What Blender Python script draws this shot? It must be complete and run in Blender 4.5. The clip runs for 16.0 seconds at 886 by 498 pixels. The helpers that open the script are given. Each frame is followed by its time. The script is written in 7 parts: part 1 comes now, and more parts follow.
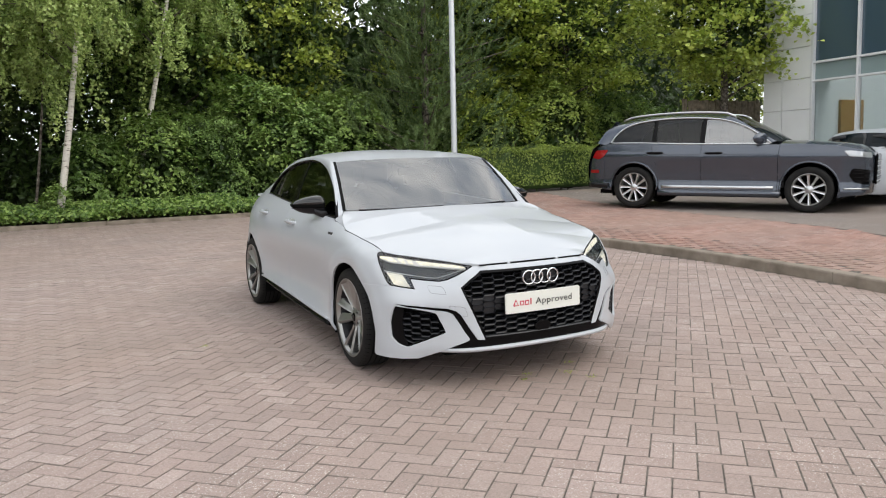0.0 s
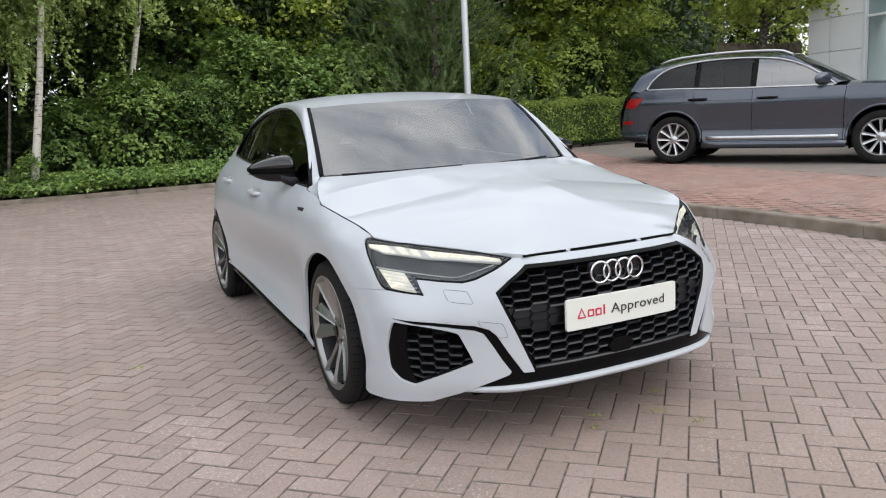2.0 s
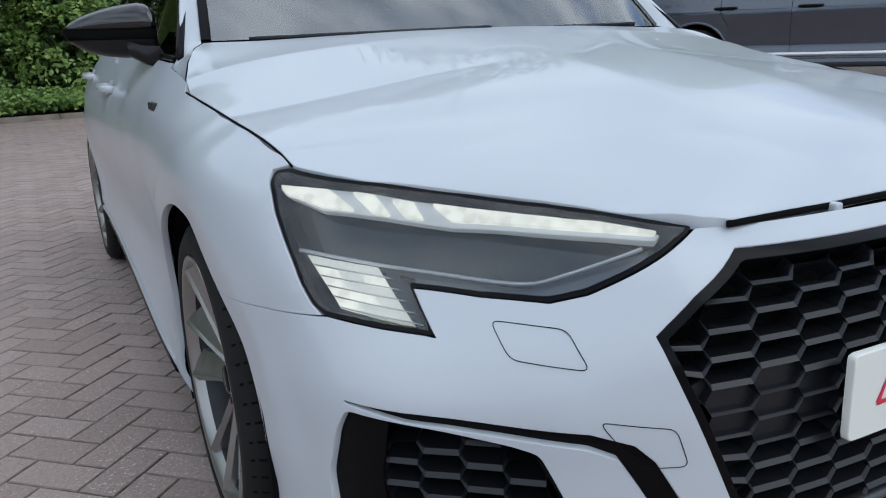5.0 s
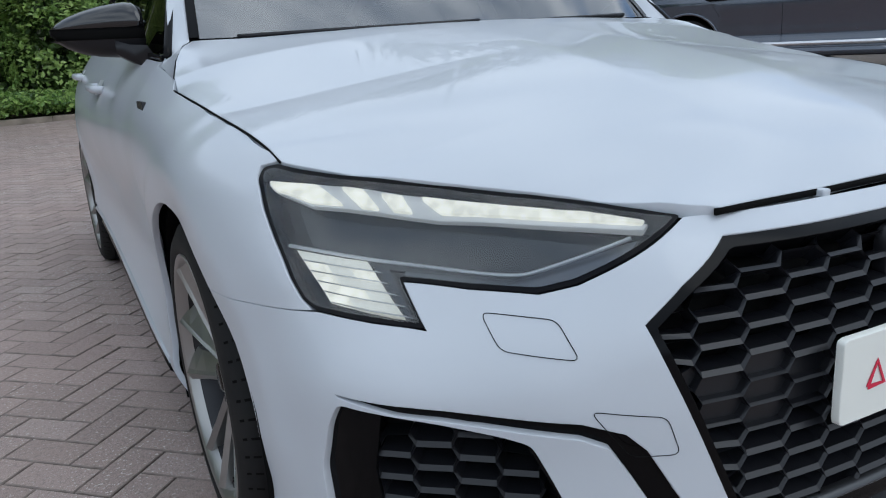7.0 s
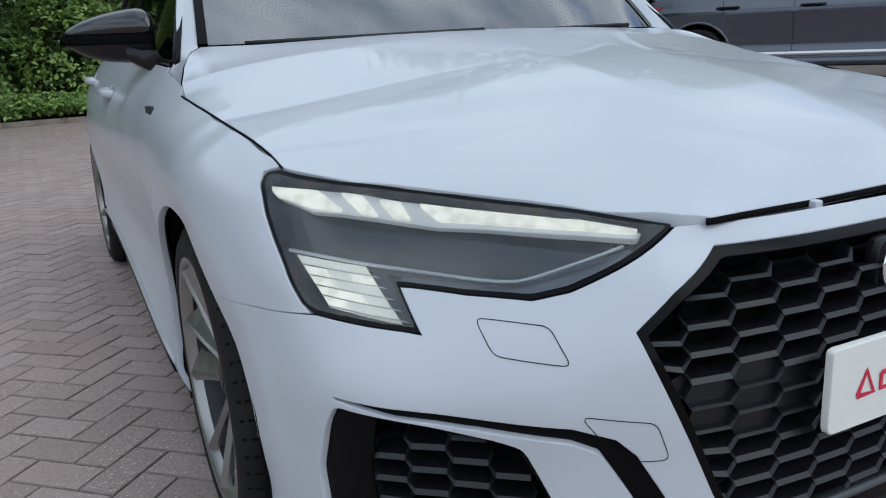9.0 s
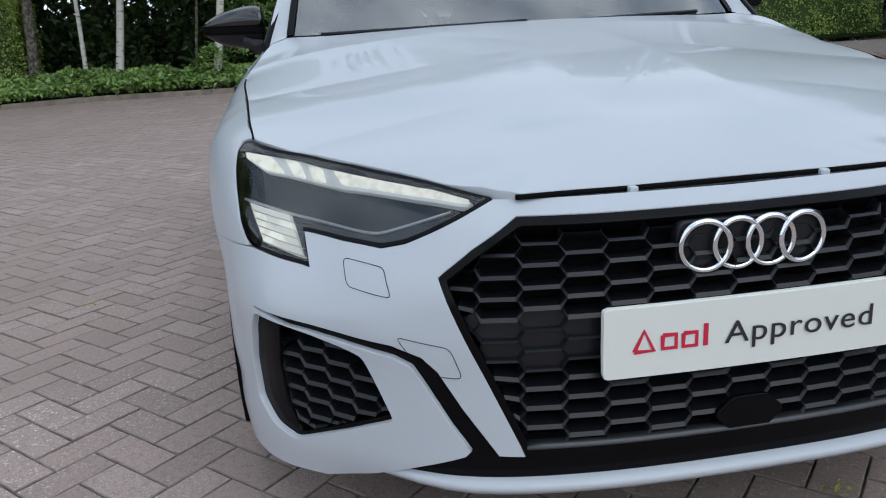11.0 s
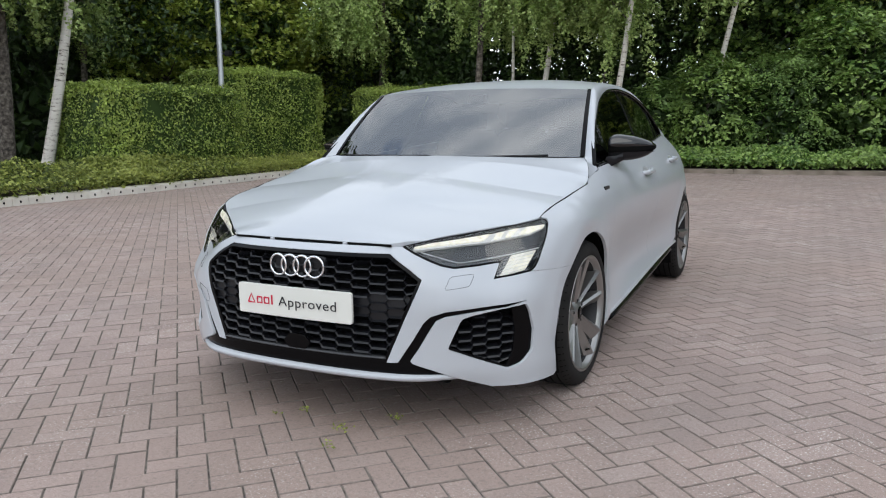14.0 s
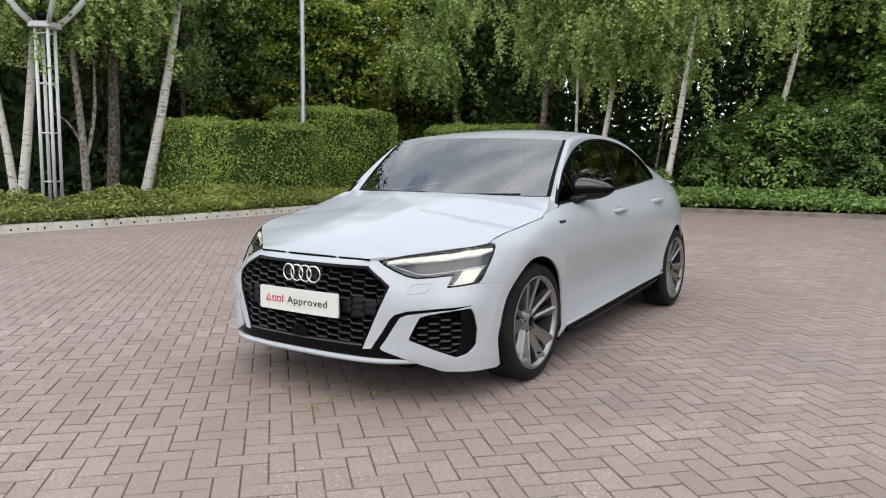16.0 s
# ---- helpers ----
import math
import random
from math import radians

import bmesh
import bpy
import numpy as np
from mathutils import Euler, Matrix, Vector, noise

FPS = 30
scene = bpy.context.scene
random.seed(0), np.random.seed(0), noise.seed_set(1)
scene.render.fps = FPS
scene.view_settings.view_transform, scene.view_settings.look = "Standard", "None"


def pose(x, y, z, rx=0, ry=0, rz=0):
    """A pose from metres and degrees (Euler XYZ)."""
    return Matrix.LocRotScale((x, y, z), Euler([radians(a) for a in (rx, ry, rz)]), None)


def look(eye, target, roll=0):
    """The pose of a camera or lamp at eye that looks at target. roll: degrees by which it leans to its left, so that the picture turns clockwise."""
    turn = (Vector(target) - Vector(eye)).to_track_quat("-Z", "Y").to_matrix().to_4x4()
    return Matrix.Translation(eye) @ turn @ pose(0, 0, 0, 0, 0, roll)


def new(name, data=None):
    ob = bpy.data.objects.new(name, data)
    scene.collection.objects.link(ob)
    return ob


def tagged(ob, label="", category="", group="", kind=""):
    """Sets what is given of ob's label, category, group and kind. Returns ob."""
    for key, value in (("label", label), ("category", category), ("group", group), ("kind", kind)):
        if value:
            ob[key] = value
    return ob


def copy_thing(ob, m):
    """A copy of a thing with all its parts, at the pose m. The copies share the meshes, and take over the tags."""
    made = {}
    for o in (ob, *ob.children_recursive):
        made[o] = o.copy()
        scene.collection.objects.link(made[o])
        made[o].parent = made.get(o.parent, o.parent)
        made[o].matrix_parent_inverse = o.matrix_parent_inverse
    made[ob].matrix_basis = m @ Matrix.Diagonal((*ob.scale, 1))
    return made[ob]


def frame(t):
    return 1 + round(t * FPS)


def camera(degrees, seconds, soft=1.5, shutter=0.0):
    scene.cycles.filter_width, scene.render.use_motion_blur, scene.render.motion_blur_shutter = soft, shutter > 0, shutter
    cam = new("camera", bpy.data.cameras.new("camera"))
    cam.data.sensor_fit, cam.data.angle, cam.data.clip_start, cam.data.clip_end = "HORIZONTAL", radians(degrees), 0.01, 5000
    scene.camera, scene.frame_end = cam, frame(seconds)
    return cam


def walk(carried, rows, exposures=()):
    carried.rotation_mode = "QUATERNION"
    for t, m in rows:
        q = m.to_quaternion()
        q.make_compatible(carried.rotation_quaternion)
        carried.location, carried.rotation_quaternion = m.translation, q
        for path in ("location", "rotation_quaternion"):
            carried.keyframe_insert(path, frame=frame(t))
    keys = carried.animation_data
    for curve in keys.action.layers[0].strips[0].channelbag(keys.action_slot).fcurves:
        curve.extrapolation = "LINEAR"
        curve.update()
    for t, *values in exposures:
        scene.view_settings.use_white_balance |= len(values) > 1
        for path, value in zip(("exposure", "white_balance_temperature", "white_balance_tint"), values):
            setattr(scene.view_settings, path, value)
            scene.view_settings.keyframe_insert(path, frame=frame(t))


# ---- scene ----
cam = camera(60.6, 16.0, 1.1)
PATH = [
    (0, (-2.516, -4.527, 1.294), (-1.609, -2.76, 1.064), -1.7),
    (0.5, (-2.448, -4.417, 1.257), (-1.546, -2.649, 1.005), -2.3),
    (1, (-2.218, -4.089, 1.252), (-1.333, -2.318, 0.971), -2.9),
    (1.5, (-2.065, -3.603, 1.222), (-1.191, -1.83, 0.917), -3.2),
    (2, (-1.828, -3.118, 1.192), (-0.963, -1.345, 0.865), -3.3),
    (2.5, (-1.607, -2.586, 1.172), (-0.741, -0.818, 0.82), -3.0),
    (3, (-1.419, -2.05, 1.088), (-0.547, -0.293, 0.7), -2.7),
    (3.5, (-1.1984, -1.6028, 0.9723), (-0.3246, 0.1308, 0.5482), -2.66),
    (4, (-1.1296, -1.45, 0.9228), (-0.2418, 0.2689, 0.459), -2.5),
    (4.5, (-1.1162, -1.4297, 0.9166), (-0.2081, 0.3006, 0.4208), -2.56),
    (7, (-1.1031, -1.4361, 0.9115), (-0.1851, 0.2822, 0.3998), -3.75),
    (7.5, (-1.0979, -1.4349, 0.9131), (-0.174, 0.2704, 0.4053), -3.96),
    (8, (-1.1009, -1.4415, 0.915), (-0.1782, 0.2449, 0.4129), -3.95),
    (8.2, (-1.102, -1.4448, 0.9163), (-0.1795, 0.2427, 0.4149), -3.9),
    (10.3, (-1.0164, -1.6474, 0.9163), (-0.4323, 0.0195, 0.4474), -2.67),
    (10.5, (-0.9484, -1.7374, 0.9443), (-0.4503, -0.0545, 0.4424), -3.37),
    (11, (-0.665, -1.931, 0.945), (-0.365, -0.028, 0.407), -3.3),
    (11.5, (-0.348, -2.188, 0.957), (-0.303, -0.261, 0.423), -3.4),
    (12, (0.005, -2.396, 0.976), (-0.197, -0.472, 0.47), -3.2),
    (12.5, (0.43, -2.587, 1.021), (0.007, -0.689, 0.557), -2.7),
    (13, (0.871, -2.765, 1.06), (0.259, -0.906, 0.646), -2.0),
    (13.5, (1.335, -2.928, 1.086), (0.568, -1.116, 0.726), -1.3),
    (14, (1.745, -3.147, 1.117), (0.869, -1.378, 0.801), -0.5),
    (14.5, (2.15, -3.274, 1.144), (1.195, -1.54, 0.861), 0.2),
    (15, (2.437, -3.519, 1.15), (1.424, -1.813, 0.892), 0.6),
    (15.5, (2.581, -3.629, 1.161), (1.533, -1.942, 0.92), 0.8),
    (16, (2.617, -3.635, 1.165), (1.542, -1.964, 0.937), 0.6),
]
LIGHTNESS = [(0, 0.18, 6900, 10), (2, 0.12, 6640, 10), (3.5, -0.17, 6000, 8), (4.5, -0.27, 5860, 7), (8, -0.32, 5860, 7), (10.5, -0.36, 5900, 7), (12.5, -0.37, 6060, 8), (14, -0.08, 6330, 9), (16, 0.09, 6600, 10)]
walk(cam, [(t, look(eye, target, roll)) for t, eye, target, roll in PATH], LIGHTNESS)

# ---- daylight: bright cloud with gaps of blue ----
world = bpy.data.worlds.new("overcast")
scene.world = world
world.use_nodes = True
wn, wl = world.node_tree.nodes, world.node_tree.links
wn.clear()
w_out, w_bg, w_sky = wn.new("ShaderNodeOutputWorld"), wn.new("ShaderNodeBackground"), wn.new("ShaderNodeTexSky")
w_sky.sky_type, w_sky.sun_disc, w_sky.sun_elevation, w_sky.sun_rotation = "NISHITA", False, radians(47), radians(153)
w_co, w_noise, w_ramp, w_mix = wn.new("ShaderNodeTexCoord"), wn.new("ShaderNodeTexNoise"), wn.new("ShaderNodeValToRGB"), wn.new("ShaderNodeMix")
w_map = wn.new("ShaderNodeMapping")
w_map.inputs["Scale"].default_value = (1.0, 1.0, 2.2)
w_noise.inputs["Scale"].default_value, w_noise.inputs["Detail"].default_value = 1.7, 7
w_ramp.color_ramp.elements[0].position, w_ramp.color_ramp.elements[0].color = 0.31, (0.0, 0.0, 0.0, 1)
w_ramp.color_ramp.elements[1].position, w_ramp.color_ramp.elements[1].color = 0.42, (1, 1, 1, 1)
w_cloud, w_crmp = wn.new("ShaderNodeTexNoise"), wn.new("ShaderNodeValToRGB")
w_cloud.inputs["Scale"].default_value, w_cloud.inputs["Detail"].default_value = 2.6, 6
w_crmp.color_ramp.elements[0].position, w_crmp.color_ramp.elements[0].color = 0.38, (6.4, 7.2, 8.5, 1)
w_crmp.color_ramp.elements[1].position, w_crmp.color_ramp.elements[1].color = 0.62, (12.9, 13.4, 14.0, 1)
w_mix.data_type = "RGBA"
wl.new(w_co.outputs["Generated"], w_map.inputs["Vector"])
wl.new(w_map.outputs[0], w_noise.inputs["Vector"])
wl.new(w_map.outputs[0], w_cloud.inputs["Vector"])
wl.new(w_noise.outputs["Fac"], w_ramp.inputs["Fac"])
wl.new(w_cloud.outputs["Fac"], w_crmp.inputs["Fac"])
wl.new(w_ramp.outputs["Color"], w_mix.inputs["Factor"])
w_gain = wn.new("ShaderNodeVectorMath")
w_gain.operation, w_gain.inputs["Scale"].default_value = "SCALE", 2.2
wl.new(w_sky.outputs[0], w_gain.inputs[0])
wl.new(w_gain.outputs[0], w_mix.inputs["A"])
wl.new(w_crmp.outputs["Color"], w_mix.inputs["B"])
wl.new(w_mix.outputs["Result"], w_bg.inputs["Color"])
w_bg.inputs["Strength"].default_value = 0.122
wl.new(w_bg.outputs[0], w_out.inputs["Surface"])
sun = new("sun", bpy.data.lights.new("sun", "SUN"))
sun.data.energy, sun.data.angle, sun.data.color = 0.95, radians(50), (1.0, 0.95, 0.87)
sun.matrix_basis = look((7, -14, 17), (0, 0, 0))


# ---- materials ----
def mat(name, base, rough=0.5, metal=0.0, **extra):
    m = bpy.data.materials.new(name)
    m.use_nodes = True
    b = m.node_tree.nodes["Principled BSDF"]
    b.inputs["Base Color"].default_value = (*base, 1)
    b.inputs["Roughness"].default_value, b.inputs["Metallic"].default_value = rough, metal
    for key, value in extra.items():
        b.inputs[key.replace("_", " ")].default_value = value
    return m


def node(m, kind, **values):
    n = m.node_tree.nodes.new(kind)
    for key, value in values.items():
        n.inputs[key].default_value = value
    return n


def ramp(m, source, stops):
    n = m.node_tree.nodes.new("ShaderNodeValToRGB")
    e = n.color_ramp.elements
    while len(e) < len(stops):
        e.new(0.5)
    for el, (p, c) in zip(e, stops):
        el.position, el.color = p, (*c, 1)
    m.node_tree.links.new(source, n.inputs["Fac"])
    return n.outputs["Color"]


def mixed(m, fac, a, b, mode="MIX"):
    n = m.node_tree.nodes.new("ShaderNodeMix")
    n.data_type, n.blend_type = "RGBA", mode
    for socket, v in (("Factor", fac), ("A", a), ("B", b)):
        if isinstance(v, (int, float)):
            n.inputs[socket].default_value = v
        elif isinstance(v, tuple):
            n.inputs[socket].default_value = (*v, 1)
        else:
            m.node_tree.links.new(v, n.inputs[socket])
    return n.outputs["Result"]


def grain(m, scale, detail=5, space="Object"):
    c = m.node_tree.nodes.new("ShaderNodeTexCoord")
    n = node(m, "ShaderNodeTexNoise", Scale=scale, Detail=detail)
    if space == "World":
        g = m.node_tree.nodes.new("ShaderNodeNewGeometry")
        m.node_tree.links.new(g.outputs["Position"], n.inputs["Vector"])
    else:
        m.node_tree.links.new(c.outputs[space], n.inputs["Vector"])
    return n.outputs["Fac"]


def bump(m, height, strength=0.3, distance=0.004):
    b = node(m, "ShaderNodeBump", Strength=strength, Distance=distance)
    m.node_tree.links.new(height, b.inputs["Height"])
    m.node_tree.links.new(b.outputs[0], m.node_tree.nodes["Principled BSDF"].inputs["Normal"])


def base(m, colour):
    m.node_tree.links.new(colour, m.node_tree.nodes["Principled BSDF"].inputs["Base Color"])


def rough(m, fac, lo, hi):
    n = node(m, "ShaderNodeMapRange", **{"To Min": lo, "To Max": hi})
    m.node_tree.links.new(fac, n.inputs["Value"])
    m.node_tree.links.new(n.outputs[0], m.node_tree.nodes["Principled BSDF"].inputs["Roughness"])


def island(m):
    return m.node_tree.nodes.new("ShaderNodeNewGeometry").outputs["Random Per Island"]


def each(m):
    return m.node_tree.nodes.new("ShaderNodeObjectInfo").outputs["Random"]


def pane(name, tint, gloss=0.02, ior=1.52):
    """Thin window glass: tinted, see-through, with a mirror coat."""
    m = bpy.data.materials.new(name)
    m.use_nodes = True
    n, l = m.node_tree.nodes, m.node_tree.links
    n.clear()
    out, mix, tr, gl, fr = n.new("ShaderNodeOutputMaterial"), n.new("ShaderNodeMixShader"), n.new("ShaderNodeBsdfTransparent"), n.new("ShaderNodeBsdfGlossy"), n.new("ShaderNodeFresnel")
    tr.inputs[0].default_value, gl.inputs["Roughness"].default_value, fr.inputs["IOR"].default_value = (*tint, 1), gloss, ior
    l.new(fr.outputs[0], mix.inputs[0]), l.new(tr.outputs[0], mix.inputs[1]), l.new(gl.outputs[0], mix.inputs[2]), l.new(mix.outputs[0], out.inputs[0])
    return m


WHITE = mat("white_car_paint", (0.485, 0.51, 0.545), 0.22, 0.0, Coat_Weight=0.5, Coat_Roughness=0.02, Specular_IOR_Level=0.15)
rough(WHITE, grain(WHITE, 3.0), 0.26, 0.34)
GLOSS = mat("gloss_black", (0.003, 0.003, 0.0035), 0.12, 0.0, Specular_IOR_Level=0.12)
rough(GLOSS, grain(GLOSS, 6.0), 0.06, 0.22)
MIRROR_CAP = mat("gloss_black_cap", (0.006, 0.006, 0.007), 0.08, 0.0, Specular_IOR_Level=0.5, Coat_Weight=0.6, Coat_Roughness=0.03)
PLASTIC = mat("black_plastic", (0.009, 0.009, 0.011), 0.4, 0.0, Specular_IOR_Level=0.32)
bump(PLASTIC, grain(PLASTIC, 900), 0.12, 0.0006)
GRILLE_BLACK = mat("grille_plastic", (0.008, 0.0085, 0.011), 0.36, 0.0, Specular_IOR_Level=0.42)
bump(GRILLE_BLACK, grain(GRILLE_BLACK, 900), 0.1, 0.0005)
LEDGE = mat("satin_dark_grey", (0.05, 0.052, 0.056), 0.3, 0.3)
# near-black, also laid in gaps and hollows to stand for shade
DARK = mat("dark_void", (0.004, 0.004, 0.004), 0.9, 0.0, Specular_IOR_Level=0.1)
bump(DARK, grain(DARK, 60), 0.2, 0.002)
RUBBER = mat("tyre_rubber", (0.012, 0.012, 0.013), 0.8, 0.0, Specular_IOR_Level=0.25)
base(RUBBER, ramp(RUBBER, grain(RUBBER, 9), [(0.3, (0.009, 0.009, 0.0095)), (0.75, (0.02, 0.019, 0.018))]))
bump(RUBBER, grain(RUBBER, 120), 0.25, 0.001)
ALLOY = mat("grey_alloy", (0.33, 0.325, 0.315), 0.3, 0.85)
rough(ALLOY, grain(ALLOY, 30), 0.26, 0.38)
ALLOY_DARK = mat("dark_alloy", (0.035, 0.035, 0.038), 0.4, 0.6)
rough(ALLOY_DARK, grain(ALLOY_DARK, 30), 0.34, 0.5)
CHROME = mat("chrome", (0.82, 0.83, 0.85), 0.08, 1.0)
WINDSCREEN = pane("windscreen_glass", (0.46, 0.50, 0.51), 0.02, 3.4)
TINT = pane("tinted_side_glass", (0.13, 0.14, 0.14))
LENS = pane("lamp_lens", (0.93, 0.95, 0.96), 0.008, 1.75)
LAMP_ON = mat("lit_lamp", (0.2, 0.2, 0.18), 0.3, Emission_Color=(1.0, 0.95, 0.80, 1), Emission_Strength=0.95)
LAMP_CELL = mat("dim_lamp_cell", (0.6, 0.6, 0.58), 0.3, 0.0, Emission_Color=(1.0, 0.95, 0.78, 1), Emission_Strength=0.42)
STRIP_BED = mat("frosted_light_guide", (0.66, 0.67, 0.68), 0.35, 0.0, Emission_Color=(1.0, 0.97, 0.9, 1), Emission_Strength=0.16)
rough(LAMP_CELL, grain(LAMP_CELL, 160), 0.1, 0.45)
# the strip is brightest over each of its diodes
glow = node(LAMP_ON, "ShaderNodeMapRange", **{"From Min": 0.38, "From Max": 0.62, "To Min": 0.8, "To Max": 1.05})
LAMP_ON.node_tree.links.new(grain(LAMP_ON, 55, 1), glow.inputs["Value"])
LAMP_ON.node_tree.links.new(glow.outputs[0], LAMP_ON.node_tree.nodes["Principled BSDF"].inputs["Emission Strength"])
SILVER = mat("lamp_silver", (0.75, 0.76, 0.78), 0.35, 0.6)
LINE_WHITE = mat("satin_trim_line", (0.85, 0.86, 0.88), 0.3, 0.2)
LAMP_DARK = mat("lamp_dark", (0.018, 0.02, 0.026), 0.3)
LAMP_RIM = mat("black_lamp_rim", (0.003, 0.003, 0.004), 0.12, 0.0, Specular_IOR_Level=0.12)
SILL_BLACK = mat("black_sill", (0.005, 0.005, 0.006), 0.25, 0.0, Specular_IOR_Level=0.15)
LAMP_GREY = mat("grey_reflector", (0.12, 0.125, 0.14), 0.28, 0.6)
LAMP_BLUE = mat("lamp_blue_black", (0.012, 0.018, 0.035), 0.15)
PLATE = mat("white_plate", (0.72, 0.73, 0.68), 0.3)
rough(PLATE, grain(PLATE, 20), 0.25, 0.4)
RED = mat("red_print", (0.55, 0.012, 0.05), 0.4)
INK = mat("dark_print", (0.02, 0.02, 0.022), 0.4)
CABIN = mat("cabin_trim", (0.02, 0.02, 0.022), 0.7)
bump(CABIN, grain(CABIN, 300), 0.2, 0.001)
RED_LENS = mat("red_lens", (0.3, 0.01, 0.012), 0.12)


# ---- mesh tools ----
def hermite(keys):
    """A smooth curve through (position, value) keys; values may be tuples."""
    xs = np.array([k[0] for k in keys], float)
    ys = np.array([k[1:] for k in keys], float)
    m = np.gradient(ys, xs, axis=0) if len(xs) > 2 else np.repeat((ys[1:] - ys[:1]) / (xs[1] - xs[0]), 2, 0)

    def at(x):
        x = np.clip(x, xs[0], xs[-1])
        i = np.clip(np.searchsorted(xs, x) - 1, 0, len(xs) - 2)
        h = xs[i + 1] - xs[i]
        t = (x - xs[i]) / h
        a, b, c, d = 2 * t**3 - 3 * t**2 + 1, t**3 - 2 * t**2 + t, -2 * t**3 + 3 * t**2, t**3 - t**2
        if np.ndim(x):
            a, b, c, d, h = (v[..., None] for v in (a, b, c, d, h))
        r = a * ys[i] + b * h * m[i] + c * ys[i + 1] + d * h * m[i + 1]
        return r[..., 0] if ys.shape[1] == 1 else r

    return at


def smooth_path(points, step, closed=False):
    """Points along a curve through the given ones."""
    p = np.array(points, float)
    n = len(p)
    out = []
    for i in range(n if closed else n - 1):
        a, b = p[i], p[(i + 1) % n]
        before = p[i - 1] if closed or i > 0 else a
        after = p[(i + 2) % n] if closed or i + 2 < n else b
        k = max(1, int(math.ceil(np.linalg.norm(b - a) / step)))
        for j in range(k):
            t = j / k
            m0, m1 = (b - before) / 2, (after - a) / 2
            out.append((2 * t**3 - 3 * t**2 + 1) * a + (t**3 - 2 * t**2 + t) * m0 + (3 * t**2 - 2 * t**3) * b + (t**3 - t**2) * m1)
    if not closed:
        out.append(p[-1])
    return [tuple(v) for v in out]


def straight(points, step, closed=True):
    p = np.array(points, float)
    out = []
    for i in range(len(p) if closed else len(p) - 1):
        a, b = p[i], p[(i + 1) % len(p)]
        k = max(1, int(math.ceil(np.linalg.norm(b - a) / step)))
        out += [tuple(a + (b - a) * j / k) for j in range(k)]
    if not closed:
        out.append(tuple(p[-1]))
    return out


def soften(points, r, n=4):
    """Rounds the corners of a closed outline."""
    p = [np.array(q, float) for q in points]
    out = []
    for i, b in enumerate(p):
        a, c = p[i - 1], p[(i + 1) % len(p)]
        ra = min(r, 0.4 * np.linalg.norm(a - b))
        rc = min(r, 0.4 * np.linalg.norm(c - b))
        s, e = b + (a - b) / np.linalg.norm(a - b) * ra, b + (c - b) / np.linalg.norm(c - b) * rc
        for j in range(n + 1):
            t = j / n
            out.append(tuple((1 - t) ** 2 * s + 2 * t * (1 - t) * b + t * t * e))
    return out


def inside(poly, q):
    """Which of the points q lie inside the outline."""
    p, r = np.array(poly), np.roll(np.array(poly), -1, 0)
    x, y = q[:, :1], q[:, 1:]
    cut = (p[:, 1] > y) != (r[:, 1] > y)
    dy = np.where(r[:, 1] == p[:, 1], 1e-12, r[:, 1] - p[:, 1])
    return ((x < (r[:, 0] - p[:, 0]) * (y - p[:, 1]) / dy + p[:, 0]) & cut).sum(1) % 2 == 1


def near_edge(loops, q, gap):
    bad = np.zeros(len(q), bool)
    for loop in loops:
        p = np.array(loop)
        d = np.roll(p, -1, 0) - p
        for i in range(0, len(q), 4000):
            v = q[i : i + 4000, None] - p
            t = np.clip((v * d).sum(-1) / np.maximum((d * d).sum(-1), 1e-12), 0, 1)
            bad[i : i + 4000] |= (np.linalg.norm(v - t[..., None] * d, axis=-1) < gap).any(1)
    return bad


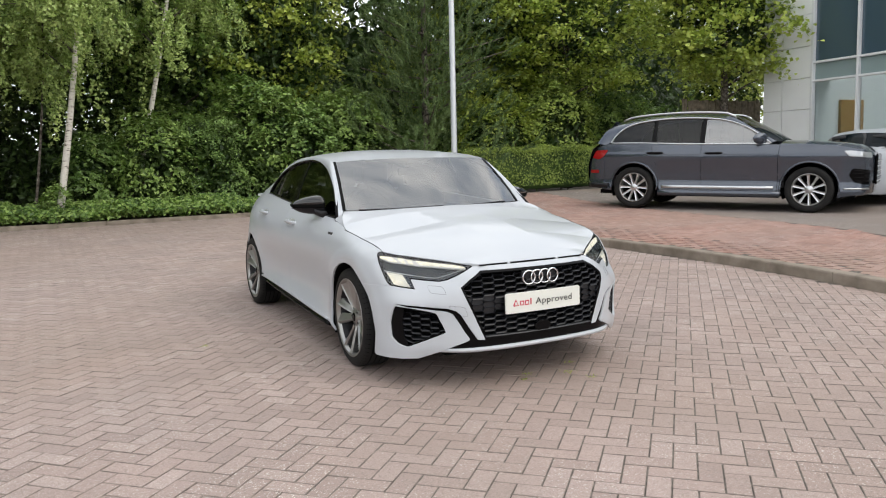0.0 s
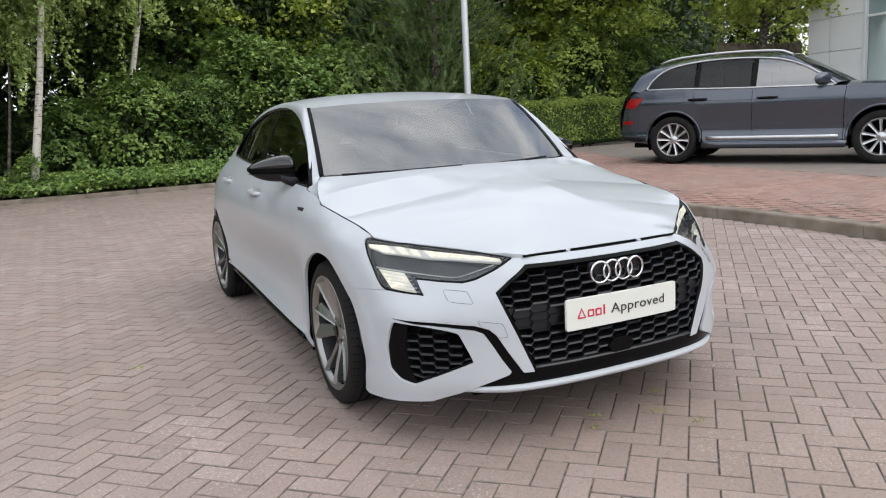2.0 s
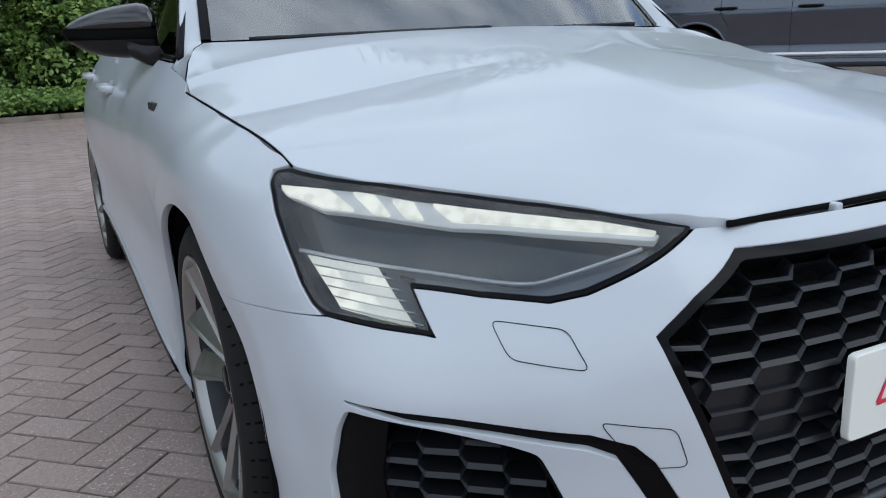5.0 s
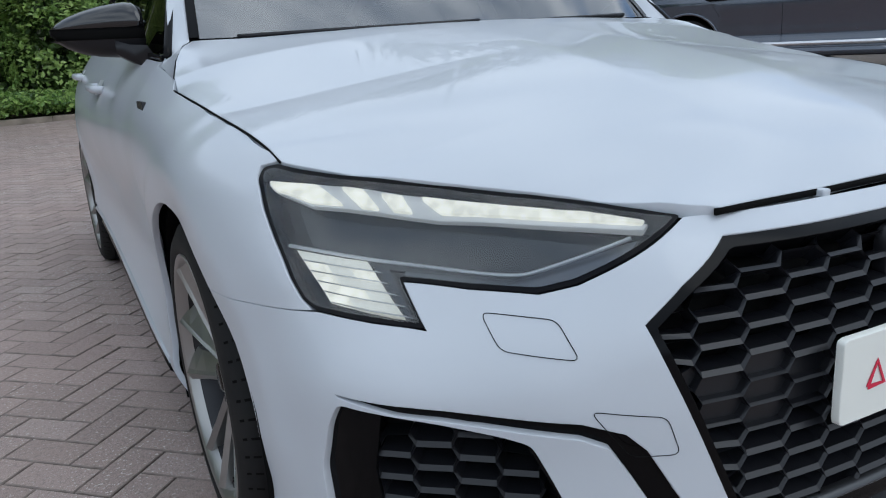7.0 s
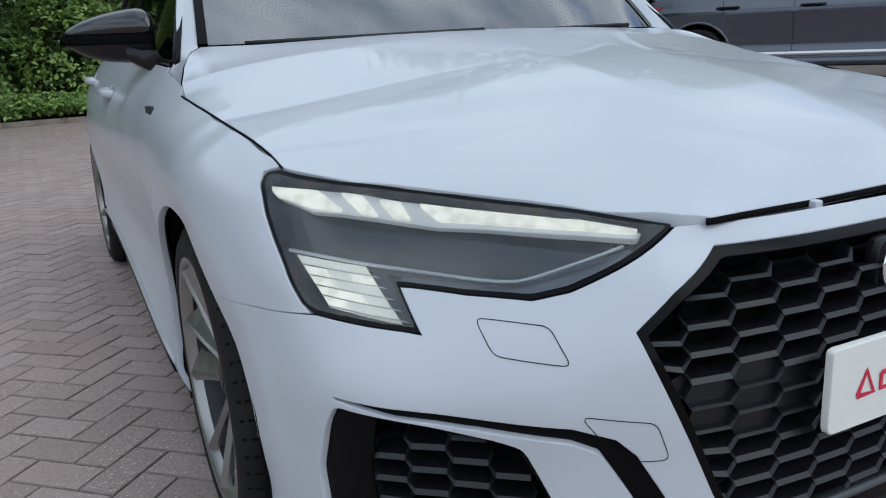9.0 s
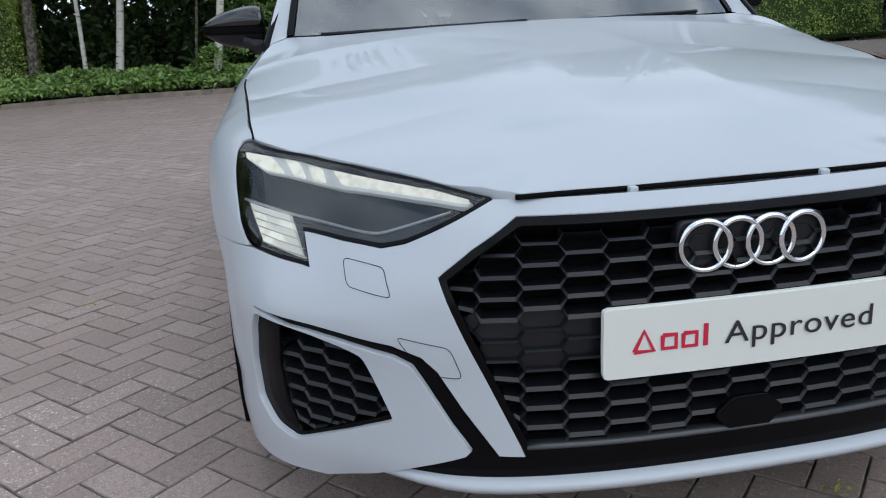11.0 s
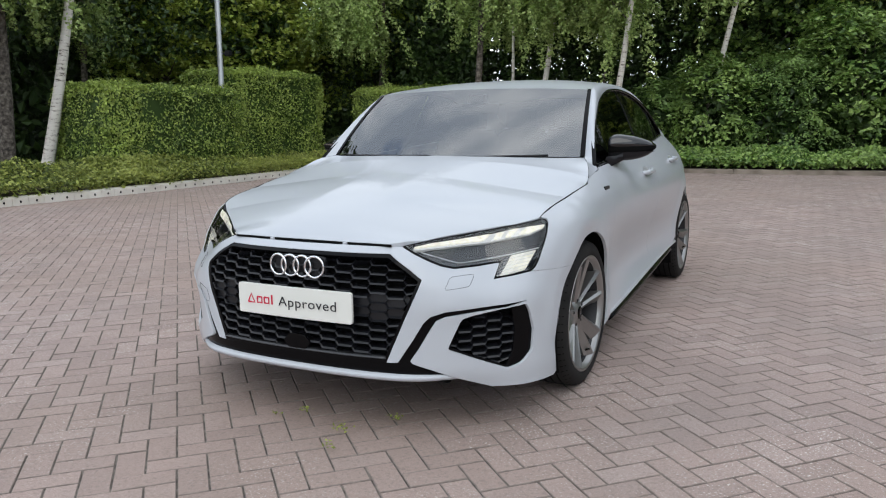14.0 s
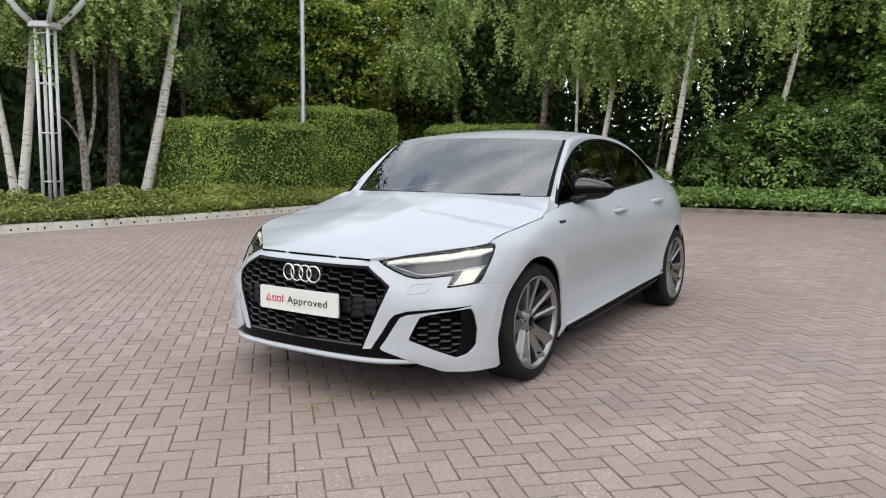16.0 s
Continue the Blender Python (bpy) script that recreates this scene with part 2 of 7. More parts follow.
def patch(outline, where, step=0.03, holes=(), lip=0.012, flip=False, inward=0.0):
    """A sheet over a flat outline with holes, laid on the surface where(a, b); its rims turn inwards by lip."""
    from mathutils.geometry import delaunay_2d_cdt

    loops = [straight(o, step) for o in (outline, *holes)]
    o = np.array(loops[0])
    (x0, y0), (x1, y1) = o.min(0), o.max(0)
    gx, gy = np.meshgrid(np.arange(x0 + step / 2, x1, step), np.arange(y0 + step / 2, y1, step))
    q = np.stack([gx.ravel(), gy.ravel()], 1)
    keep = inside(loops[0], q) & ~near_edge(loops, q, 0.45 * step)
    for h in loops[1:]:
        keep &= ~inside(h, q)
    verts, edges = [], []
    for loop in loops:
        n = len(verts)
        verts += [Vector(v) for v in loop]
        edges += [(n + i, n + (i + 1) % len(loop)) for i in range(len(loop))]
    verts += [Vector(v) for v in q[keep]]
    vs, es, fs, *_ = delaunay_2d_cdt(verts, edges, [], 0, 1e-6)
    flat = np.array([(v.x, v.y) for v in vs])
    tri = np.array([f for f in fs if len(f) == 3])
    mid = flat[tri].mean(1)
    ok = inside(loops[0], mid)
    for h in loops[1:]:
        ok &= ~inside(h, mid)
    a, b, c = (flat[tri[:, i]] for i in range(3))
    ok &= np.abs((b - a)[:, 0] * (c - a)[:, 1] - (b - a)[:, 1] * (c - a)[:, 0]) > 2e-3 * step * step
    tri = tri[ok]
    bm = bmesh.new()
    true_normal = bm.verts.layers.float_vector.new("n")
    e = 8e-3

    def normal(a, b):
        u = Vector(where(a + e, b)) - Vector(where(a - e, b))
        v = Vector(where(a, b + e)) - Vector(where(a, b - e))
        n = u.cross(v)
        return (-n if flip else n).normalized()

    used = sorted({int(i) for t in tri for i in t})
    place = {}
    for i in used:
        a, b = flat[i]
        co = Vector(where(a, b))
        if inward:
            co -= normal(a, b) * inward
        place[i] = bm.verts.new(co)
        place[i][true_normal] = normal(a, b)
    for t in tri:
        ids = [int(i) for i in t]
        try:
            bm.faces.new([place[i] for i in (reversed(ids) if flip else ids)])
        except ValueError:
            pass
    if lip:
        flatof = {v: flat[i] for i, v in place.items()}
        rim = [ed for ed in bm.edges if len(ed.link_faces) == 1]
        ring = {}
        for ed in rim:
            f = ed.link_faces[0]
            for v in ed.verts:
                out = ((ed.verts[0].co + ed.verts[1].co) / 2 - f.calc_center_median())
                ring[v] = ring.get(v, Vector()) + out
        first, second = {}, {}
        for v, out in ring.items():
            n = normal(*flatof[v])
            out = (out - n * out.dot(n)).normalized()
            first[v] = bm.verts.new(v.co - n * 0.002 + out * 0.0014)
            second[v] = bm.verts.new(v.co - n * lip + out * 0.0014)
        for ed in rim:
            loop = ed.link_loops[0]
            a, b = loop.vert, loop.link_loop_next.vert
            bm.faces.new([b, a, first[a], first[b]])
            bm.faces.new([first[b], first[a], second[a], second[b]])
    for f in bm.faces:
        f.smooth = True
    return bm


def part(name, bm, material, parent=None, label="", smooth=None):
    me = bpy.data.meshes.new(name)
    if smooth is not None:
        for f in bm.faces:
            f.smooth = smooth
    layer = bm.verts.layers.float_vector.get("n")
    true = [tuple(v[layer]) for v in bm.verts] if layer and smooth is None else None
    bm.to_mesh(me)
    bm.free()
    if true:
        me.normals_split_custom_set_from_vertices(true)
    me.materials.append(material)
    ob = new(name, me)
    if parent is not None:
        ob.parent = parent
    if label:
        ob["label"] = label
    return ob


def thing(name, label, category, m=None, group="", kind=""):
    ob = new(name)
    if m is not None:
        ob.matrix_basis = m
    return tagged(ob, label, category, group, kind)


def mirrored(bm):
    layer = bm.verts.layers.float_vector.get("n")
    for v in bm.verts:
        v.co.x = -v.co.x
        if layer:
            v[layer] = (-v[layer][0], v[layer][1], v[layer][2])
    bmesh.ops.reverse_faces(bm, faces=bm.faces)
    return bm


def box(x0, y0, z0, x1, y1, z1, bevel=0.0, segments=2, bm=None):
    bm = bm or bmesh.new()
    r = bmesh.ops.create_cube(bm, size=1.0)
    bmesh.ops.scale(bm, vec=(abs(x1 - x0), abs(y1 - y0), abs(z1 - z0)), verts=r["verts"])
    bmesh.ops.translate(bm, vec=((x0 + x1) / 2, (y0 + y1) / 2, (z0 + z1) / 2), verts=r["verts"])
    if bevel:
        vs = set(r["verts"])
        bmesh.ops.bevel(bm, geom=[e for e in bm.edges if e.verts[0] in vs and e.verts[1] in vs], offset=bevel, segments=segments, affect="EDGES", profile=0.5)
    return bm


def tube(points, radius, sides=10, closed=False, caps=True, bm=None):
    """A round bar along points; radius may be a list."""
    bm = bm or bmesh.new()
    p = [Vector(q) for q in points]
    n = len(p)
    radii = radius if isinstance(radius, (list, tuple)) else [radius] * n
    rings, up = [], None
    for i in range(n):
        d = (p[(i + 1) % n] - p[i - 1]) if closed else (p[min(i + 1, n - 1)] - p[max(i - 1, 0)])
        d.normalize()
        if up is None:
            up = Vector((0, 0, 1)) if abs(d.z) < 0.9 else Vector((1, 0, 0))
        s = d.cross(up).normalized()
        up = s.cross(d).normalized()
        rings.append([bm.verts.new(p[i] + (s * math.cos(2 * math.pi * k / sides) + up * math.sin(2 * math.pi * k / sides)) * radii[i]) for k in range(sides)])
    for i in range(n if closed else n - 1):
        a, b = rings[i], rings[(i + 1) % n]
        for k in range(sides):
            bm.faces.new([a[k], a[(k + 1) % sides], b[(k + 1) % sides], b[k]]).smooth = True
    if caps and not closed:
        bm.faces.new(rings[0][::-1])
        bm.faces.new(rings[-1])
    return bm


def sweep(points, section, closed=False, up=(0, 0, 1), bm=None):
    """A bar with the section [(across, up), ...] along points."""
    bm = bm or bmesh.new()
    p = [Vector(q) for q in points]
    n, k = len(p), len(section)
    rings = []
    for i in range(n):
        d = (p[(i + 1) % n] - p[i - 1]) if closed else (p[min(i + 1, n - 1)] - p[max(i - 1, 0)])
        s = d.normalized().cross(Vector(up)).normalized()
        u = s.cross(d.normalized())
        rings.append([bm.verts.new(p[i] + s * a + u * b) for a, b in section])
    for i in range(n if closed else n - 1):
        a, b = rings[i], rings[(i + 1) % n]
        for j in range(k):
            bm.faces.new([a[j], b[j], b[(j + 1) % k], a[(j + 1) % k]]).smooth = True
    if not closed:
        bm.faces.new(rings[0])
        bm.faces.new(rings[-1][::-1])
    bmesh.ops.recalc_face_normals(bm, faces=bm.faces)
    return bm


def lathe(profile, steps=64, axis="x", bm=None):
    """A turned shape from (along, radius) pairs."""
    bm = bm or bmesh.new()
    rings = []
    for k in range(steps):
        c, s = math.cos(2 * math.pi * k / steps), math.sin(2 * math.pi * k / steps)
        rings.append([bm.verts.new((a, r * c, r * s) if axis == "x" else (r * c, r * s, a)) for a, r in profile])
    for k in range(steps):
        a, b = rings[k], rings[(k + 1) % steps]
        for j in range(len(profile) - 1):
            bm.faces.new([a[j], a[j + 1], b[j + 1], b[j]]).smooth = True
    bmesh.ops.recalc_face_normals(bm, faces=bm.faces)
    return bm


def loft(rows, smooth=True, bm=None, closed=False):
    """A sheet through rows of points."""
    bm = bm or bmesh.new()
    vs = [[bm.verts.new(q) for q in row] for row in rows]
    for a, b in zip(vs, vs[1:]):
        n = len(a)
        for i in range(n if closed else n - 1):
            bm.faces.new([a[i], a[(i + 1) % n], b[(i + 1) % n], b[i]]).smooth = smooth
    return bm


def quads(name, verts, faces, material, parent=None, kind="", label="", category=""):
    """A mesh from arrays; faces all with the same number of corners."""
    me = bpy.data.meshes.new(name)
    f = np.asarray(faces, np.int32)
    n, k = f.shape
    me.vertices.add(len(verts))
    me.vertices.foreach_set("co", np.asarray(verts, np.float32).ravel())
    me.loops.add(n * k)
    me.loops.foreach_set("vertex_index", f.ravel())
    me.polygons.add(n)
    me.polygons.foreach_set("loop_start", np.arange(0, n * k, k, dtype=np.int32))
    me.update(calc_edges=True)
    me.shade_flat()
    me.materials.append(material)
    ob = new(name, me)
    if parent is not None:
        ob.parent = parent
    return tagged(ob, label, category, "", kind)


# ---- ground: level round the car, rising gently to the back, the hedges and the upper road ----
def ramp01(v):
    v = np.clip(v, 0, 1)
    return v * v * (3 - 2 * v) * 0.4 + v * 0.6


def yard(x, y):
    x, y = np.asarray(x, float), np.asarray(y, float)
    rise = 0.18 - 0.145 * ramp01((-x - 4.2) / 4.6)
    return 0.019 * np.clip((y - 0.25) / 1.35, -1, 0) + rise * ramp01((y - 2.6) / 10.1) + 0.03 * ramp01((-x - 1.8) / 7.0)


def upper(x, y):
    """Height of the brick island and the road beyond it."""
    return yard(x, y) + 0.10 + 0.054 * np.clip(np.asarray(x, float) - 4.4, 0, 2.6)


ISLAND = smooth_path([(3.3, -6.0), (3.75, -2.5), (4.1, -0.3), (4.4, 1.8), (4.42, 3.6), (3.98, 6.0), (3.6, 8.0), (3.42, 10.2), (3.7, 11.2), (4.6, 11.8), (6.2, 12.2), (9.0, 12.3)], 0.25)
ROAD_EDGE = smooth_path([(5.2, -6.0), (5.65, -2.5), (6.2, 0.2), (6.75, 1.6), (7.1, 3.0), (7.25, 4.8), (7.4, 6.7), (7.8, 8.7), (8.4, 10.6), (9.0, 12.3)], 0.25)
LEFT_KERB = smooth_path([(-9.1, -6.0), (-9.05, 0.0), (-8.95, 2.4), (-8.8, 4.4), (-8.75, 6.4), (-8.85, 8.6), (-8.98, 10.4), (-9.0, 11.6), (-8.6, 12.5), (-7.7, 12.75)], 0.25)
BACK_KERB = smooth_path([(-7.84, 12.74), (-5.0, 12.6), (-2.0, 12.55), (1.5, 12.7), (4.2, 12.95), (7.0, 13.1)], 0.25)


def block_paint(m, tints, rnd):
    """Concrete block: a tint for each, mottled, with pale grit and dark stains."""
    t = ramp(m, rnd(m), tints)
    t = mixed(m, ramp(m, grain(m, 1.1, 4, "World"), [(0.35, (0, 0, 0)), (0.75, (0.4, 0.4, 0.4))]), t, (0.235, 0.215, 0.205))
    fine = grain(m, 130, 1, "World")
    t = mixed(m, ramp(m, grain(m, 420, 2, "World"), [(0.38, (0.6, 0.6, 0.6)), (0.62, (0, 0, 0))]), t, (0.15, 0.12, 0.105))
    drift = ramp(m, grain(m, 1.6, 3, "World"), [(0.42, (0.12, 0.12, 0.12)), (0.66, (1, 1, 1))])
    t = mixed(m, mixed(m, 1.0, ramp(m, fine, [(0.645, (0, 0, 0)), (0.675, (0.95, 0.95, 0.95))]), drift, "MULTIPLY"), t, (0.8, 0.77, 0.72))
    t = mixed(m, ramp(m, grain(m, 0.33, 4, "World"), [(0.45, (0, 0, 0)), (0.65, (0.45, 0.45, 0.45))]), t, (0.33, 0.245, 0.20))
    t = mixed(m, ramp(m, grain(m, 90, 3, "World"), [(0.3, (0.35, 0.35, 0.35)), (0.5, (0, 0, 0))]), t, (0.12, 0.1, 0.09))
    base(m, t)
    bump(m, grain(m, 190, 5, "World"), 0.6, 0.005)
    rough(m, grain(m, 3, 3, "World"), 0.68, 0.9)


GREY_PINK = [(0.0, (0.40, 0.299, 0.270)), (0.3, (0.455, 0.341, 0.307)), (0.7, (0.50, 0.375, 0.337)), (1.0, (0.54, 0.421, 0.386))]
BLOCK_I, BLOCK_E = mat("paving_block", (0.34, 0.27, 0.24), 0.8), mat("paving_block_near", (0.34, 0.27, 0.24), 0.8)
block_paint(BLOCK_I, GREY_PINK, island)
block_paint(BLOCK_E, GREY_PINK, each)
BRICK_I, BRICK_E = mat("red_brick", (0.4, 0.2, 0.15), 0.85), mat("red_brick_near", (0.4, 0.2, 0.15), 0.85)
RED_TINTS = [(0.0, (0.36, 0.19, 0.15)), (0.5, (0.46, 0.245, 0.195)), (1.0, (0.53, 0.31, 0.25))]
block_paint(BRICK_I, RED_TINTS, island)
block_paint(BRICK_E, RED_TINTS, each)
# darker tone for block sides and chamfers, so that the joints show
BLOCK_EDGE = mat("dark_block_edge", (0.12, 0.1, 0.085), 0.92)
base(BLOCK_EDGE, ramp(BLOCK_EDGE, grain(BLOCK_EDGE, 25, 5, "World"), [(0.3, (0.17, 0.138, 0.122)), (0.75, (0.33, 0.27, 0.237))]))
bump(BLOCK_EDGE, grain(BLOCK_EDGE, 200, 3, "World"), 0.5, 0.003)
JOINT = mat("joint_sand", (0.1, 0.085, 0.07), 0.95)
base(JOINT, ramp(JOINT, grain(JOINT, 30, 6, "World"), [(0.3, (0.05, 0.042, 0.036)), (0.55, (0.13, 0.112, 0.095)), (0.62, (0.22, 0.195, 0.17)), (0.8, (0.09, 0.092, 0.045))]))
bump(JOINT, grain(JOINT, 200, 3, "World"), 0.6, 0.004)
KERB = mat("kerb_concrete", (0.42, 0.39, 0.34), 0.85)
base(KERB, mixed(KERB, ramp(KERB, grain(KERB, 3, 5, "World"), [(0.3, (0, 0, 0)), (0.8, (0.8, 0.8, 0.8))]), (0.85, 0.82, 0.75), (0.62, 0.57, 0.49)))
bump(KERB, grain(KERB, 90, 4, "World"), 0.35, 0.004)
KERB_OLD = mat("weathered_kerb", (0.25, 0.2, 0.16), 0.9)
base(KERB_OLD, ramp(KERB_OLD, grain(KERB_OLD, 4, 6, "World"), [(0.3, (0.17, 0.14, 0.11)), (0.7, (0.33, 0.28, 0.23))]))
bump(KERB_OLD, grain(KERB_OLD, 60, 4, "World"), 0.4, 0.006)
SOIL = mat("soil", (0.06, 0.045, 0.03), 0.95)
base(SOIL, ramp(SOIL, grain(SOIL, 8, 6, "World"), [(0.3, (0.03, 0.022, 0.014)), (0.7, (0.1, 0.07, 0.045))]))
bump(SOIL, grain(SOIL, 25, 5, "World"), 0.8, 0.03)
ROAD = mat("road_blocks", (0.24, 0.2, 0.18), 0.85)
block_paint(ROAD, [(0.0, (0.23, 0.19, 0.17)), (1.0, (0.3, 0.25, 0.22))], lambda m: grain(m, 7, 2, "World"))

# the bed under the blocks, one sheet out to the horizon
gx = np.r_[np.linspace(-600, -40, 8), np.linspace(-30, -15, 8), np.linspace(-14, 14, 141), np.linspace(15, 30, 8), np.linspace(40, 600, 8)]
gv = [(x, y, float(yard(np.clip(x, -20, 20), np.clip(y, -20, 14))) - 0.0042) for y in gx for x in gx]
n = len(gx)
quads("ground", gv, [(j * n + i, j * n + i + 1, (j + 1) * n + i + 1, (j + 1) * n + i) for j in range(n - 1) for i in range(n - 1)], JOINT, kind="structure", label="sandy bed and joints of the paved yard", category="ground")


def ribbon(a, b, height, material, name, label, category, across=6, drop=0.0):
    """A sheet between two lines on the plan."""
    pa, pb = np.array(a), np.array(b)
    m = max(len(pa), len(pb))
    pa = np.stack([np.interp(np.linspace(0, 1, m), np.linspace(0, 1, len(pa)), pa[:, c]) for c in range(2)], 1)
    pb = np.stack([np.interp(np.linspace(0, 1, m), np.linspace(0, 1, len(pb)), pb[:, c]) for c in range(2)], 1)
    v, f = [], []
    for p, q in zip(pa, pb):
        for t in np.linspace(0, 1, across):
            x, y = p + (q - p) * t
            v.append((x, y, float(height(x, y)) - drop))
    for i in range(m - 1):
        for k in range(across - 1):
            f.append((i * across + k, i * across + k + 1, (i + 1) * across + k + 1, (i + 1) * across + k))
    return quads(name, v, f, material, kind="structure", label=label, category=category)


ribbon(ISLAND, ROAD_EDGE, upper, JOINT, "island_bed", "bed of the raised brick island", "ground", 8, 0.0048)
ribbon(ROAD_EDGE, [(x + 14, y) for x, y in ROAD_EDGE], upper, ROAD, "road", "paved road beyond the brick island", "road", 24)


def kerb_unit(a, b, height, w, up, r, material, name, parent, holes=False, low=0.05):
    """One kerb stone from a to b; its top edge is rounded. With holes: a drain mouth in its face."""
    a, b = Vector((*a, 0)), Vector((*b, 0))
    d = (b - a).normalized()
    s = Vector((d.y, -d.x, 0))
    ends = []
    bm = bmesh.new()
    prof = [(0, -low), (0, up - r), (r * 0.3, up - r * 0.3), (r, up), (w, up), (w, -low)]
    for p, k in ((a + d * 0.003, 0), (b - d * 0.003, 1)):
        g = float(height(p.x, p.y))
        ends.append([bm.verts.new(p - s * o + Vector((0, 0, g + z))) for o, z in prof])
    for i in range(len(prof)):
        j = (i + 1) % len(prof)
        bm.faces.new([ends[0][i], ends[0][j], ends[1][j], ends[1][i]])
    bm.faces.new(ends[0][::-1]), bm.faces.new(ends[1])
    bmesh.ops.recalc_face_normals(bm, faces=bm.faces)
    ob = part(name, bm, material, parent)
    if holes:
        m = (a + b) / 2
        g = float(height(m.x, m.y))
        # front face coloured near-black for the dark inside the mouth
        mouth = bmesh.new()
        ring = [mouth.verts.new(m + s * 0.002 + d * (0.017 * math.cos(t)) + Vector((0, 0, g + up * 0.42 + 0.02 * math.sin(t)))) for t in np.linspace(0, 2 * math.pi, 11)[:-1]]
        back = [mouth.verts.new(v.co - s * 0.05) for v in ring]
        for i in range(10):
            mouth.faces.new([ring[i], ring[(i + 1) % 10], back[(i + 1) % 10], back[i]])
        mouth.faces.new(ring)
        part("drain_mouth", mouth, DARK, ob)
    return ob


def along(line, step):
    p = np.array(line)
    u = np.r_[0, np.cumsum(np.linalg.norm(np.diff(p, axis=0), axis=1))]
    return [tuple(np.interp(k, u, p[:, c]) for c in range(2)) for k in np.arange(0, u[-1], step)]


def kerb(name, line, step, label, height, w, up, r, material, holes=False, flipped=False):
    top = thing(name, label, "kerb", kind="structure")
    pts = along(line, step)
    if flipped:
        pts = pts[::-1]
    for a, b in zip(pts, pts[1:]):
        kerb_unit(a, b, height, w, up, r, material, "kerb_stone", top, holes)
    return top


kerb("kerb_1", LEFT_KERB, 0.25, "pale concrete drainage kerb with small round mouths", yard, 0.16, 0.13, 0.03, KERB, True, False)
kerb("kerb_2", BACK_KERB, 0.9, "low weathered kerb under ivy", yard, 0.12, 0.09, 0.015, KERB_OLD, False, False)
kerb("kerb_3", ISLAND, 0.9, "weathered concrete kerb round the brick island", yard, 0.13, 0.115, 0.02, KERB_OLD, False, True)
ribbon([(x - 0.12, y + 0.05) for x, y in LEFT_KERB], [(x - 14, y + 3) for x, y in LEFT_KERB], lambda x, y: yard(max(x, -9.5), y) + 0.10, SOIL, "soil_bed_1", "dark soil bed under the hedges", "ground", 12)
ribbon([(x, y + 0.1) for x, y in BACK_KERB], [(x * 1.3, y + 22) for x, y in BACK_KERB], lambda x, y: yard(x, min(y, 13)) + 0.07, SOIL, "soil_bed_2", "dark soil bed under the trees", "ground", 14)


# ---- the white saloon car: its front axle stands over the origin, it faces -y ----
PLAN = smooth_path([(-0.25, -0.878), (0, -0.888), (0.25, -0.878), (0.45, -0.842), (0.58, -0.775), (0.70, -0.672), (0.79, -0.575), (0.845, -0.47), (0.876, -0.34), (0.893, -0.15), (0.90, 0.1), (0.903, 0.6), (0.901, 1.3), (0.893, 2.0), (0.872, 2.55), (0.838, 2.85), (0.77, 3.16), (0.68, 3.39), (0.5, 3.56), (0, 3.61)], 0.01)
PLAN = np.array([p for p in PLAN if p[0] > -1e-9])
PLAN_U = np.r_[0, np.cumsum(np.linalg.norm(np.diff(PLAN, axis=0), axis=1))]
PLAN_T = np.gradient(PLAN, PLAN_U, axis=0)
PLAN_T[0] = (1, 0)
PLAN_T /= np.linalg.norm(PLAN_T, axis=1)[:, None]
ZK = [0.16, 0.22, 0.30, 0.40, 0.50, 0.58, 0.64, 0.70, 0.76, 0.82, 0.88, 0.94, 1.06]
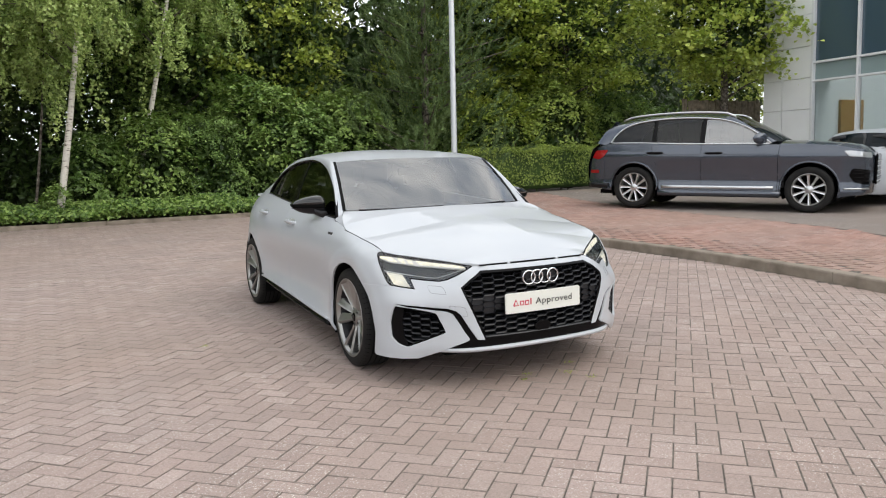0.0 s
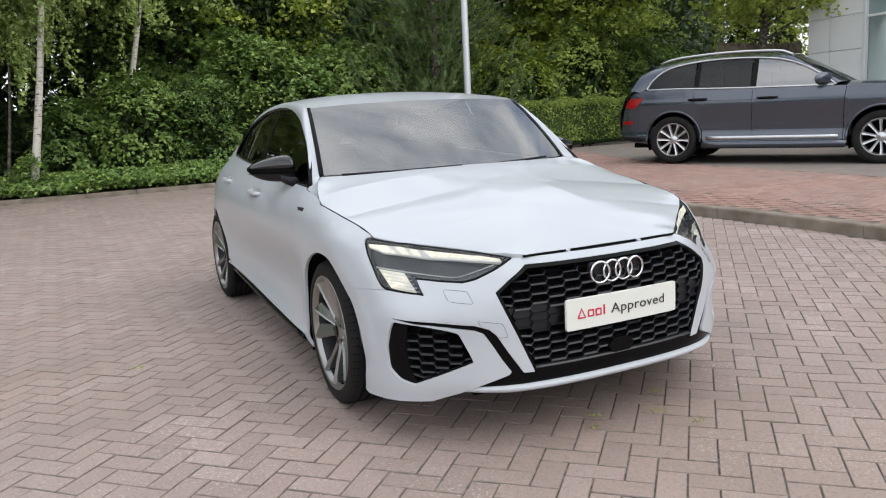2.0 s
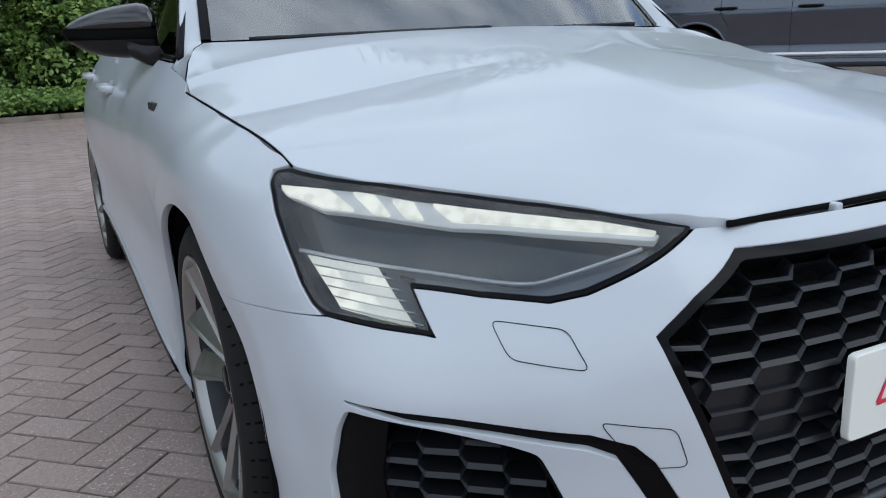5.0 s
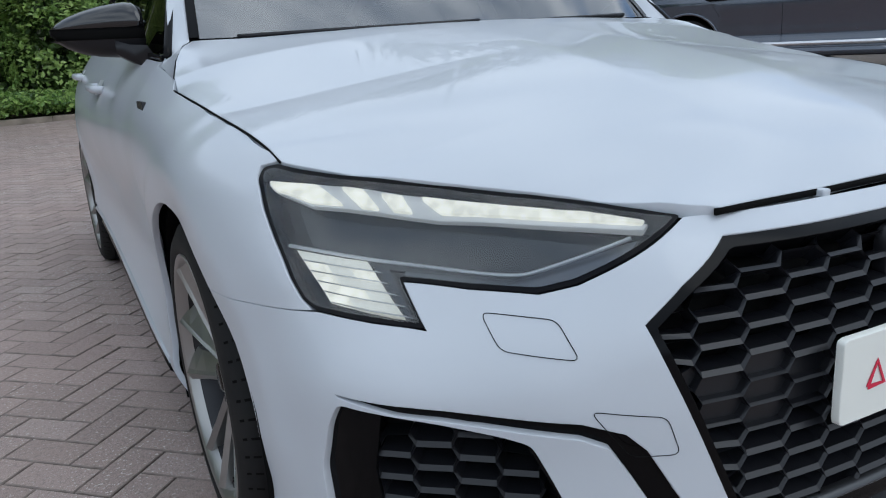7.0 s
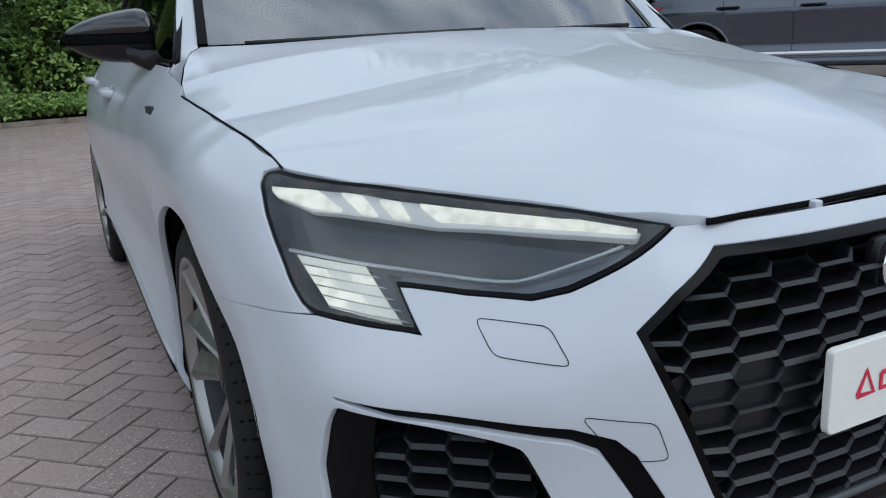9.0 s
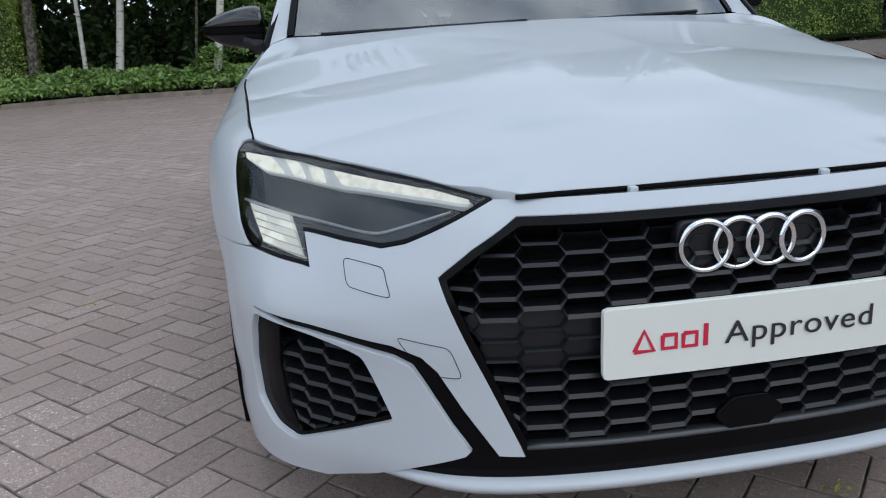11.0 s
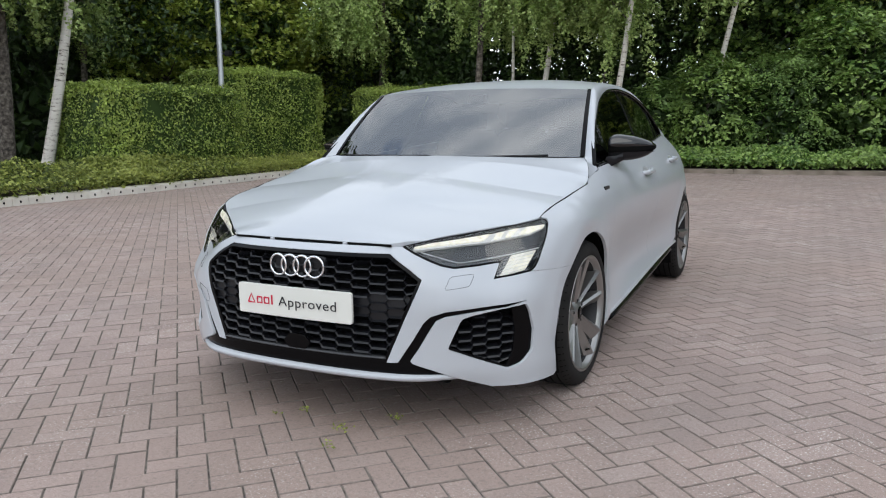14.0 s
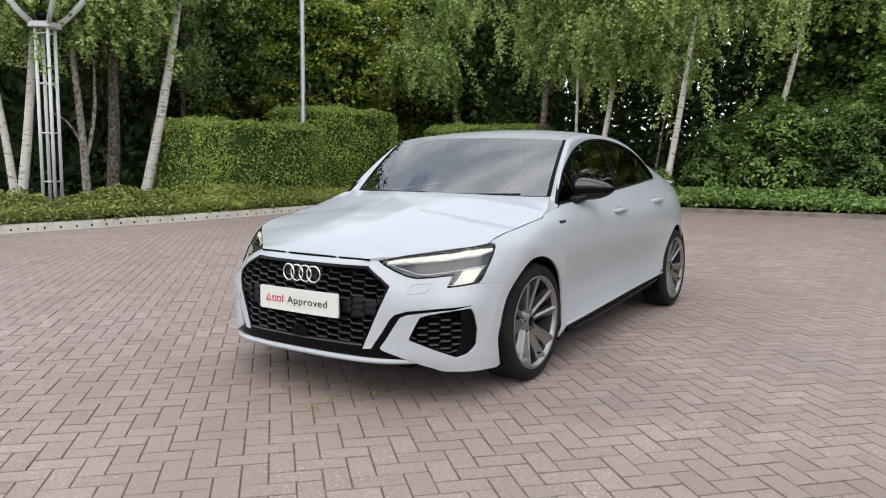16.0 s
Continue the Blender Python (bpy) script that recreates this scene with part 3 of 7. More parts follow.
BULGE = [  # how far the skin stands out from the plan line, by height, at stations (x, y)
    ((0, -0.888), [-0.02, 0.0, 0.0, 0.0, 0.0, -0.004, -0.022, -0.092, -0.2, -0.3, -0.4, -0.5, -0.7]),
    ((0.40, -0.853), [-0.02, 0.0, 0.0, 0.0, 0.0, -0.006, -0.03, -0.105, -0.21, -0.3, -0.4, -0.5, -0.7]),
    ((0.58, -0.775), [-0.03, -0.005, 0.0, 0.0, 0.0, -0.02, -0.075, -0.15, -0.24, -0.3, -0.4, -0.5, -0.7]),
    ((0.70, -0.672), [-0.02, -0.003, 0.0, 0.0, 0.0, -0.03, -0.07, -0.125, -0.19, -0.27, -0.35, -0.45, -0.7]),
    ((0.79, -0.575), [-0.004, 0.006, 0.008, 0.01, 0.008, -0.02, -0.05, -0.085, -0.13, -0.2, -0.28, -0.38, -0.6]),
    ((0.876, -0.34), [-0.004, 0.003, 0.003, 0.0, 0.0, -0.003, -0.012, -0.026, -0.048, -0.10, -0.18, -0.28, -0.5]),
    ((0.90, 0.1), [-0.03, -0.012, -0.003, 0.0, 0.001, 0.003, 0.003, -0.003, -0.016, -0.036, -0.085, -0.16, -0.3]),
    ((0.903, 0.6), [-0.04, -0.004, -0.030, -0.054, -0.047, -0.031, -0.017, -0.008, -0.012, -0.028, -0.058, -0.105, -0.18]),
    ((0.901, 1.3), [-0.04, -0.002, -0.030, -0.062, -0.052, -0.031, -0.014, -0.003, -0.003, -0.016, -0.044, -0.083, -0.16]),
    ((0.893, 2.0), [-0.04, -0.002, -0.020, -0.044, -0.038, -0.02, -0.006, 0.001, 0.001, -0.008, -0.034, -0.07, -0.15]),
    ((0.872, 2.55), [-0.03, -0.01, -0.002, 0.0, 0.001, 0.002, 0.002, 0.0, -0.004, -0.013, -0.036, -0.075, -0.17]),
    ((0.77, 3.16), [-0.1, -0.05, -0.02, 0.0, 0.0, 0.0, -0.005, -0.01, -0.02, -0.03, -0.05, -0.08, -0.2]),
    ((0, 3.61), [-0.1, -0.06, -0.02, 0.0, 0.0, -0.01, -0.02, -0.03, -0.035, -0.04, -0.04, -0.03, -0.03]),
]
Z_LINE = np.linspace(0.1, 1.1, 201)
_stations = [PLAN_U[np.argmin(np.linalg.norm(PLAN - np.array(p), axis=1))] for p, _ in BULGE]
_rows = np.array([hermite(list(zip(ZK, d)))(Z_LINE) for _, d in BULGE])
BULGE_GRID = hermite([(u, *r) for u, r in zip(_stations, _rows)])(PLAN_U)


def skin(u, z):
    """The lower body: u runs round the plan from the nose, minus on the car's right."""
    side, u = (-1 if u < 0 else 1), abs(u)
    i = min(int(np.searchsorted(PLAN_U, u)), len(PLAN_U) - 1)
    i = max(i, 1)
    t = (u - PLAN_U[i - 1]) / (PLAN_U[i] - PLAN_U[i - 1])
    p = PLAN[i - 1] * (1 - t) + PLAN[i] * t
    g = PLAN_T[i - 1] * (1 - t) + PLAN_T[i] * t
    k = min(max((z - 0.1) / 0.005, 0), 199.999)
    j = int(k)
    row = BULGE_GRID[i - 1] * (1 - t) + BULGE_GRID[i] * t
    d = row[j] * (1 - k + j) + row[j + 1] * (k - j)
    return (side * (p[0] + g[1] * d), p[1] - g[0] * d, z)


# the line where bonnet meets lamps and wings, the lamp's outer edge, the crease along the flank
SHUT = [(0.392, -0.752, 0.693), (0.473, -0.68, 0.710), (0.574, -0.583, 0.727), (0.689, -0.477, 0.747), (0.792, -0.371, 0.770), (0.797, -0.335, 0.786), (0.803, -0.28, 0.801), (0.808, -0.21, 0.813), (0.814, -0.13, 0.825), (0.82, -0.06, 0.837), (0.827, 0.01, 0.849), (0.832, 0.08, 0.859), (0.833, 0.15, 0.867)]
LAMP_SIDE = [(0.816, -0.492, 0.598), (0.823, -0.476, 0.625), (0.827, -0.452, 0.65), (0.829, -0.428, 0.68), (0.8295, -0.402, 0.71), (0.827, -0.380, 0.735), (0.822, -0.364, 0.753), (0.810, -0.352, 0.766)]
CREASE = [(0.824, -0.30, 0.782), (0.836, -0.2, 0.803), (0.846, -0.08, 0.818), (0.852, 0.05, 0.834), (0.855, 0.2, 0.85), (0.858, 0.4, 0.862), (0.862, 0.75, 0.876)]
LAMP_LOW = [(0.701, -0.616, 0.571), (0.705, -0.567, 0.625), (0.578, -0.688, 0.617)]
_bend = 4
EDGE = np.array(smooth_path(SHUT[: _bend + 1], 0.02) + smooth_path(SHUT[_bend:], 0.02)[1:])


def foot(x, y):
    """u of the plan point nearest to (x, y)."""
    return float(PLAN_U[np.argmin(np.hypot(PLAN[:, 0] - x, PLAN[:, 1] - y))])


def settle():
    """Bends the skin so that it passes through the lines above, evenly, with no change low down and at the ends."""
    at, need = [], []
    for x, y, z in SHUT + LAMP_SIDE + CREASE + LAMP_LOW:
        u = foot(x, y)
        i = int(np.searchsorted(PLAN_U, u))
        want = (x - PLAN[i, 0]) * PLAN_T[i, 1] - (y - PLAN[i, 1]) * PLAN_T[i, 0]
        at.append((u, z)), need.append(want - np.interp(z, Z_LINE, BULGE_GRID[i]))
    still = [(u, z) for u in np.arange(0, PLAN_U[-1], 0.22) for z in (0.2, 0.4, 0.52)] + [(0.0, z) for z in (0.6, 0.66, 0.72, 0.8)]
    still += [(u, z) for u in np.arange(2.1, PLAN_U[-1], 0.25) for z in (0.62, 0.75, 0.9, 1.05)] + [(foot(0.9, 0.15), 0.66), (foot(0.9, -0.12), 0.66), (foot(0.9, 0.6), 0.68), (foot(0.9, 0.6), 1.0)]
    at, need = np.array(at + still), np.array(need + [0.0] * len(still))

    def bend(p, q):
        d = np.linalg.norm((p[:, None] - q[None]) * (1.0, 1.6), axis=2)
        return d * d * np.log(np.maximum(d, 1e-9))

    n = len(at)
    flat = np.c_[np.ones(n), at]
    m = np.block([[bend(at, at) + 2e-5 * np.eye(n), flat], [flat.T, np.zeros((3, 3))]])
    w = np.linalg.solve(m, np.r_[need, 0, 0, 0])
    for i, u in enumerate(PLAN_U):
        g = np.c_[np.full(len(Z_LINE), u), Z_LINE]
        BULGE_GRID[i] += bend(g, at) @ w[:n] + np.c_[np.ones(len(g)), g] @ w[n:]


settle()
# the wheel arches stand out a little
for _i, (_x, _y) in enumerate(PLAN):
    for _c in (-0.035, 2.636):
        if _x > 0.78 and abs(_y - _c) < 0.5:
            _r = np.hypot(_y - _c, Z_LINE - 0.312)
            _k = np.clip((0.47 - _r) / 0.06, 0, 1) * np.clip((Z_LINE - 0.28) / 0.1, 0, 1)
            BULGE_GRID[_i] += 0.007 * _k * _k * (3 - 2 * _k)


def front(x, z):
    """(u, z) of the skin at width x, seen from ahead."""
    lo, hi = 0.0, 1.55
    for _ in range(30):
        mid = (lo + hi) / 2
        lo, hi = (mid, hi) if skin(mid, z)[0] < x else (lo, mid)
    return lo, z


def flank(y, z):
    """(u, z) of the skin at length y, seen from the side."""
    lo, hi = 0.3, PLAN_U[-1] - 0.3
    for _ in range(30):
        mid = (lo + hi) / 2
        lo, hi = (mid, hi) if skin(mid, z)[1] < y else (lo, mid)
    return lo, z


ZBELT = hermite([(0.1, 0.91), (0.40, 0.927), (0.9, 0.958), (1.42, 0.992), (2.0, 1.03), (2.4, 1.05), (2.9, 1.035), (3.4, 1.0)])
XBELT = hermite([(y, skin(*flank(y, float(ZBELT(y))))[0]) for y in np.linspace(0.2, 3.3, 32)])


def side_glass(y, z):
    h = z - ZBELT(y)
    return (XBELT(y) - 0.012 - 0.37 * h - 0.28 * h * abs(h), y, z)


# bonnet surface
BON_Z = hermite([(-0.84, 0.655), (-0.79, 0.697), (-0.75, 0.724), (-0.65, 0.773), (-0.5, 0.824), (-0.3, 0.873), (0.0, 0.928), (0.28, 0.975), (0.5, 1.008)])
_rim = [(-0.70, 0.45, 0.7055), (-0.64, 0.515, 0.717)] + [(y, x, z) for x, y, z in SHUT[2:]] + [(0.26, 0.80, 0.908), (0.365, 0.76, 0.95), (0.482, 0.72, 0.972)]
FOLD = hermite([(-0.9, 0.165), (-0.6, 0.16), (-0.4, 0.155), (-0.09, 0.12), (0.3, 0.06)])


def fold(x, y):
    """The drop outside the bonnet's long crease."""
    k = (abs(x) - float(FOLD(y))) / 0.005
    return 0.105 * 0.005 * (k if k > 30 else math.log1p(math.exp(k))) * min(max((y + 0.7) / 0.25, 0), 1) * min(max((0.2 - y) / 0.3, 0), 1)


_fall = np.array([(y, (float(BON_Z(y)) - fold(x, y) - z) / (x / 0.81) ** 2.4, x) for y, x, z in _rim])
_even = np.polyfit(_fall[:, 0], _fall[:, 1], 4)
BON_FALL = hermite([(-0.84, 0.0), (-0.785, 0.03), (-0.745, 0.12)] + [(y, float(np.polyval(_even, y))) for y in np.linspace(-0.7, 0.48, 25)])
BON_TRIM = hermite([(-0.84, 0.0, 0.4), (-0.745, 0.0, 0.42)] + [(y, (f - float(np.polyval(_even, y))) * (x / 0.81) ** 2.4, x) for y, f, x in _fall])


def bonnet_at(x, y):
    trim, rim = BON_TRIM(y)
    return (x, y, float(BON_Z(y) - BON_FALL(y) * (abs(x) / 0.81) ** 2.4 - trim * min(abs(x) / rim, 1.05) ** 14) - fold(x, y))


car = thing("car", "glossy white four-door saloon car with black grille, parked on block paving", "car")
BOTH = (1, -1)


def pair(name, make, material, parent, label=""):
    """A part on either side."""
    out = []
    for s in BOTH:
        bm = make()
        out.append(part(name, bm if s > 0 else mirrored(bm), material, parent, label))
    return out


ARCH_R, AXLE_ARCH = 0.366, -0.035


def arch(y0, a0, a1, n=22, r=ARCH_R):
    return [flank(y0 + r * math.cos(radians(a0 + (a1 - a0) * i / n)), 0.312 + r * math.sin(radians(a0 + (a1 - a0) * i / n))) for i in range(n + 1)]


# outlines seen from ahead, by (width, height)
LAMP = [(0.394, 0.692), (0.46, 0.662), (0.54, 0.623), (0.578, 0.612), (0.64, 0.615), (0.703, 0.624), (0.699, 0.570), (0.755, 0.578), (0.806, 0.588)]
band_top = [(0.420, 0.278), (0.474, 0.362), (0.51, 0.426), (0.534, 0.450), (0.58, 0.466), (0.66, 0.473), (0.756, 0.481), (0.811, 0.489)]
band_low = [(0.809, 0.483), (0.757, 0.467), (0.661, 0.454), (0.582, 0.443), (0.552, 0.429), (0.525, 0.383), (0.493, 0.325), (0.466, 0.285)]
leg = [(0.38, 0.276), (0.437, 0.41), (0.492, 0.545), (0.4995, 0.581), (0.445, 0.622), (0.366, 0.668)]
VENT = [(0.811, 0.476), (0.72, 0.459), (0.655, 0.445), (0.627, 0.435), (0.60, 0.37), (0.583, 0.325), (0.597, 0.316), (0.68, 0.272), (0.760, 0.231), (0.80, 0.249), (0.825, 0.29), (0.829, 0.37), (0.821, 0.44)]
fin_low = [(0.475, 0.275), (0.541, 0.249), (0.625, 0.205), (0.705, 0.166)]

half = [front(0.0, 0.689), front(0.2, 0.689), front(0.34, 0.688)] + [front(x, z - 0.004) for x, z in LAMP]
half += [flank(-0.284, 0.5785)]
low_front = math.degrees(math.asin((0.175 - 0.312) / ARCH_R))
half += [p for p in arch(AXLE_ARCH, 133, 180 - low_front, 14)]
half += [flank(-0.40, 0.16), front(0.80, 0.162)]
half += [front(x, z) for x, z in fin_low[::-1] + band_low[::-1] + band_top[::-1]]
half += [front(x, z) for x, z in leg]
half += [front(0.2, 0.668), front(0.0, 0.668)]


def both(h):
    """A closed outline from its left half; the ends lie on the middle line."""
    return h + [(-u, z) for u, z in reversed(h) if abs(u) > 1e-4]


# the top strip and both cheeks are one skin
bumper_half = half[1:-1]
bumper = bumper_half + [(-u, z) for u, z in reversed(bumper_half)]
vent_uz = soften([front(x, z) for x, z in VENT], 0.012, 3)
part("front_bumper", patch(bumper, skin, 0.02, [vent_uz, [(-u, z) for u, z in vent_uz]], 0.016), WHITE, car, "glossy white front bumper")

def lamp_edge(k):
    x, y, z = EDGE[k]
    return foot(x, y), z


_corner = int(np.argmin(np.abs(EDGE[:, 1] + 0.371)))
LAMP_OUT = [(foot(x, y), z) for x, y, z in LAMP_SIDE]
LAMP_UZ = [front(x, z) for x, z in LAMP] + LAMP_OUT + [lamp_edge(k) for k in range(_corner, 0, -3)]


def set_back(surface, d):
    """The surface moved inwards by d."""

    def at(a, b):
        e = 2e-3
        p = Vector(surface(a, b))
        n = (Vector(surface(a + e, b)) - Vector(surface(a - e, b))).cross(Vector(surface(a, b + e)) - Vector(surface(a, b - e))).normalized()
        return tuple(p - n * d)

    return at


def fender():
    lu, lz = front(*LAMP[-1])
    cu, cz = lamp_edge(_corner)
    o = [(cu + 0.004, cz + 0.003)] + [(u + 0.004, z + 0.001) for u, z in reversed(LAMP_OUT)] + [(lu + 0.008, lz - 0.001), flank(-0.282, 0.581)]
    o += arch(AXLE_ARCH, 131.5, 0 + low_front, 30)
    o += [flank(0.3735, 0.24), flank(0.3735, 0.5), flank(0.3765, 0.7), flank(0.3865, 0.86), flank(0.43, 0.915)]
    o += [flank(0.33, 0.905), flank(0.2, 0.886)] + [(foot(x, y), z - 0.001) for x, y, z in EDGE[:_corner:-4]]
    return patch(o, skin, 0.02, (), 0.014)


def front_door():
    o = [flank(0.378, 0.247), flank(0.378, 0.5), flank(0.381, 0.7), flank(0.391, 0.86), flank(0.44, 0.925)]
    o += [flank(y, float(ZBELT(y)) - 0.006) for y in np.linspace(0.5, 1.46, 9)]
    o += [flank(1.46, 0.7), flank(1.46, 0.288)]
    return patch(o, skin, 0.03, (), 0.014)


def rear_door():
    o = [flank(1.466, 0.288), flank(1.466, 0.7)] + [flank(y, float(ZBELT(y)) - 0.006) for y in np.linspace(1.466, 2.36, 9)]
    o += [flank(2.40, 0.95), flank(2.40, 0.78), flank(2.36, 0.66)]
    o += arch(2.636, 140, 172, 8, 0.385) + [flank(2.22, 0.335), flank(2.17, 0.316)]
    return patch(o, skin, 0.03, (), 0.014)


def quarter():
    a = arch(2.636, low_front, 180 - low_front, 34)
    o = [flank(2.366, 0.66), flank(2.406, 0.78), flank(2.406, 0.95), flank(2.366, float(ZBELT(2.366)) - 0.006)]
    o += [flank(y, float(ZBELT(y)) - 0.004) for y in np.linspace(2.42, 3.2, 8)] + [(PLAN_U[-1], 1.0), (PLAN_U[-1], 0.22), flank(3.3, 0.2), flank(3.05, 0.19)]
    o += a[:-4] + arch(2.636, 172, 142, 6, 0.381)
    return patch(o, skin, 0.035, (), 0.014)


pair("front_wing", fender, WHITE, car)
front_doors = pair("front_door", front_door, WHITE, car)
rear_doors = pair("rear_door", rear_door, WHITE, car)
pair("rear_quarter", quarter, WHITE, car)

# near-black sheet and tubes added to stand for the shade in the shut lines
pair("inner_body", lambda: patch([flank(0.30, 0.72), flank(0.42, 0.27), flank(2.2, 0.35), flank(2.28, 0.7), flank(2.5, 0.8), flank(2.5, 0.93), flank(1.4, 0.9), flank(0.5, 0.85), flank(0.33, 0.83)], skin, 0.025, (), 0.0, inward=0.02), DARK, car)
for s in BOTH:
    part("bonnet_seal_side", tube([(s * (x - 0.0032), y + 0.001, z - 0.0004) for x, y, z in EDGE[_corner::2]], 0.002, 6), DARK, car)
    part("bonnet_gap", tube([(s * (x - 0.009), y + 0.008, z - 0.013) for x, y, z in EDGE[::2]], 0.0065, 8), DARK, car)

# sills
def SILL_Z(y):
    return 0.238 + 0.042 * (y - 0.32)


for s in BOTH:
    line = np.linspace(0.36, 2.27, 16)
    part("sill", sweep([(s * (skin(*flank(y, SILL_Z(y)))[0] - 0.008), y, SILL_Z(y)) for y in line], [(-0.016, -0.006), (0.010, -0.006), (0.012, 0.0), (0.008, 0.010), (-0.016, 0.012)] if s > 0 else [(0.016, -0.006), (-0.010, -0.006), (-0.012, 0.0), (-0.008, 0.010), (0.016, 0.012)]), WHITE, car)
    blade = np.linspace(0.40, 2.16, 16)
    part("sill_blade", sweep([(s * (skin(*flank(y, SILL_Z(y)))[0] - 0.022), y, SILL_Z(y) - 0.030 - 0.014 * math.sin(math.pi * (y - 0.40) / 1.76)) for y in blade], [(s * a, b) for a, b in ((-0.05, -0.022), (0.010, -0.020), (0.020, -0.010), (0.017, -0.002), (0.004, 0.022), (-0.05, 0.024))]), SILL_BLACK, car, "gloss black sill blade")
    part("sill_fin", loft([[(s * (0.80 + a), y, z) for a, z in ((0.0, z0), (0.055, z0 + 0.004), (0.06, z0 + 0.02), (0.0, z0 + 0.03))] for y, z0 in ((1.98, 0.245), (2.1, 0.262), (2.22, 0.30))], True, None, True), SILL_BLACK, car)
    part("sill_floor", box(s * 0.5, 0.4, 0.20, s * 0.80, 2.25, 0.25), DARK, car)

# bonnet
bon = [(0.0, -0.788), (0.18, -0.787), (0.352, -0.780), (0.384, -0.760)] + [(x - 0.003, y + 0.003) for x, y, z in EDGE[2:_corner:3]] + [(x - 0.006, y + 0.002) for x, y, z in EDGE[_corner::4]] + [(0.815, 0.21), (0.79, 0.30), (0.755, 0.385), (0.722, 0.455)]
bon += [(0.6, 0.405), (0.4, 0.335), (0.2, 0.295), (0.0, 0.283)]
bon = bon[1:-1]
part("bonnet", patch(bon + [(-x, y) for x, y in reversed(bon)], bonnet_at, 0.013, (), 0.02), WHITE, car, "smooth white bonnet")
# gap over the grille, its shade drawn as near-black strips; two small tabs
nose = [(x, -0.788 + 0.008 * (abs(x) / 0.352) ** 2.5) for x in np.linspace(-0.362, 0.362, 31)]
part("bonnet_nose_seal", sweep([(x, y - 0.0005, bonnet_at(x, y)[2] - 0.0105) for x, y in nose], [(-0.0022, 0.0), (0.0022, 0.0), (0.0022, 0.0085), (-0.0022, 0.0085)]), DARK, car)
part("nose_gap_shade", sweep([(x, -0.775 + 0.08 * abs(x) ** 2.2, 0.676) for x in np.linspace(-0.345, 0.345, 25)], [(-0.02, -0.02), (0.012, -0.02), (0.012, 0.003), (-0.02, 0.003)]), DARK, car)
for s in BOTH:
    part("bonnet_tab", box(s * 0.17 - 0.008, -0.80, 0.684, s * 0.17 + 0.008, -0.775, 0.697, 0.003), WHITE, car)

# cabin


def windscreen_at(s, t):
    xb, yb, zb = 0.722 * s, 0.285 + 0.197 * s * s, 0.968 + 0.004 * s * s
    xt, yt, zt = 0.642 * s, 0.80 + 0.062 * s * s, 1.326 - 0.018 * abs(s) ** 2.4
    b = 0.05 * t * (1 - t)
    return (xb + (xt - xb) * t, yb + (yt - yb) * t - b * 0.7, zb + (zt - zb) * t + b)


part("windscreen", loft([[windscreen_at(s, t) for s in np.linspace(-0.99, 0.99, 33)] for t in np.linspace(0, 1, 17)]), WINDSCREEN, car, "tinted windscreen reflecting cloud")
for s in BOTH:
    part("windscreen_trim", loft([[tuple(Vector(windscreen_at(s * k, t)) + Vector((0, -0.002, 0.004))) for k in (0.972, 0.986, 1.0)] for t in np.linspace(0, 1, 17)]), GLOSS, car)
ROOF_E = hermite([(0.859, 0.642, 1.308), (1.0, 0.622, 1.335), (1.2, 0.602, 1.357), (1.5, 0.588, 1.366), (1.8, 0.580, 1.351), (2.1, 0.578, 1.310), (2.4, 0.585, 1.225), (2.75, 0.605, 1.10), (3.1, 0.64, 1.0)])
ROOF_C = hermite([(0.80, 1.326), (1.0, 1.366), (1.3, 1.398), (1.6, 1.404), (1.9, 1.388), (2.2, 1.345), (2.5, 1.265), (2.8, 1.165), (3.1, 1.06), (3.25, 1.02)])


def roof_row(y0, n=25):
    row = []
    for s in np.linspace(-1, 1, n):
        y = y0 + (0.062 * s * s if y0 < 1 else 0.062 * s * s * max(0, 1.6 - y0) / 0.6)
        xe, ze = ROOF_E(max(y, 0.859))
        zc = ROOF_C(y0)
        row.append((xe * s, y, float(zc + (ze - zc) * abs(s) ** 2.4)))
    return row


part("roof", loft([roof_row(y) for y in np.r_[0.80, 0.83, np.linspace(0.9, 2.3, 20)]]), WHITE, car)
part("rear_window", loft([roof_row(y) for y in np.linspace(2.31, 3.05, 12)]), TINT, car)


def boot_row(y):
    z = hermite([(3.0, 1.06), (3.15, 1.03), (3.4, 1.015), (3.56, 1.02), (3.6, 0.99)])(y)
    w = min(skin(*flank(min(y, 3.2), min(float(z), 1.03)))[0] - 0.012, 0.70 - 0.9 * max(0, y - 3.25) ** 1.5)
    return [(w * s, y, float(z - 0.02 * s**4)) for s in np.linspace(-1, 1, 17)]


part("boot_lid", loft([boot_row(y) for y in np.linspace(3.0, 3.6, 10)]), WHITE, car)

DLO = [(0.415, 0.932), (0.52, 1.03), (0.66, 1.135), (0.82, 1.213), (1.0, 1.272), (1.2, 1.313), (1.45, 1.331), (1.7, 1.318), (1.9, 1.288), (2.1, 1.236), (2.28, 1.155), (2.42, 1.068)]
dlo_line = smooth_path(DLO, 0.06)


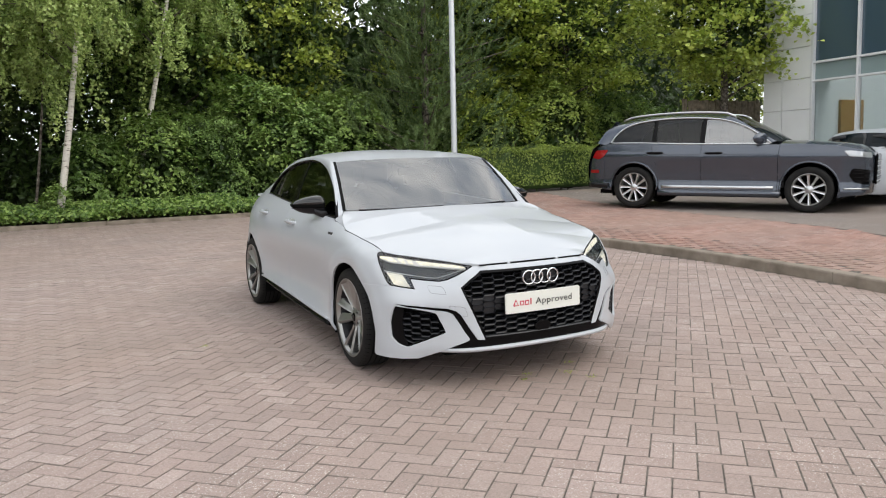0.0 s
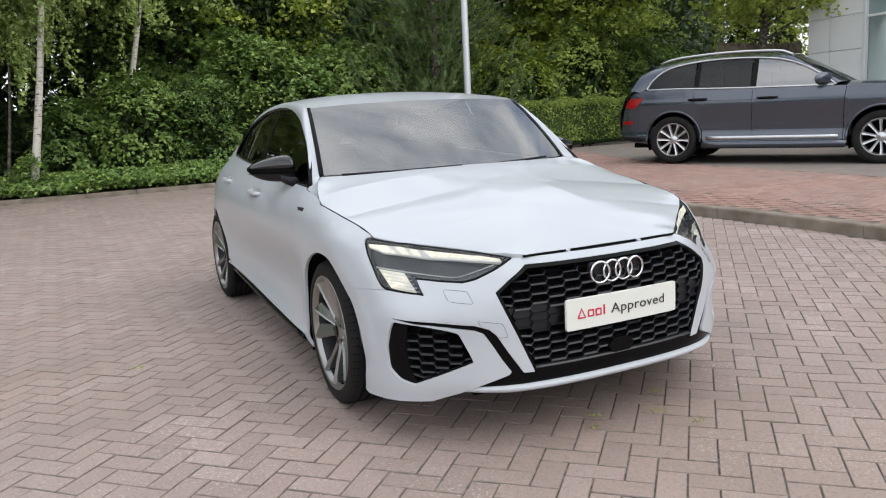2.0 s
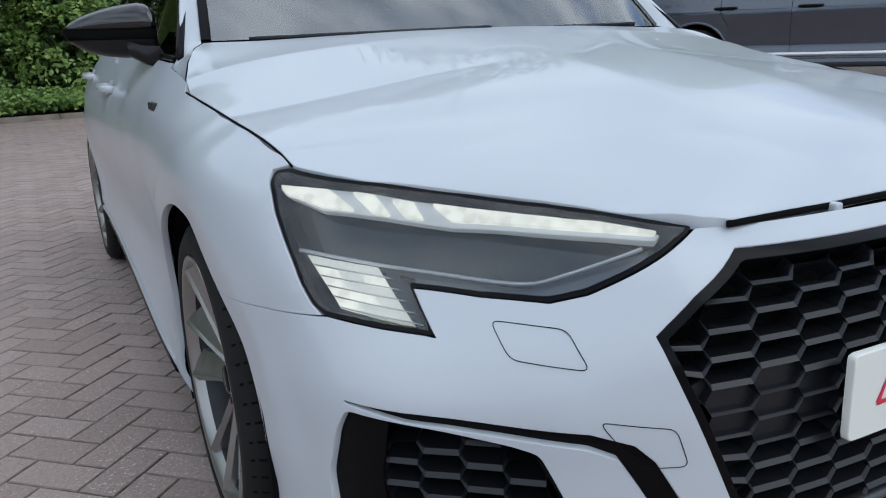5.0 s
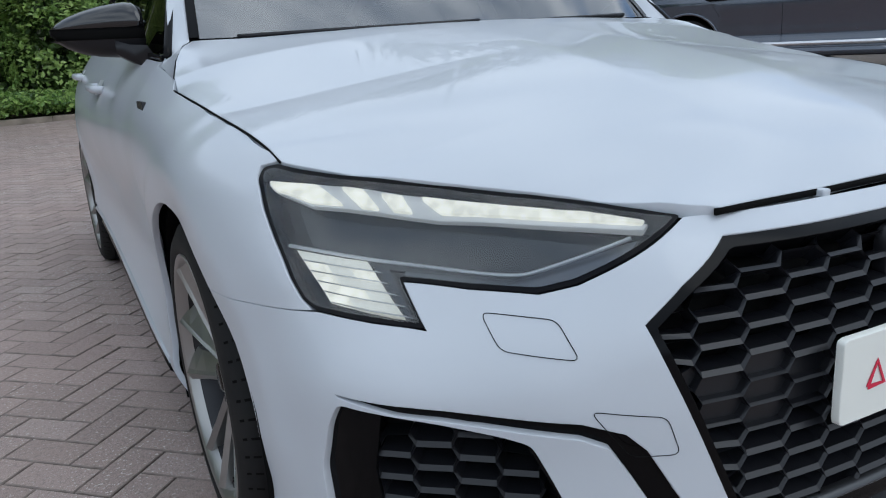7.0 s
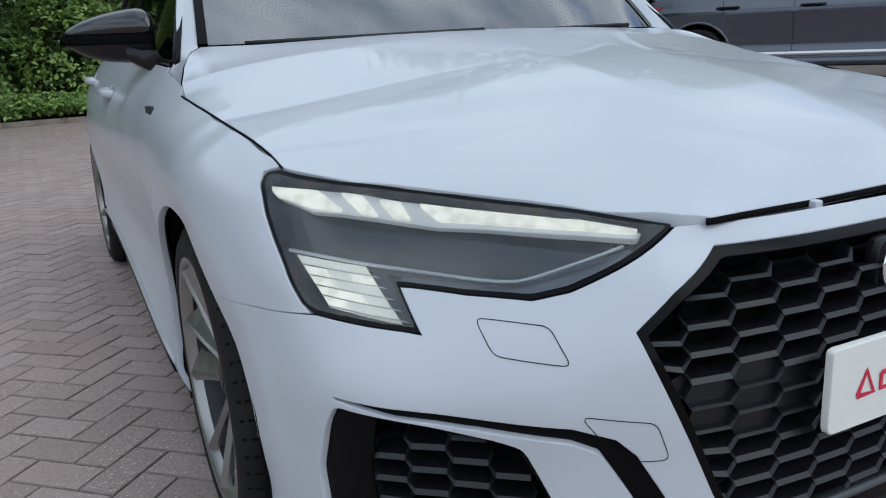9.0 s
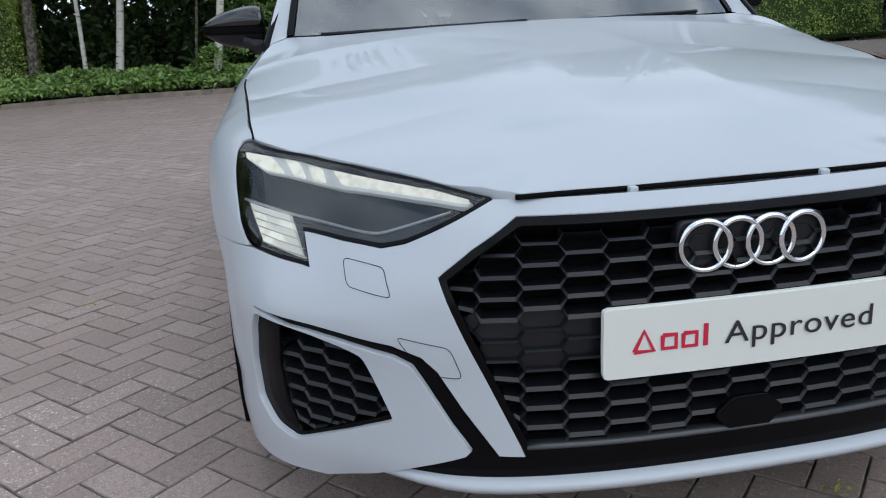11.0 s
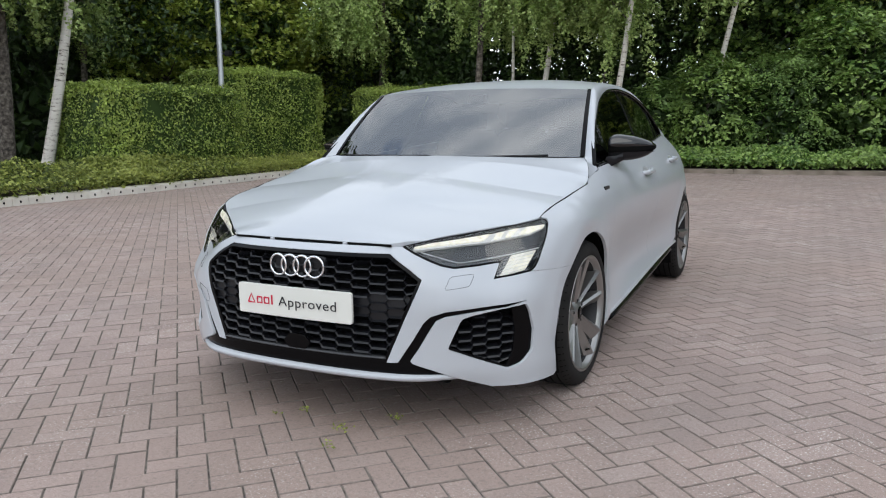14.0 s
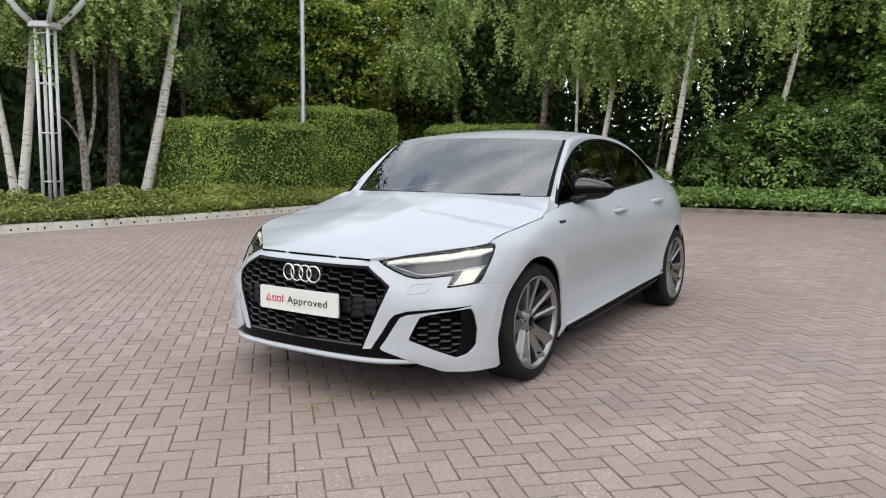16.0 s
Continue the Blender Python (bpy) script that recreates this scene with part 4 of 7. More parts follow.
def pillar_rows(s):
    inner = [windscreen_at(1.0, t) for t in np.linspace(0, 1, 10)] + [(float(ROOF_E(y)[0]), y, float(ROOF_E(y)[1])) for y in np.linspace(0.93, 3.1, 30)]
    lead_in = [bonnet_at(x + 0.003, y) for x, y in ((0.829, 0.136), (0.815, 0.21), (0.79, 0.30), (0.755, 0.385), (0.725, 0.45))]
    lead_out = [skin(*flank(y, z)) for y, z in ((0.15, 0.872), (0.22, 0.889), (0.33, 0.906), (0.39, 0.914), (0.415, 0.925))]
    inner_p = np.array(inner)
    ui = np.r_[0, np.cumsum(np.linalg.norm(np.diff(inner_p, axis=0), axis=1))]
    low = [skin(*flank(y, float(ZBELT(y)) - 0.004)) for y in np.linspace(2.44, 3.15, 8)]
    outer = [tuple(np.add(side_glass(y, z), (0.012, 0, 0))) for y, z in dlo_line] + low
    outer_p = np.array(outer)
    uo = np.r_[0, np.cumsum(np.linalg.norm(np.diff(outer_p, axis=0), axis=1))]
    rows = [[tuple((np.array(a) + (np.array(b) - np.array(a)) * t) * (s, 1, 1)) for t in np.linspace(0, 1, 7)] for a, b in zip(lead_in, lead_out)]
    for k in np.linspace(0, 1, 60):
        a = np.array([np.interp(k * ui[-1], ui, inner_p[:, c]) for c in range(3)])
        b = np.array([np.interp(k * uo[-1], uo, outer_p[:, c]) for c in range(3)])
        out = np.array([0.6, -0.25 if k < 0.3 else 0.0, 0.55]) * min(0.25 * np.linalg.norm(b - a), 0.02)
        rows.append([tuple((a + (b - a) * t + out * 4 * t * (1 - t)) * (s, 1, 1)) for t in np.linspace(0, 1, 7)])
    return rows


for s in BOTH:
    bm = loft(pillar_rows(s))
    bmesh.ops.recalc_face_normals(bm, faces=bm.faces)
    part("side_frame", bm, WHITE, car)
belt_line = [(y, float(ZBELT(y)) + 0.004) for y in np.linspace(2.40, 0.43, 18)]
glass_line = dlo_line + belt_line


def glass_patch(lo, hi):
    pts = [(y, z) for y, z in glass_line if lo < y < hi]
    top = [p for p in dlo_line if lo < p[0] < hi]
    zt = lambda y: float(np.interp(y, [p[0] for p in dlo_line], [p[1] for p in dlo_line]))
    o = ([(lo, zt(lo))] if lo > 0.42 else []) + top + ([(hi, zt(hi))] if hi < 2.41 else [])
    o += ([(hi, float(ZBELT(hi)) + 0.004)] if hi < 2.41 else []) + [p for p in belt_line if lo < p[0] < hi] + ([(lo, float(ZBELT(lo)) + 0.004)] if lo > 0.42 else [])
    return patch(o, side_glass, 0.05, (), 0.0, flip=False)


pair("front_window", lambda: glass_patch(0.0, 1.42), TINT, car)
pair("rear_window_side", lambda: glass_patch(1.52, 2.12), TINT, car)
pair("quarter_window", lambda: glass_patch(2.145, 3.0), TINT, car)


def strip(pts, w, d=0.006):
    return sweep([tuple(np.add(side_glass(y, z), (0.006, 0, 0))) for y, z in pts], [(-d, -w / 2), (d, -w / 2), (d, w / 2), (-d, w / 2)], up=(1, 0, 0))


pair("window_trim", lambda: strip(straight(glass_line, 0.05), 0.018), GLOSS, car, "gloss black window surround")
pair("door_pillar", lambda: patch([(1.415, 0.99), (1.525, 1.0), (1.515, 1.325), (1.445, 1.33)], lambda y, z: tuple(np.add(side_glass(y, z), (0.004, 0, 0))), 0.04, (), 0.006), GLOSS, car)
pair("quarter_divider", lambda: patch([(2.118, 1.035), (2.148, 1.037), (2.14, 1.22), (2.112, 1.23)], lambda y, z: tuple(np.add(side_glass(y, z), (0.004, 0, 0))), 0.04, (), 0.004), GLOSS, car)

# grille: near-black backing for the shade within, honeycomb of bars, gloss frame
gr_half = [front(x, z) for x, z in leg[:3]] + [front(x, z) for x, z in ((0.4985, 0.566), (0.4985, 0.578), (0.492, 0.587), (0.445, 0.622), (0.384, 0.659), (0.372, 0.666), (0.360, 0.669))]
gr_all = [(-u, z) for u, z in gr_half] + gr_half[::-1]
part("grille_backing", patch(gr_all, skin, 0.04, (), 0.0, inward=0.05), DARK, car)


def grow(points, d):
    """An outline moved outwards by d."""
    p = np.array(points, float)
    area = sum(p[i - 1][0] * p[i][1] - p[i][0] * p[i - 1][1] for i in range(len(p)))
    s = 1 if area > 0 else -1
    out = []
    for i in range(len(p)):
        a, b, c = p[i - 1], p[i], p[(i + 1) % len(p)]
        n1 = np.array([(b - a)[1], -(b - a)[0]]) / max(np.linalg.norm(b - a), 1e-9)
        n2 = np.array([(c - b)[1], -(c - b)[0]]) / max(np.linalg.norm(c - b), 1e-9)
        m = n1 + n2
        m /= max(np.linalg.norm(m), 1e-9)
        out.append(tuple(b + s * d * m / max(m @ n1, 0.5)))
    return out


part("grille_frame", patch(gr_all, skin, 0.02, [grow(gr_all, -0.0125)], 0.03, inward=0.003), GLOSS, car, "gloss black grille surround")


def honeycomb(outline, cw, ch, surface, shift=0.0, shut=None, lift=0.0, deep=0.04):
    """Six-sided cells, flat at top and bottom: each a funnel that narrows to an opening, or a shallow tray where shut."""
    bm = bmesh.new()
    o = np.array(outline)
    (x0, z0), (x1, z1) = o.min(0), o.max(0)
    f = cw * 0.42
    layers = {d: set_back(surface, d) for d in (0.008 + lift, 0.0125 + lift, 0.021 + lift, deep + lift)}
    face, bevel, tray, throat = (layers[d] for d in sorted(layers))
    span = int((x1 - x0) / cw) + 3
    for i in range(-span, span + 1):
        for j in range(-1, int((z1 - z0) / ch) + 3):
            cx, cz = i * cw + shift, z1 - ch * j + (ch / 2 if i % 2 else 0)

            def hexagon(side, low, high):
                return [(cx - f * side, cz + ch * high), (cx + f * side, cz + ch * high), (cx + (cw - f) * side, cz + ch * (high + low) / 2), (cx + f * side, cz + ch * low), (cx - f * side, cz + ch * low), (cx - (cw - f) * side, cz + ch * (high + low) / 2)]

            outer = hexagon(1.0, -0.5, 0.5)
            ok = inside(outline, np.array(outer))
            if ok.sum() < 3:
                continue
            if not ok.all():  # a cut cell: pull its corners to the frame
                c = np.array([q for q, k in zip(outer, ok) if k]).mean(0)
                outer = [q if k else tuple(c + (np.array(q) - c) * next((t for t in np.linspace(1, 0, 13) if inside(outline, np.array([c + (np.array(q) - c) * t]))[0]), 0)) for q, k in zip(outer, ok)]
            mid = np.array(outer).mean(0)
            closed = shut is not None and shut(*mid)

            def ledge(rise, k):
                """The cell's back edge: its floor climbs inwards, its roof stays."""
                back = []
                for q in outer:
                    dx, dz = np.array(q) - mid
                    low = min(max(0.5 - dz / ch, 0), 1)
                    back.append((mid[0] + dx * k, mid[1] + dz * 0.96 + rise * ch * low))
                return back

            rings = [[bm.verts.new(face(*q)) for q in outer], [bm.verts.new(bevel(*q)) for q in ledge(0.06 if closed else 0.17, 0.97)]]
            if closed:
                rings += [[bm.verts.new(tray(*q)) for q in ledge(0.11, 0.95)]]
            else:
                rings += [[bm.verts.new(throat(*q)) for q in ledge(0.36, 0.93)]]
            for p, q in zip(rings, rings[1:]):
                for k in range(6):
                    bm.faces.new([p[k], p[(k + 1) % 6], q[(k + 1) % 6], q[k]])
            if closed:
                bm.faces.new(rings[-1])
    return bm


part("grille_honeycomb", honeycomb(grow(gr_all, -0.005), 0.0694, 0.0345, skin, 0.0, lambda u, z: 0.425 < z < 0.525 and abs(u) > 0.25), GRILLE_BLACK, car, "black honeycomb grille", smooth=False)

# satin ledge along the foot of the grille
part("grille_ledge", sweep([(x, skin(*front(abs(x), 0.292))[1] + 0.004, 0.2915) for x in np.linspace(-0.375, 0.375, 31)], [(-0.012, -0.003), (0.004, -0.004), (0.006, 0.0), (-0.012, 0.007)]), LEDGE, car, "satin dark grey grille ledge")

# four interlocked chrome rings
for x in (-0.0855, -0.0285, 0.0285, 0.0855):
    c = np.array([x * 0.97, -0.872, 0.608])
    pts = [tuple(c + (0.0395 * math.cos(a), 0.004 * math.cos(a) * np.sign(x) * (abs(x) > 0.05), 0.0395 * math.sin(a))) for a in np.linspace(0, 2 * math.pi, 49)[:-1]]
    part("badge_ring", tube(pts, 0.0048, 10, True), CHROME, car, "chrome badge ring")
part("badge_base", patch(soften([(-0.125, 0.57), (0.125, 0.57), (0.125, 0.645), (-0.125, 0.645)], 0.02), lambda x, z: (x, -0.862, z), 0.03, (), 0.02), PLASTIC, car)

# show plate
plate_w = [(-0.26, 0.414), (0.26, 0.414), (0.26, 0.529), (-0.26, 0.529)]
show = part("show_plate", patch(soften(plate_w, 0.008), lambda x, z: (x, -0.906 + 0.10 * x * x, z), 0.04, (), 0.012), PLATE, car, "white show plate with red and dark lettering")


def lettering(text, size, x, z, y, material, parent, name):
    c = bpy.data.curves.new(name, "FONT")
    c.body, c.size, c.extrude, c.space_character = text, size, 0.0004, 1.08
    o = new(name, c)
    me = bpy.data.meshes.new_from_object(o)
    bpy.data.objects.remove(o)
    w = max(v.co.x for v in me.vertices) - min(v.co.x for v in me.vertices)
    for v in me.vertices:
        px = v.co.x * 1.16 + x
        v.co = (px, y + 0.10 * px * px - v.co.z, v.co.y + z)
    me.materials.append(material)
    ob = new(name, me)
    ob.parent = parent
    return ob, w


lettering("Approved", 0.0525, -0.063, 0.456, -0.9082, INK, show, "lettering")
bm = bmesh.new()


def flat_bar(points, thick):
    """A thin raised bar of even width along points of the plate."""
    ps = [Vector((x, -0.9068 + 0.10 * x * x, z)) for x, z in points]
    sweep(ps, [(-thick, 0.0), (thick, 0.0), (thick, 0.0008), (-thick, 0.0008)], up=(0, -1, 0), bm=bm)


flat_bar([(-0.212, 0.457), (-0.196, 0.4905), (-0.180, 0.457), (-0.212, 0.457)], 0.0036)
for x in (-0.166, -0.132):
    flat_bar([(x, 0.4805), (x, 0.4585), (x + 0.022, 0.4585), (x + 0.022, 0.4805), (x, 0.4805)], 0.0036)
flat_bar([(-0.095, 0.456), (-0.095, 0.493)], 0.0038)
part("brand_mark", bm, RED, show, "red brand mark", smooth=False)

# radar cover under the plate
hexa = [(0.062 * math.cos(a) * (1 if abs(math.cos(a)) > 0.9 else 1.0), 0.317 + 0.034 * math.sin(a)) for a in np.linspace(0, 2 * math.pi, 7)[:-1]]
part("sensor_cover", patch(soften(hexa, 0.01), lambda x, z: (x, -0.888, z), 0.02, (), 0.01), GLOSS, car)

# black band, air dam and splitter
band = [front(x, z) for x, z in band_top] + [front(x, z) for x, z in band_low]
for s in BOTH:
    bm = patch(band, skin, 0.02, (), 0.0, inward=0.012)
    part("bumper_band", bm if s > 0 else mirrored(bm), GLOSS, car)
dam = [front(0.0, 0.225), front(0.4, 0.225), front(0.6, 0.222), front(0.56, 0.25), front(0.468, 0.286), front(0.372, 0.29), front(0.0, 0.287)][1:-1]
part("air_dam", patch(dam + [(-u, z) for u, z in reversed(dam)], skin, 0.03, (), 0.0, inward=0.012), GLOSS, car, "gloss black air dam")
lipline = [front(x, 0.2) for x in np.linspace(0, 0.63, 16)]
pts = [skin(-u, 0.2) for u, z in lipline[:0:-1]] + [skin(u, 0.2) for u, z in lipline]
lip_pts = [(x, y - 0.006 + 0.03 * max(0, (abs(x) - 0.45) / 0.18) ** 2, 0.227 - 0.004 * (abs(x) / 0.62) ** 3) for x, y, z in pts]
part("splitter", sweep(lip_pts, [(-0.06, -0.012), (0.006, -0.016), (0.013, -0.005), (0.010, 0.004), (-0.06, 0.010)]), WHITE, car, "white splitter lip")
part("underside", box(-0.6, -0.3, 0.17, 0.6, 3.2, 0.2, bm=box(-0.55, -0.70, 0.172, 0.55, -0.302, 0.198)), DARK, car)

# side vents
for s in BOTH:
    def made(bm):
        return bm if s > 0 else mirrored(bm)

    # near-black sheet set behind the vent as the shade in its depth
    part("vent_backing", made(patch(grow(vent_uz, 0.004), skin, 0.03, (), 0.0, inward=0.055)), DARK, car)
    inner = [front(x, z) for x, z in [(0.775, 0.462), (0.655, 0.438), (0.634, 0.428), (0.607, 0.37), (0.591, 0.328), (0.68, 0.28), (0.757, 0.24), (0.778, 0.30), (0.784, 0.38)]]
    part("vent_cheek", made(patch(vent_uz, skin, 0.02, [inner], 0.03, inward=0.014)), GLOSS, car)
    part("vent_honeycomb", made(honeycomb(inner, 0.056, 0.034, skin, 0.9, None, 0.012)), GRILLE_BLACK, car, smooth=False)

# headlamps
for s in BOTH:
    def made(bm):
        return bm if s > 0 else mirrored(bm)

    rim_uz = soften(LAMP_UZ, 0.006, 2)
    lens_uz = soften(grow(LAMP_UZ, -0.0045), 0.006, 2)
    lamp = part("headlamp", made(patch(LAMP_UZ, skin, 0.03, (), 0.0, inward=0.075)), LAMP_DARK, car, "headlamp with lit daytime strip")
    part("housing_rim", made(patch(rim_uz, skin, 0.015, [lens_uz], 0.06, inward=0.003)), LAMP_RIM, lamp)
    part("lens", made(patch(lens_uz, skin, 0.02, (), 0.0, inward=0.003)), LENS, lamp)

    def lit(corners, depth, name, material, label="", r=0.003):
        o = [front(x + 0.010 * max(0, (x - 0.70) / 0.1) * (z > 0.69), z + (0.0125 - 0.004 * (x - 0.45) / 0.35) * (z > 0.676)) for x, z in corners]
        return part(name, made(patch(soften(o, r, 2), skin, 0.012, (), 0.012, inward=depth)), material, lamp, label)

    # daytime strip under the bonnet edge: a long bar, two slanted blocks and an end block on a silver bed
    strip_low = [(0.437, 0.6765), (0.492, 0.6795), (0.543, 0.6825), (0.598, 0.6865), (0.638, 0.689), (0.70, 0.7035), (0.736, 0.7105), (0.772, 0.715), (0.80, 0.735)]
    strip_top = [(0.806, 0.7515), (0.755, 0.7425), (0.708, 0.7335), (0.668, 0.7235), (0.617, 0.7145), (0.562, 0.7065), (0.509, 0.6995), (0.411, 0.6905)]
    lit(strip_low + strip_top, 0.022, "strip_bed", STRIP_BED, r=0.001)
    lit([(0.436, 0.681), (0.492, 0.6855), (0.543, 0.689), (0.598, 0.6935), (0.634, 0.696), (0.646, 0.717), (0.617, 0.711), (0.562, 0.703), (0.509, 0.696), (0.416, 0.688)], 0.014, "daytime_bar", LAMP_ON, "lit daytime running strip")
    lit([(0.665, 0.699), (0.684, 0.7025), (0.690, 0.724), (0.668, 0.7195)], 0.014, "daytime_block", LAMP_ON)
    lit([(0.701, 0.706), (0.717, 0.709), (0.731, 0.735), (0.709, 0.730)], 0.014, "daytime_block", LAMP_ON)
    lit([(0.738, 0.713), (0.769, 0.718), (0.79, 0.730), (0.803, 0.737), (0.803, 0.747), (0.757, 0.7395)], 0.014, "daytime_block", LAMP_ON)
    # lower block of lit cells with fins beside it
    tl, tr, bl, br = (np.array(v) for v in ((0.814, 0.665), (0.738, 0.6495), (0.793, 0.598), (0.718, 0.584)))

    def cell(i, j):
        p = (tl * (1 - i) + tr * i) * (1 - j) + (bl * (1 - i) + br * i) * j
        return front(*p)

    for j in range(5):
        for i in range(3):
            o = [cell((i + a) / 3, (j + b) / 5) for a, b in ((0, 1), (1, 1), (1, 0), (0, 0))]
            part("lamp_cell", made(patch(grow(o, -0.0004), skin, 0.02, (), 0.012, inward=0.016)), LAMP_ON if (i, j) in ((0, 1), (0, 2), (2, 1), (0, 4), (1, 3), (0, 3)) else LAMP_CELL, lamp)
        tip = (tr * (1 - (j + 0.9) / 5) + br * (j + 0.9) / 5) - (0.010, 0.003)
        part("cell_fin", made(tube([set_back(skin, 0.012)(*cell(0.02, (j + 0.93) / 5)), set_back(skin, 0.012)(*cell(0.55, (j + 0.95) / 5)), set_back(skin, 0.012)(*cell(1, (j + 0.93) / 5)), set_back(skin, 0.012)(*front(*tip))], 0.0010, 5)), SILVER, lamp)
    # silver line under the dark lens
    sk = set_back(skin, 0.009)
    line = [(0.818, 0.669), (0.738, 0.652), (0.674, 0.640), (0.620, 0.632), (0.590, 0.6305), (0.571, 0.634), (0.531, 0.649), (0.492, 0.664), (0.464, 0.674)]
    part("silver_line", made(tube(smooth_path([sk(*front(x, z)) for x, z in line], 0.02), 0.0026, 6)), LINE_WHITE, lamp, "satin white trim line")
    shade = [front(x, z) for x, z in [(0.80, 0.735), (0.772, 0.715), (0.70, 0.703), (0.60, 0.688), (0.47, 0.677), (0.531, 0.653), (0.59, 0.629), (0.674, 0.637), (0.80, 0.662)]][::-1]
    part("dark_panel", made(patch(shade, skin, 0.02, (), 0.01, inward=0.045)), LAMP_DARK, lamp)
    part("blue_panel", made(patch([front(x, z) for x, z in [(0.709, 0.583), (0.716, 0.583), (0.732, 0.645), (0.715, 0.640)]], skin, 0.02, (), 0.0, inward=0.02)), LAMP_BLUE, lamp)
    low = [(0.60, 0.622), (0.70, 0.631), (0.70, 0.637), (0.62, 0.6295), (0.59, 0.628)]
    lit(low, 0.025, "lower_reflector", LAMP_GREY, r=0.002)
    lit([(0.47, 0.6665), (0.542, 0.631), (0.579, 0.619), (0.60, 0.6225), (0.588, 0.627), (0.531, 0.6515), (0.455, 0.676)], 0.02, "inner_reflector", LAMP_GREY, r=0.002)

# washer flap and tow-eye cover: fine shut lines, near-black tubes for their shade
def groove(points, n=0.0006):
    return tube([set_back(skin, -0.0003)(*p) for p in straight(soften(points, 0.012), 0.01)], n, 5, True)


pair("washer_flap", lambda: groove([front(x, z) for x, z in [(0.640, 0.588), (0.576, 0.584), (0.571, 0.542), (0.639, 0.549)]]), DARK, car)
part("tow_eye_cover", mirrored(groove([front(x, z) for x, z in [(0.571, 0.482), (0.49, 0.469), (0.472, 0.416), (0.529, 0.419)]])), DARK, car)

# wheels: turned tyre and barrel, five pairs of slanted spokes
def wheel_parts(parent):
    t = lathe([(-0.092, 0.238), (-0.103, 0.258), (-0.103, 0.285), (-0.092, 0.308), (-0.074, 0.317), (0.076, 0.317), (0.096, 0.309), (0.109, 0.286), (0.111, 0.264), (0.105, 0.25), (0.098, 0.245)], 96)
    tyre = part("tyre", t, RUBBER, parent, "black low-profile tyre")
    # grooves are near-black bands laid on the tread, shade put into colour
    g = bmesh.new()
    for r in (-0.055, -0.018, 0.018, 0.055):
        lathe([(r - 0.004, 0.3168), (r - 0.004, 0.3178), (r + 0.004, 0.3178), (r + 0.004, 0.3168)], 96, bm=g)
    part("tread_groove_shade", g, DARK, tyre)
    rim = part("rim", lathe([(0.098, 0.246), (0.108, 0.252), (0.109, 0.247), (0.104, 0.240), (0.085, 0.230)], 80), ALLOY, parent, "grey alloy rim with twin spokes")
    # the barrel is toned darker than the rim for the shade behind the spokes
    part("barrel", lathe([(0.085, 0.226), (0.02, 0.212), (-0.09, 0.215), (-0.10, 0.238)], 80), ALLOY_DARK, rim)
    part("brake_disc", lathe([(-0.01, 0.06), (0.0, 0.06), (0.0, 0.15), (-0.012, 0.15)], 48), SILVER, parent)
    # black disc added to stand for the shade inside the wheel
    part("hub_shade", lathe([(-0.02, 0.0), (-0.02, 0.21)], 48), DARK, parent)
    part("hub", lathe([(0.04, 0.075), (0.062, 0.062), (0.066, 0.036), (0.074, 0.03), (0.074, 0.0)], 32), ALLOY, rim)
    part("hub_cap", lathe([(0.074, 0.029), (0.078, 0.024), (0.078, 0.0)], 24), GLOSS, rim)
    for k in range(5):
        turn = Matrix.Rotation(2 * math.pi * k / 5, 3, "X")
        b = bmesh.new()
        box(0.066, -0.006, 0.05, 0.07, 0.006, 0.062, 0.002, bm=b)
        for v in b.verts:
            v.co = turn @ v.co
        part("wheel_bolt", b, ALLOY_DARK, rim)
        # two faceted blades that part towards the rim, with a slot between them
        for keys in (((0.050, 0.060, -30, 12), (0.085, 0.067, -25, 8), (0.14, 0.080, -20, 1), (0.20, 0.094, -18.5, -1), (0.237, 0.103, -18, 0)), ((0.050, 0.058, 8, 44), (0.085, 0.065, 9, 37), (0.14, 0.078, 11, 27.5), (0.20, 0.092, 12, 26), (0.237, 0.101, 12, 27))):
            bm = bmesh.new()
            rows = []
            for r, x, a0, a1 in keys:
                ring = []
                for a, dx in ((a0, -0.042), (a0, -0.004), (a0 + 0.22 * (a1 - a0), 0.006), (a0 + 0.34 * (a1 - a0), 0.0), (a1, -0.022), (a1, -0.042)):
                    t = radians(a)
                    ring.append(turn @ Vector((x + dx, r * math.sin(t), r * math.cos(t))))
                rows.append(ring)
            loft(rows, False, bm, True)
            bm.verts.ensure_lookup_table()
            bm.faces.new(list(bm.verts)[:6][::-1])
            bmesh.ops.recalc_face_normals(bm, faces=bm.faces)
            part("spoke", bm, ALLOY, rim, smooth=False)
    b = bmesh.new()
    tube([(0.07, 0.05, -0.2), (0.098, 0.05, -0.19)], 0.005, 8, bm=b)
    part("valve", b, GLOSS, rim)
    # tread cuts on the shoulders: near-black strips in place of shaded notches
    b = bmesh.new()
    for k in range(60):
        t = 2 * math.pi * k / 60
        for sx in (-1, 1):
            c, n = math.cos(t), math.sin(t)
            pts = [(sx * 0.077 + 0.002, 0.3172), (sx * 0.1 + 0.003, 0.3045)]
            q = [(x, r * math.cos(t + d), r * math.sin(t + d)) for x, r in pts for d in (-0.007, 0.007)]
            v = [b.verts.new(Vector(p) * 1.0) for p in (q[0], q[1], q[3], q[2])]
            b.faces.new(v)
    tagged(part("tread_cut_shade", b, DARK, tyre), kind="stuff")


def add_wheel(m, parent, builder=None):
    w = new("wheel")
    w.matrix_basis = m
    w.parent = parent
    (builder or wheel_parts)(w)
    return w


